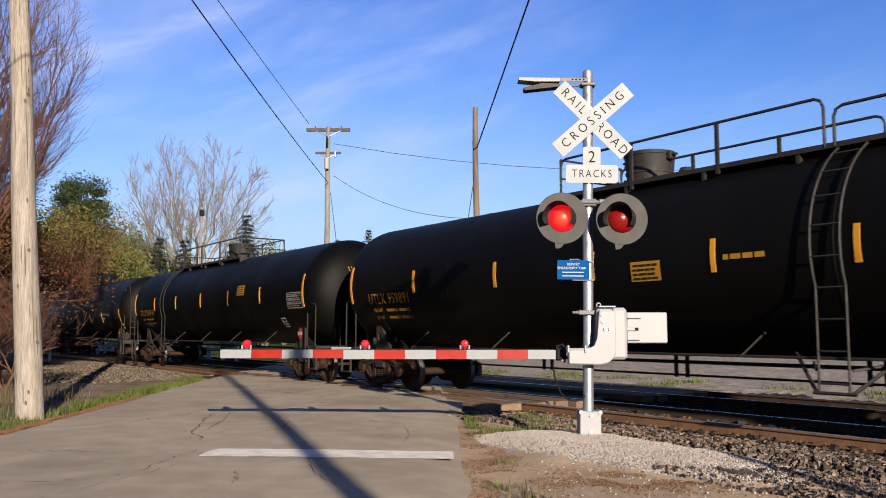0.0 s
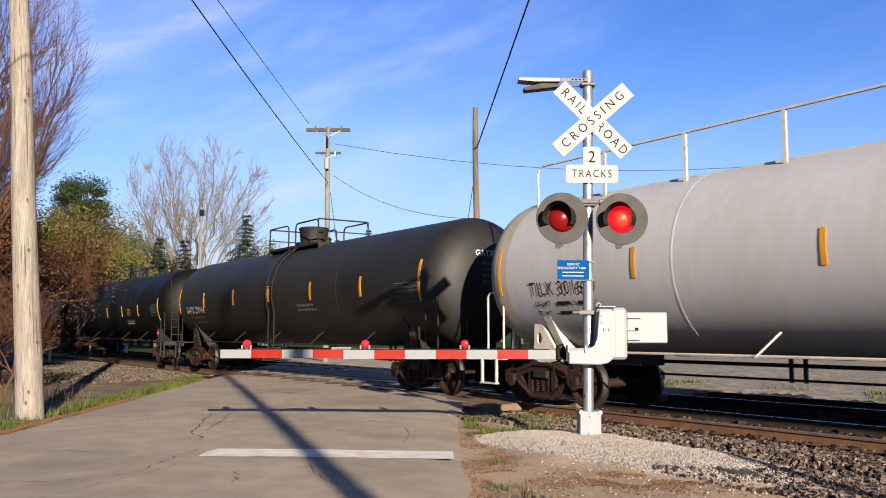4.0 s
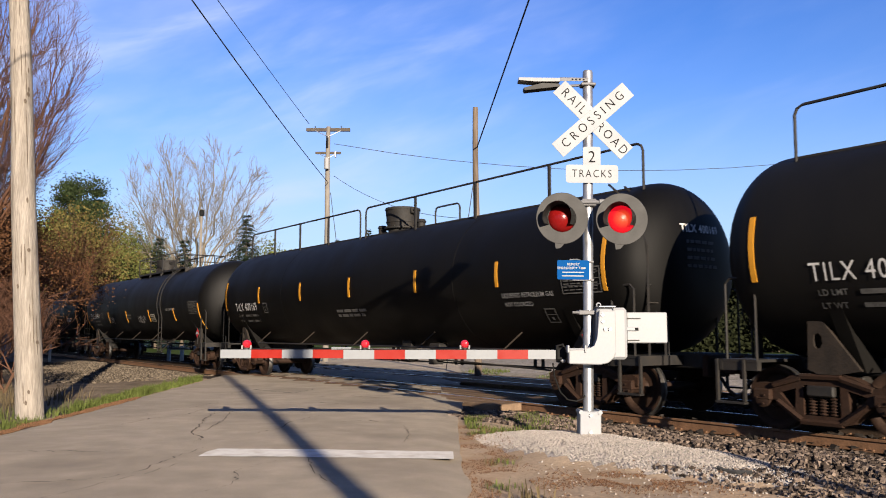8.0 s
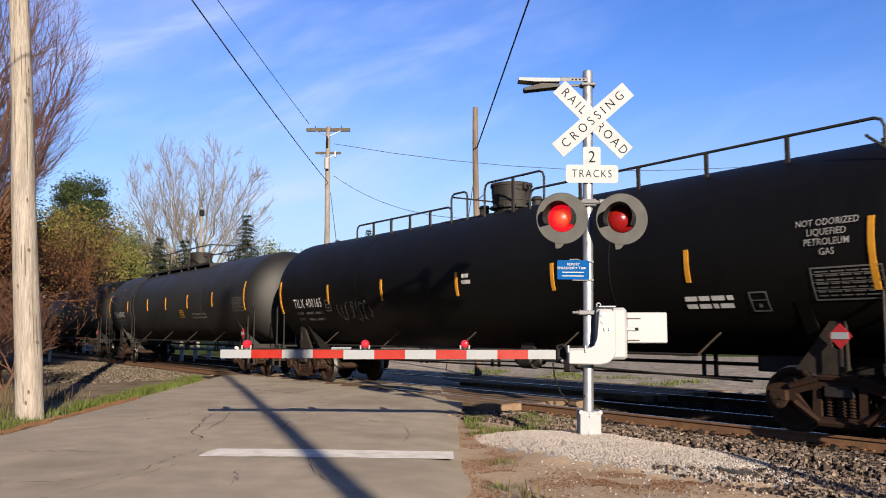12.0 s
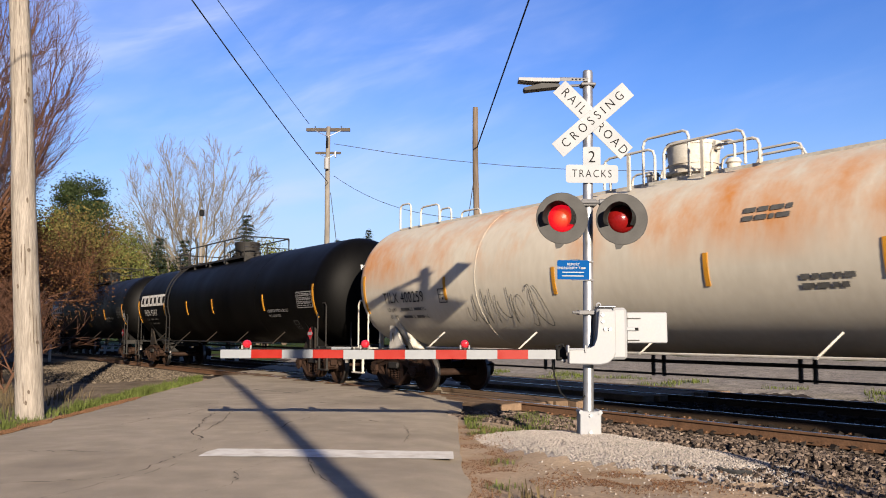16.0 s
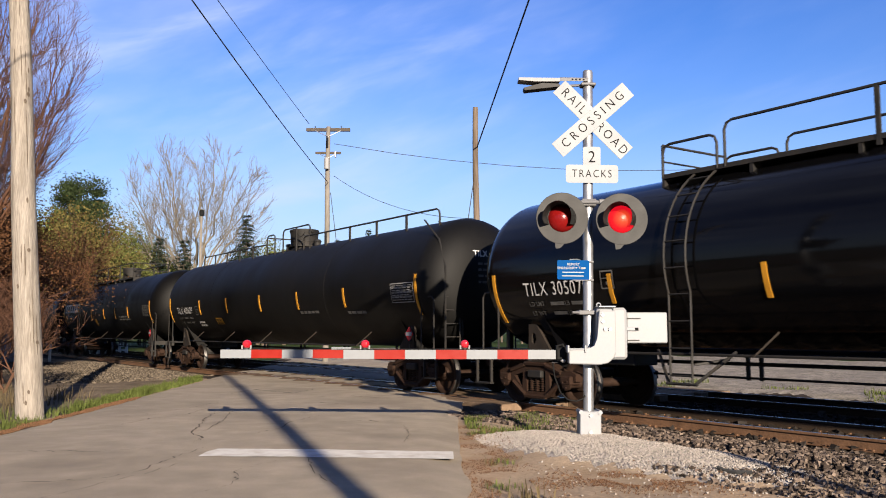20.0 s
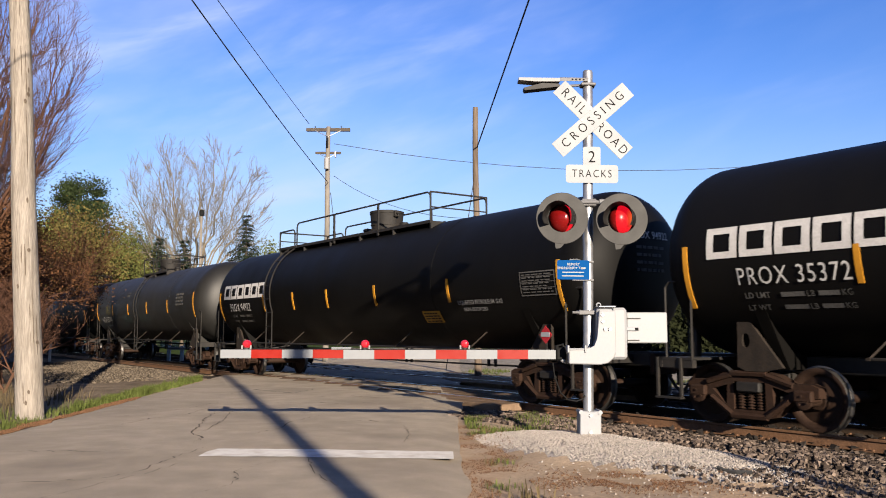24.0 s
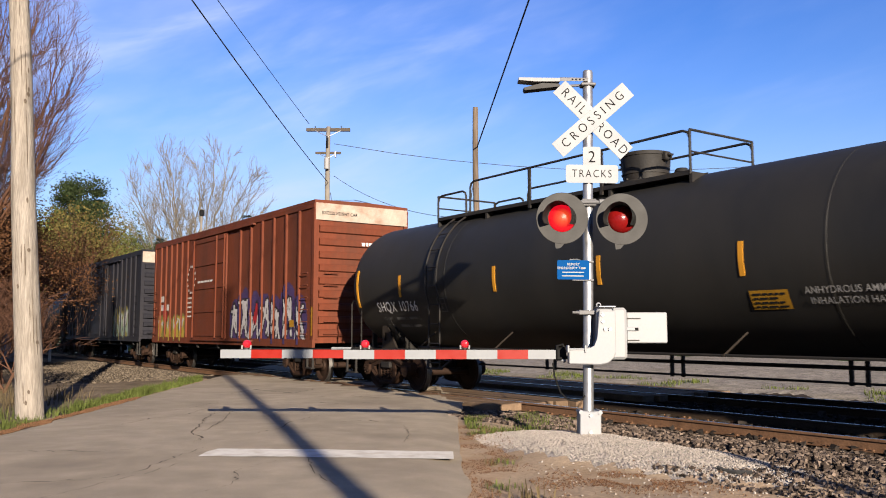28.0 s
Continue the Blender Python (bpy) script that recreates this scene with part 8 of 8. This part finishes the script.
slab(bm, [(-0.875, 4.655), (-0.86, 4.62), (-0.39, 4.68), (-0.39, 4.715), (-0.62, 4.725)], 0.17)
bmesh.ops.recalc_face_normals(bm, faces=bm.faces)
spart("flood_lamp_body", bm, "grey_disc", m=pose(0, -0.08, 0))
# bracket of the twin lamps
bm = fresh()
tube(bm, [(-0.36, -0.1, 3.06), (-0.1, -0.12, 3.1), (0.1, -0.12, 3.1), (0.42, -0.1, 3.06)], 0.026, 8)
box(bm, -0.1, -0.11, 3.05, 0.1, 0.09, 3.15, 0.015)
box(bm, 0.12, -0.16, 3.06, 0.26, -0.08, 3.14, 0.015)
spart("lamp_crossarm", bm, "steel_dull")
FLASHERS = []
FLASH_FIRST, FLASH_HALF = 0.07, 0.6125


def lamp_pose(drum, lit):
    return pose(*drum.matrix_basis.translation, 0, 0, 180.0 * (1 - lit))


for k, x in enumerate((-0.403, 0.376)):
    # the backing disc, a ring round the lens
    bm = fresh()
    lathe(bm, [(0.0, 0.182), (-0.004, 0.187), (-0.004, 0.335), (0.004, 0.34), (0.012, 0.335), (0.012, 0.18)], 40, "y")
    slab(bm, [(-0.10, -0.30), (0.04, -0.322), (-0.02, -0.39), (-0.08, -0.40)], 0.008)
    bmesh.ops.recalc_face_normals(bm, faces=bm.faces)
    head = part("signal_lamp", bm, M["grey_disc"], signal, "round red signal lamp on a faded black disc", pose(x + 0.015, -0.30, 2.855), True)
    # the hood: a half tube that opens towards the road
    bm = fresh()
    seg = 22
    rows = []
    for j in range(6):
        row = []
        for i in range(seg + 1):
            a = radians(-28 + 236 * i / seg)
            cut = 0.5 - 0.5 * math.cos((i / seg) * 2 * math.pi)
            d = -0.30 * (0.45 + 0.55 * cut) * j / 5
            row.append((0.186 * math.cos(a) - 0.16 * (j / 5) * 0.55, d, 0.186 * math.sin(a)))
        rows.append([bm.verts.new(v) for v in row])
    for a, b in zip(rows, rows[1:]):
        for i in range(seg):
            bm.faces.new((a[i], a[i + 1], b[i + 1], b[i]))
    bmesh.ops.solidify(bm, geom=list(bm.faces), thickness=0.006)
    part("hood", bm, M["grey_disc"], head, smooth=True)
    bm = fresh()
    lathe(bm, [(0.0, 0.182), (0.02, 0.205), (0.10, 0.21), (0.22, 0.18), (0.29, 0.10), (0.30, 0.0)], 24, "y")
    part("housing", bm, M["black"], head, smooth=True)
    # the lens ball turns in its housing: lit on one face, dark on the other
    bm = fresh()
    r = 0.192
    ring = [(-0.8 * r * math.cos(radians(a)), r * math.sin(radians(a))) for a in range(0, 181, 10)]
    lathe(bm, ring[:10], 32, "y", mi=0)
    lathe(bm, ring[9:], 32, "y", mi=1)
    bmesh.ops.remove_doubles(bm, verts=list(bm.verts), dist=0.0002)
    bmesh.ops.recalc_face_normals(bm, faces=bm.faces)
    drum = part("lens_ball", bm, [M["lamp_red"], M["lens_red"]], head, "round red lens, lit on one face", pose(0, 0.085, 0), True)
    FLASHERS.append((drum, 1 if k == 0 else 0))
# gate: arm of eleven sheets, its mechanism and counterweight
gate = thing("crossing_gate", "lowered gate arm banded red and white with red lamps", "crossing gate", pose(SX, SY - 0.02, 0.03))


def gpart(name, bm, material, label="", m=None, smooth=False, parent=None):
    return part(name, bm, M[material], parent or gate, label, m, smooth)


ARM_R, BAND = -0.378, 0.4042
for k in range(11):
    x1 = ARM_R - BAND * k
    x0 = x1 - BAND
    tip = k >= 7
    bm = fresh()
    h = 0.060 if not tip else 0.056
    dz = 0.0 if not tip else 0.008
    box(bm, x0, -0.03 if not tip else -0.022, 1.09 - h + dz, x1, 0.03 if not tip else 0.022, 1.09 + h + dz)
    gpart("arm_band", bm, "arm_red" if k % 2 else "arm_white")
bm = fresh()
box(bm, ARM_R - BAND * 7.4, -0.024, 1.148, ARM_R - BAND * 6.75, 0.024, 1.185, 0.004)
gpart("arm_splice", bm, "arm_white")
for x in (-4.483, -2.926, -1.614):
    bm = fresh()
    lathe(bm, [(1.15, 0.02), (1.165, 0.03), (1.178, 0.055), (1.183, 0.0)], 14, "z", (x, 0, 0))
    lamp = gpart("arm_lamp_base", bm, "galvanised")
    bm = fresh()
    lathe(bm, [(-0.06, 0.0), (-0.055, 0.032), (-0.025, 0.055), (0.03, 0.056), (0.06, 0.03), (0.065, 0.0)], 18, "y", (x, 0, 1.225))
    part("arm_lamp_lens", bm, M["arm_lamp"], lamp, "small lit red lamp", smooth=True)
    bm = fresh()
    tube(bm, [(x - 0.055, -0.03, 1.16), (x - 0.06, -0.03, 1.21)], 0.012, 6)
    tube(bm, [(x + 0.055, -0.03, 1.16), (x + 0.06, -0.03, 1.21)], 0.012, 6)
    part("arm_lamp_clip", bm, M["aluminium"], lamp)
bm = fresh()
tube(bm, [(-0.5, -0.02, 1.155), (-1.6, -0.02, 1.16), (-2.9, -0.02, 1.16), (-4.46, -0.02, 1.165)], 0.008, 5)
gpart("arm_cable", bm, "black")
bm = fresh()
box(bm, -0.42, -0.05, 1.01, -0.28, 0.05, 1.18, 0.02)
tube(bm, [(-0.40, -0.02, 1.03), (-0.40, -0.02, 1.2), (-0.33, -0.02, 1.22), (-0.29, -0.02, 1.13)], 0.022, 6)
gpart("arm_clamp", bm, "black")
bm = fresh()
box(bm, -0.36, -0.09, 0.985, -0.29, 0.0, 1.03, 0.02)
gpart("shear_pin", bm, "aluminium")
# swept arm support
bm = fresh()
slab(bm, [(-0.28, 0.975), (0.12, 0.965), (0.22, 0.985), (0.29, 1.04), (0.33, 1.12), (0.33, 1.66), (0.12, 1.66), (0.10, 1.30), (0.06, 1.20), (-0.02, 1.16), (-0.28, 1.155)], 0.14)
bmesh.ops.bevel(bm, geom=[e for e in bm.edges], offset=0.012, segments=1, affect="EDGES")
gpart("arm_support", bm, "white", m=pose(0, -0.26, 0))
bm = fresh()
box(bm, -0.29, -0.27, 1.15, -0.05, -0.13, 1.175, 0.01)
box(bm, -0.30, -0.28, 1.12, -0.275, -0.12, 1.215, 0.005)
box(bm, -0.08, -0.28, 1.12, -0.055, -0.12, 1.215, 0.005)
gpart("support_clip", bm, "white")
bm = fresh()
box(bm, 0.10, -0.20, 1.03, 0.49, 0.16, 1.70, 0.035)
gpart("mechanism_case", bm, "white")
bm = fresh()
box(bm, 0.305, -0.225, 1.05, 0.33, -0.19, 1.69, 0.008)
gpart("case_seam", bm, "white")
for x, z in ((0.16, 1.60), (0.25, 1.42), (0.19, 1.42), (0.16, 1.52)):
    bm = fresh()
    lathe(bm, [(-0.285, 0.0), (-0.285, 0.02), (-0.26, 0.024)], 8, "y", (x, 0, z))
    gpart("bolt", bm, "galvanised")
bm = fresh()
lathe(bm, [(-0.012, 0.02), (0.0, 0.035), (0.012, 0.02)], 12, "y", (0.14, -0.1, 1.735))
tube(bm, [(0.14, -0.1, 1.68), (0.14, -0.1, 1.72)], 0.018, 6)
gpart("lifting_eye", bm, "white")
bm = fresh()
box(bm, 0.12, -0.24, 1.70, 0.34, 0.1, 1.725, 0.008)
gpart("case_cap", bm, "galvanised")
bm = fresh()
box(bm, 0.50, -0.12, 1.24, 1.03, -0.05, 1.64, 0.012)
gpart("counterweight", bm, "white")
for z in (1.56, 1.275):
    bm = fresh()
    box(bm, 0.50, -0.13, z - 0.008, 0.68 if z > 1.4 else 0.66, -0.117, z + 0.008)
    gpart("counterweight_slot", bm, "grey_disc")
bm = fresh()
box(bm, 0.49, -0.15, 1.40, 0.66, -0.117, 1.45, 0.008)
gpart("counterweight_clamp", bm, "white")
bm = fresh()
box(bm, 0.60, -0.155, 1.405, 0.645, -0.118, 1.44, 0.005)
gpart("clamp_bolt", bm, "black")
for z in (1.64, 1.10):
    bm = fresh()
    tube(bm, [(-0.2, -0.08, z), (0.1, -0.08, z)], 0.018, 6)
    box(bm, -0.12, -0.1, z - 0.03, 0.1, 0.1, z + 0.03, 0.01)
    gpart("mast_clamp", bm, "steel_dull")
# cable that hangs from the arm's foot to the mast
bm = fresh()
tube(bm, [(-0.46, -0.03, 0.98), (-0.44, -0.05, 0.8), (-0.37, -0.08, 0.6), (-0.28, -0.1, 0.51), (-0.17, -0.1, 0.49), (-0.08, -0.08, 0.52), (-0.05, -0.06, 0.56)], 0.010, 6)
gpart("drop_cable", bm, "black")

# blue notice on the mast
notice = thing("blue_notice", "small blue enamel notice with white lines on the signal mast", "sign", pose(SX - 0.18, SY - 0.1, 2.23, 0, 0.5, 0))
part("plate", round_panel(0.425, 0.255, 0.015), M["blue_sign"], notice)
for body, size, z in (("REPORT", 0.045, 0.072), ("EMERGENCY TO", 0.045, 0.022)):
    pts, faces = letters(body, size, "CENTER", 0.95, 1.1, 0.001)
    part("lettering", mesh_from("lettering", [(a - (0.04 if z < 0.05 else 0), -0.004, b + z) for a, b in pts], faces), M["sign_white"], notice)
flat = [(0.10, 0.012, 0.16, 0.034), (-0.15, -0.04, 0.14, -0.026), (-0.15, -0.088, 0.14, -0.074)]
part("unreadable_line", mesh_from("unreadable_line", [(x, -0.004, z) for a, b, c, d in flat for x, z in ((a, b), (c, b), (c, d), (a, d))], [tuple(range(4 * k, 4 * k + 4)) for k in range(3)]), M["sign_white"], notice)
bm = fresh()
tube(bm, [(-0.05, -0.002, 0.135), (0.05, -0.002, 0.14), (0.1, 0.04, 0.13)], 0.008, 5)
part("wire_tie", bm, M["galvanised"], notice)
bm = fresh()
box(bm, -0.01, 0.006, -0.14, 0.27, 0.03, -0.12)
part("bracket", bm, M["steel_dull"], notice)
bm = fresh()
box(bm, -0.01, 0.006, 0.10, 0.27, 0.03, 0.12)
part("bracket", bm, M["steel_dull"], notice)

# ---- small things beyond ----
cab = thing("equipment_cabinet", "pale metal trackside cabinet half hidden by brush", "cabinet", pose(*at_px(-8, 40), 0, 0, 20))
bm = fresh()
box(bm, -0.95, -0.6, 0, 0.95, 0.6, 1.75, 0.03)
part("body", bm, M["cabinet_blue"], cab)
bm = fresh()
box(bm, -1.02, -0.68, 1.75, 1.02, 0.68, 1.85, 0.02)
part("lid", bm, M["aluminium"], cab)
bm = fresh()
box(bm, -0.1, -0.63, 0.15, 0.8, -0.6, 1.62, 0.01)
part("door", bm, M["cabinet_blue"], cab)

marker = thing("marker_post", "short pale marker post beside the track", "post", pose(*at_px(90, 41.5)))
bm = fresh()
box(bm, -0.06, -0.03, -0.1, 0.06, 0.03, 0.85, 0.01)
part("post", bm, M["fence_white"], marker)


def board_fence(label, p0, p1, posts, h, rails):
    """A white painted fence from p0 to p1."""
    f = thing("fence", label, "fence")
    a, b = Vector(p0), Vector(p1)
    for k in range(posts):
        q = a.lerp(b, k / (posts - 1))
        z = ground_z(q.x, q.y)
        bm = fresh()
        box(bm, q.x - 0.09, q.y - 0.09, z - 0.1, q.x + 0.09, q.y + 0.09, z + h, 0.015)
        part("post", bm, M["fence_white"], f)
    d = (b - a).normalized()
    n = Vector((-d.y, d.x, 0)) * 0.03
    for z in rails:
        bm = fresh()
        vs = []
        for q in (a, b):
            gz = ground_z(q.x, q.y)
            for s, zz in ((-1, z - 0.07), (1, z - 0.07), (1, z + 0.07), (-1, z + 0.07)):
                vs.append(bm.verts.new(q + n * s - n * 3 + Vector((0, 0, gz + zz))))
        bm.faces.new(vs[:4]), bm.faces.new(vs[4:][::-1])
        for k in range(4):
            bm.faces.new((vs[k], vs[k + 4], vs[(k + 1) % 4 + 4], vs[(k + 1) % 4]))
        bmesh.ops.recalc_face_normals(bm, faces=bm.faces)
        part("rail", bm, M["fence_white"], f)
    return f


board_fence("white painted post and rail fence beyond the tracks", (*at_px(300, 47)[:2], 0), (*at_px(420, 45)[:2], 0), 6, 0.85, (0.7,))
board_fence("white painted rail fence at the field's edge", (*at_px(150, 62)[:2], 0), (*at_px(225, 62)[:2], 0), 7, 0.75, (0.3, 0.6))
# a fallen strip of rubber on the gravel
bm = fresh()
q = put(2.95, 8.62, 0.03)
tube(bm, [(q[0] - 0.17, q[1] + 0.16, q[2] + 0.02), (q[0] - 0.12, q[1] + 0.1, q[2]), (q[0] - 0.03, q[1] + 0.02, q[2] - 0.005), (q[0] + 0.11, q[1] - 0.03, q[2])], 0.022, 6)
strip = part("rubber_strip", bm, M["rubber"])
tagged(strip, "dark curled rubber strip lying on the gravel", "debris")


# ---- what moves ----
# the train's speed in metres a second: it slows a little
SPEED = [(0, 16.7), (3, 16.6), (6, 16.55), (18, 16.52), (23, 16.5), (24.5, 16.4), (25.5, 16.3), (26.5, 16.1), (27.5, 15.97), (28, 15.9)]
_t = np.linspace(0, 28, 841)
_v = np.interp(_t, [k[0] for k in SPEED], [k[1] for k in SPEED])
_s = np.concatenate([[0], np.cumsum((_v[1:] + _v[:-1]) / 2 / 30)])


def gone(t):
    return float(np.interp(t, _t, _s))


def motions():
    for car, wheels, middle in TRAIN:
        walk(car, [(float(t), pose(*on_track(gone(t) - middle), 0, 0, TRACK_RZ)) for t in range(29)])
        # wheels roll while the car is near the crossing, and keep their last turn before and after
        near = [k for k in range(841) if -75 < gone(k / 30) - middle < 14]
        if not near:
            continue
        for w in wheels:
            base = w.matrix_basis.translation
            rows = []
            if near[0] > 0:
                rows.append((0.0, pose(*base)))
            for k in near:
                turn = (gone(k / 30) - gone(near[0] / 30)) / WHEEL_R
                rows.append((k / 30, Matrix.Translation(base) @ Matrix.Rotation(turn, 4, "Y")))
            if near[-1] < 840:
                rows.append((28.0, rows[-1][1]))
            walk(w, rows)
    for drum, phase in FLASHERS:
        # each lamp's drum turns half round in a tenth of a second, lit side out, then dark side out
        rows, t, lit = [(0.0, lamp_pose(drum, phase))], 0.0, phase
        k = 0
        while True:
            at = FLASH_FIRST + k * FLASH_HALF
            if at > 27.8:
                break
            now = phase if k % 2 == 0 else 1 - phase
            nxt = 1 - now
            for j in range(4):
                rows.append((at + j / 30, lamp_pose(drum, now + (nxt - now) * j / 3)))
            k += 1
        rows.append((28.0, rows[-1][1]))
        walk(drum, rows)


motions()
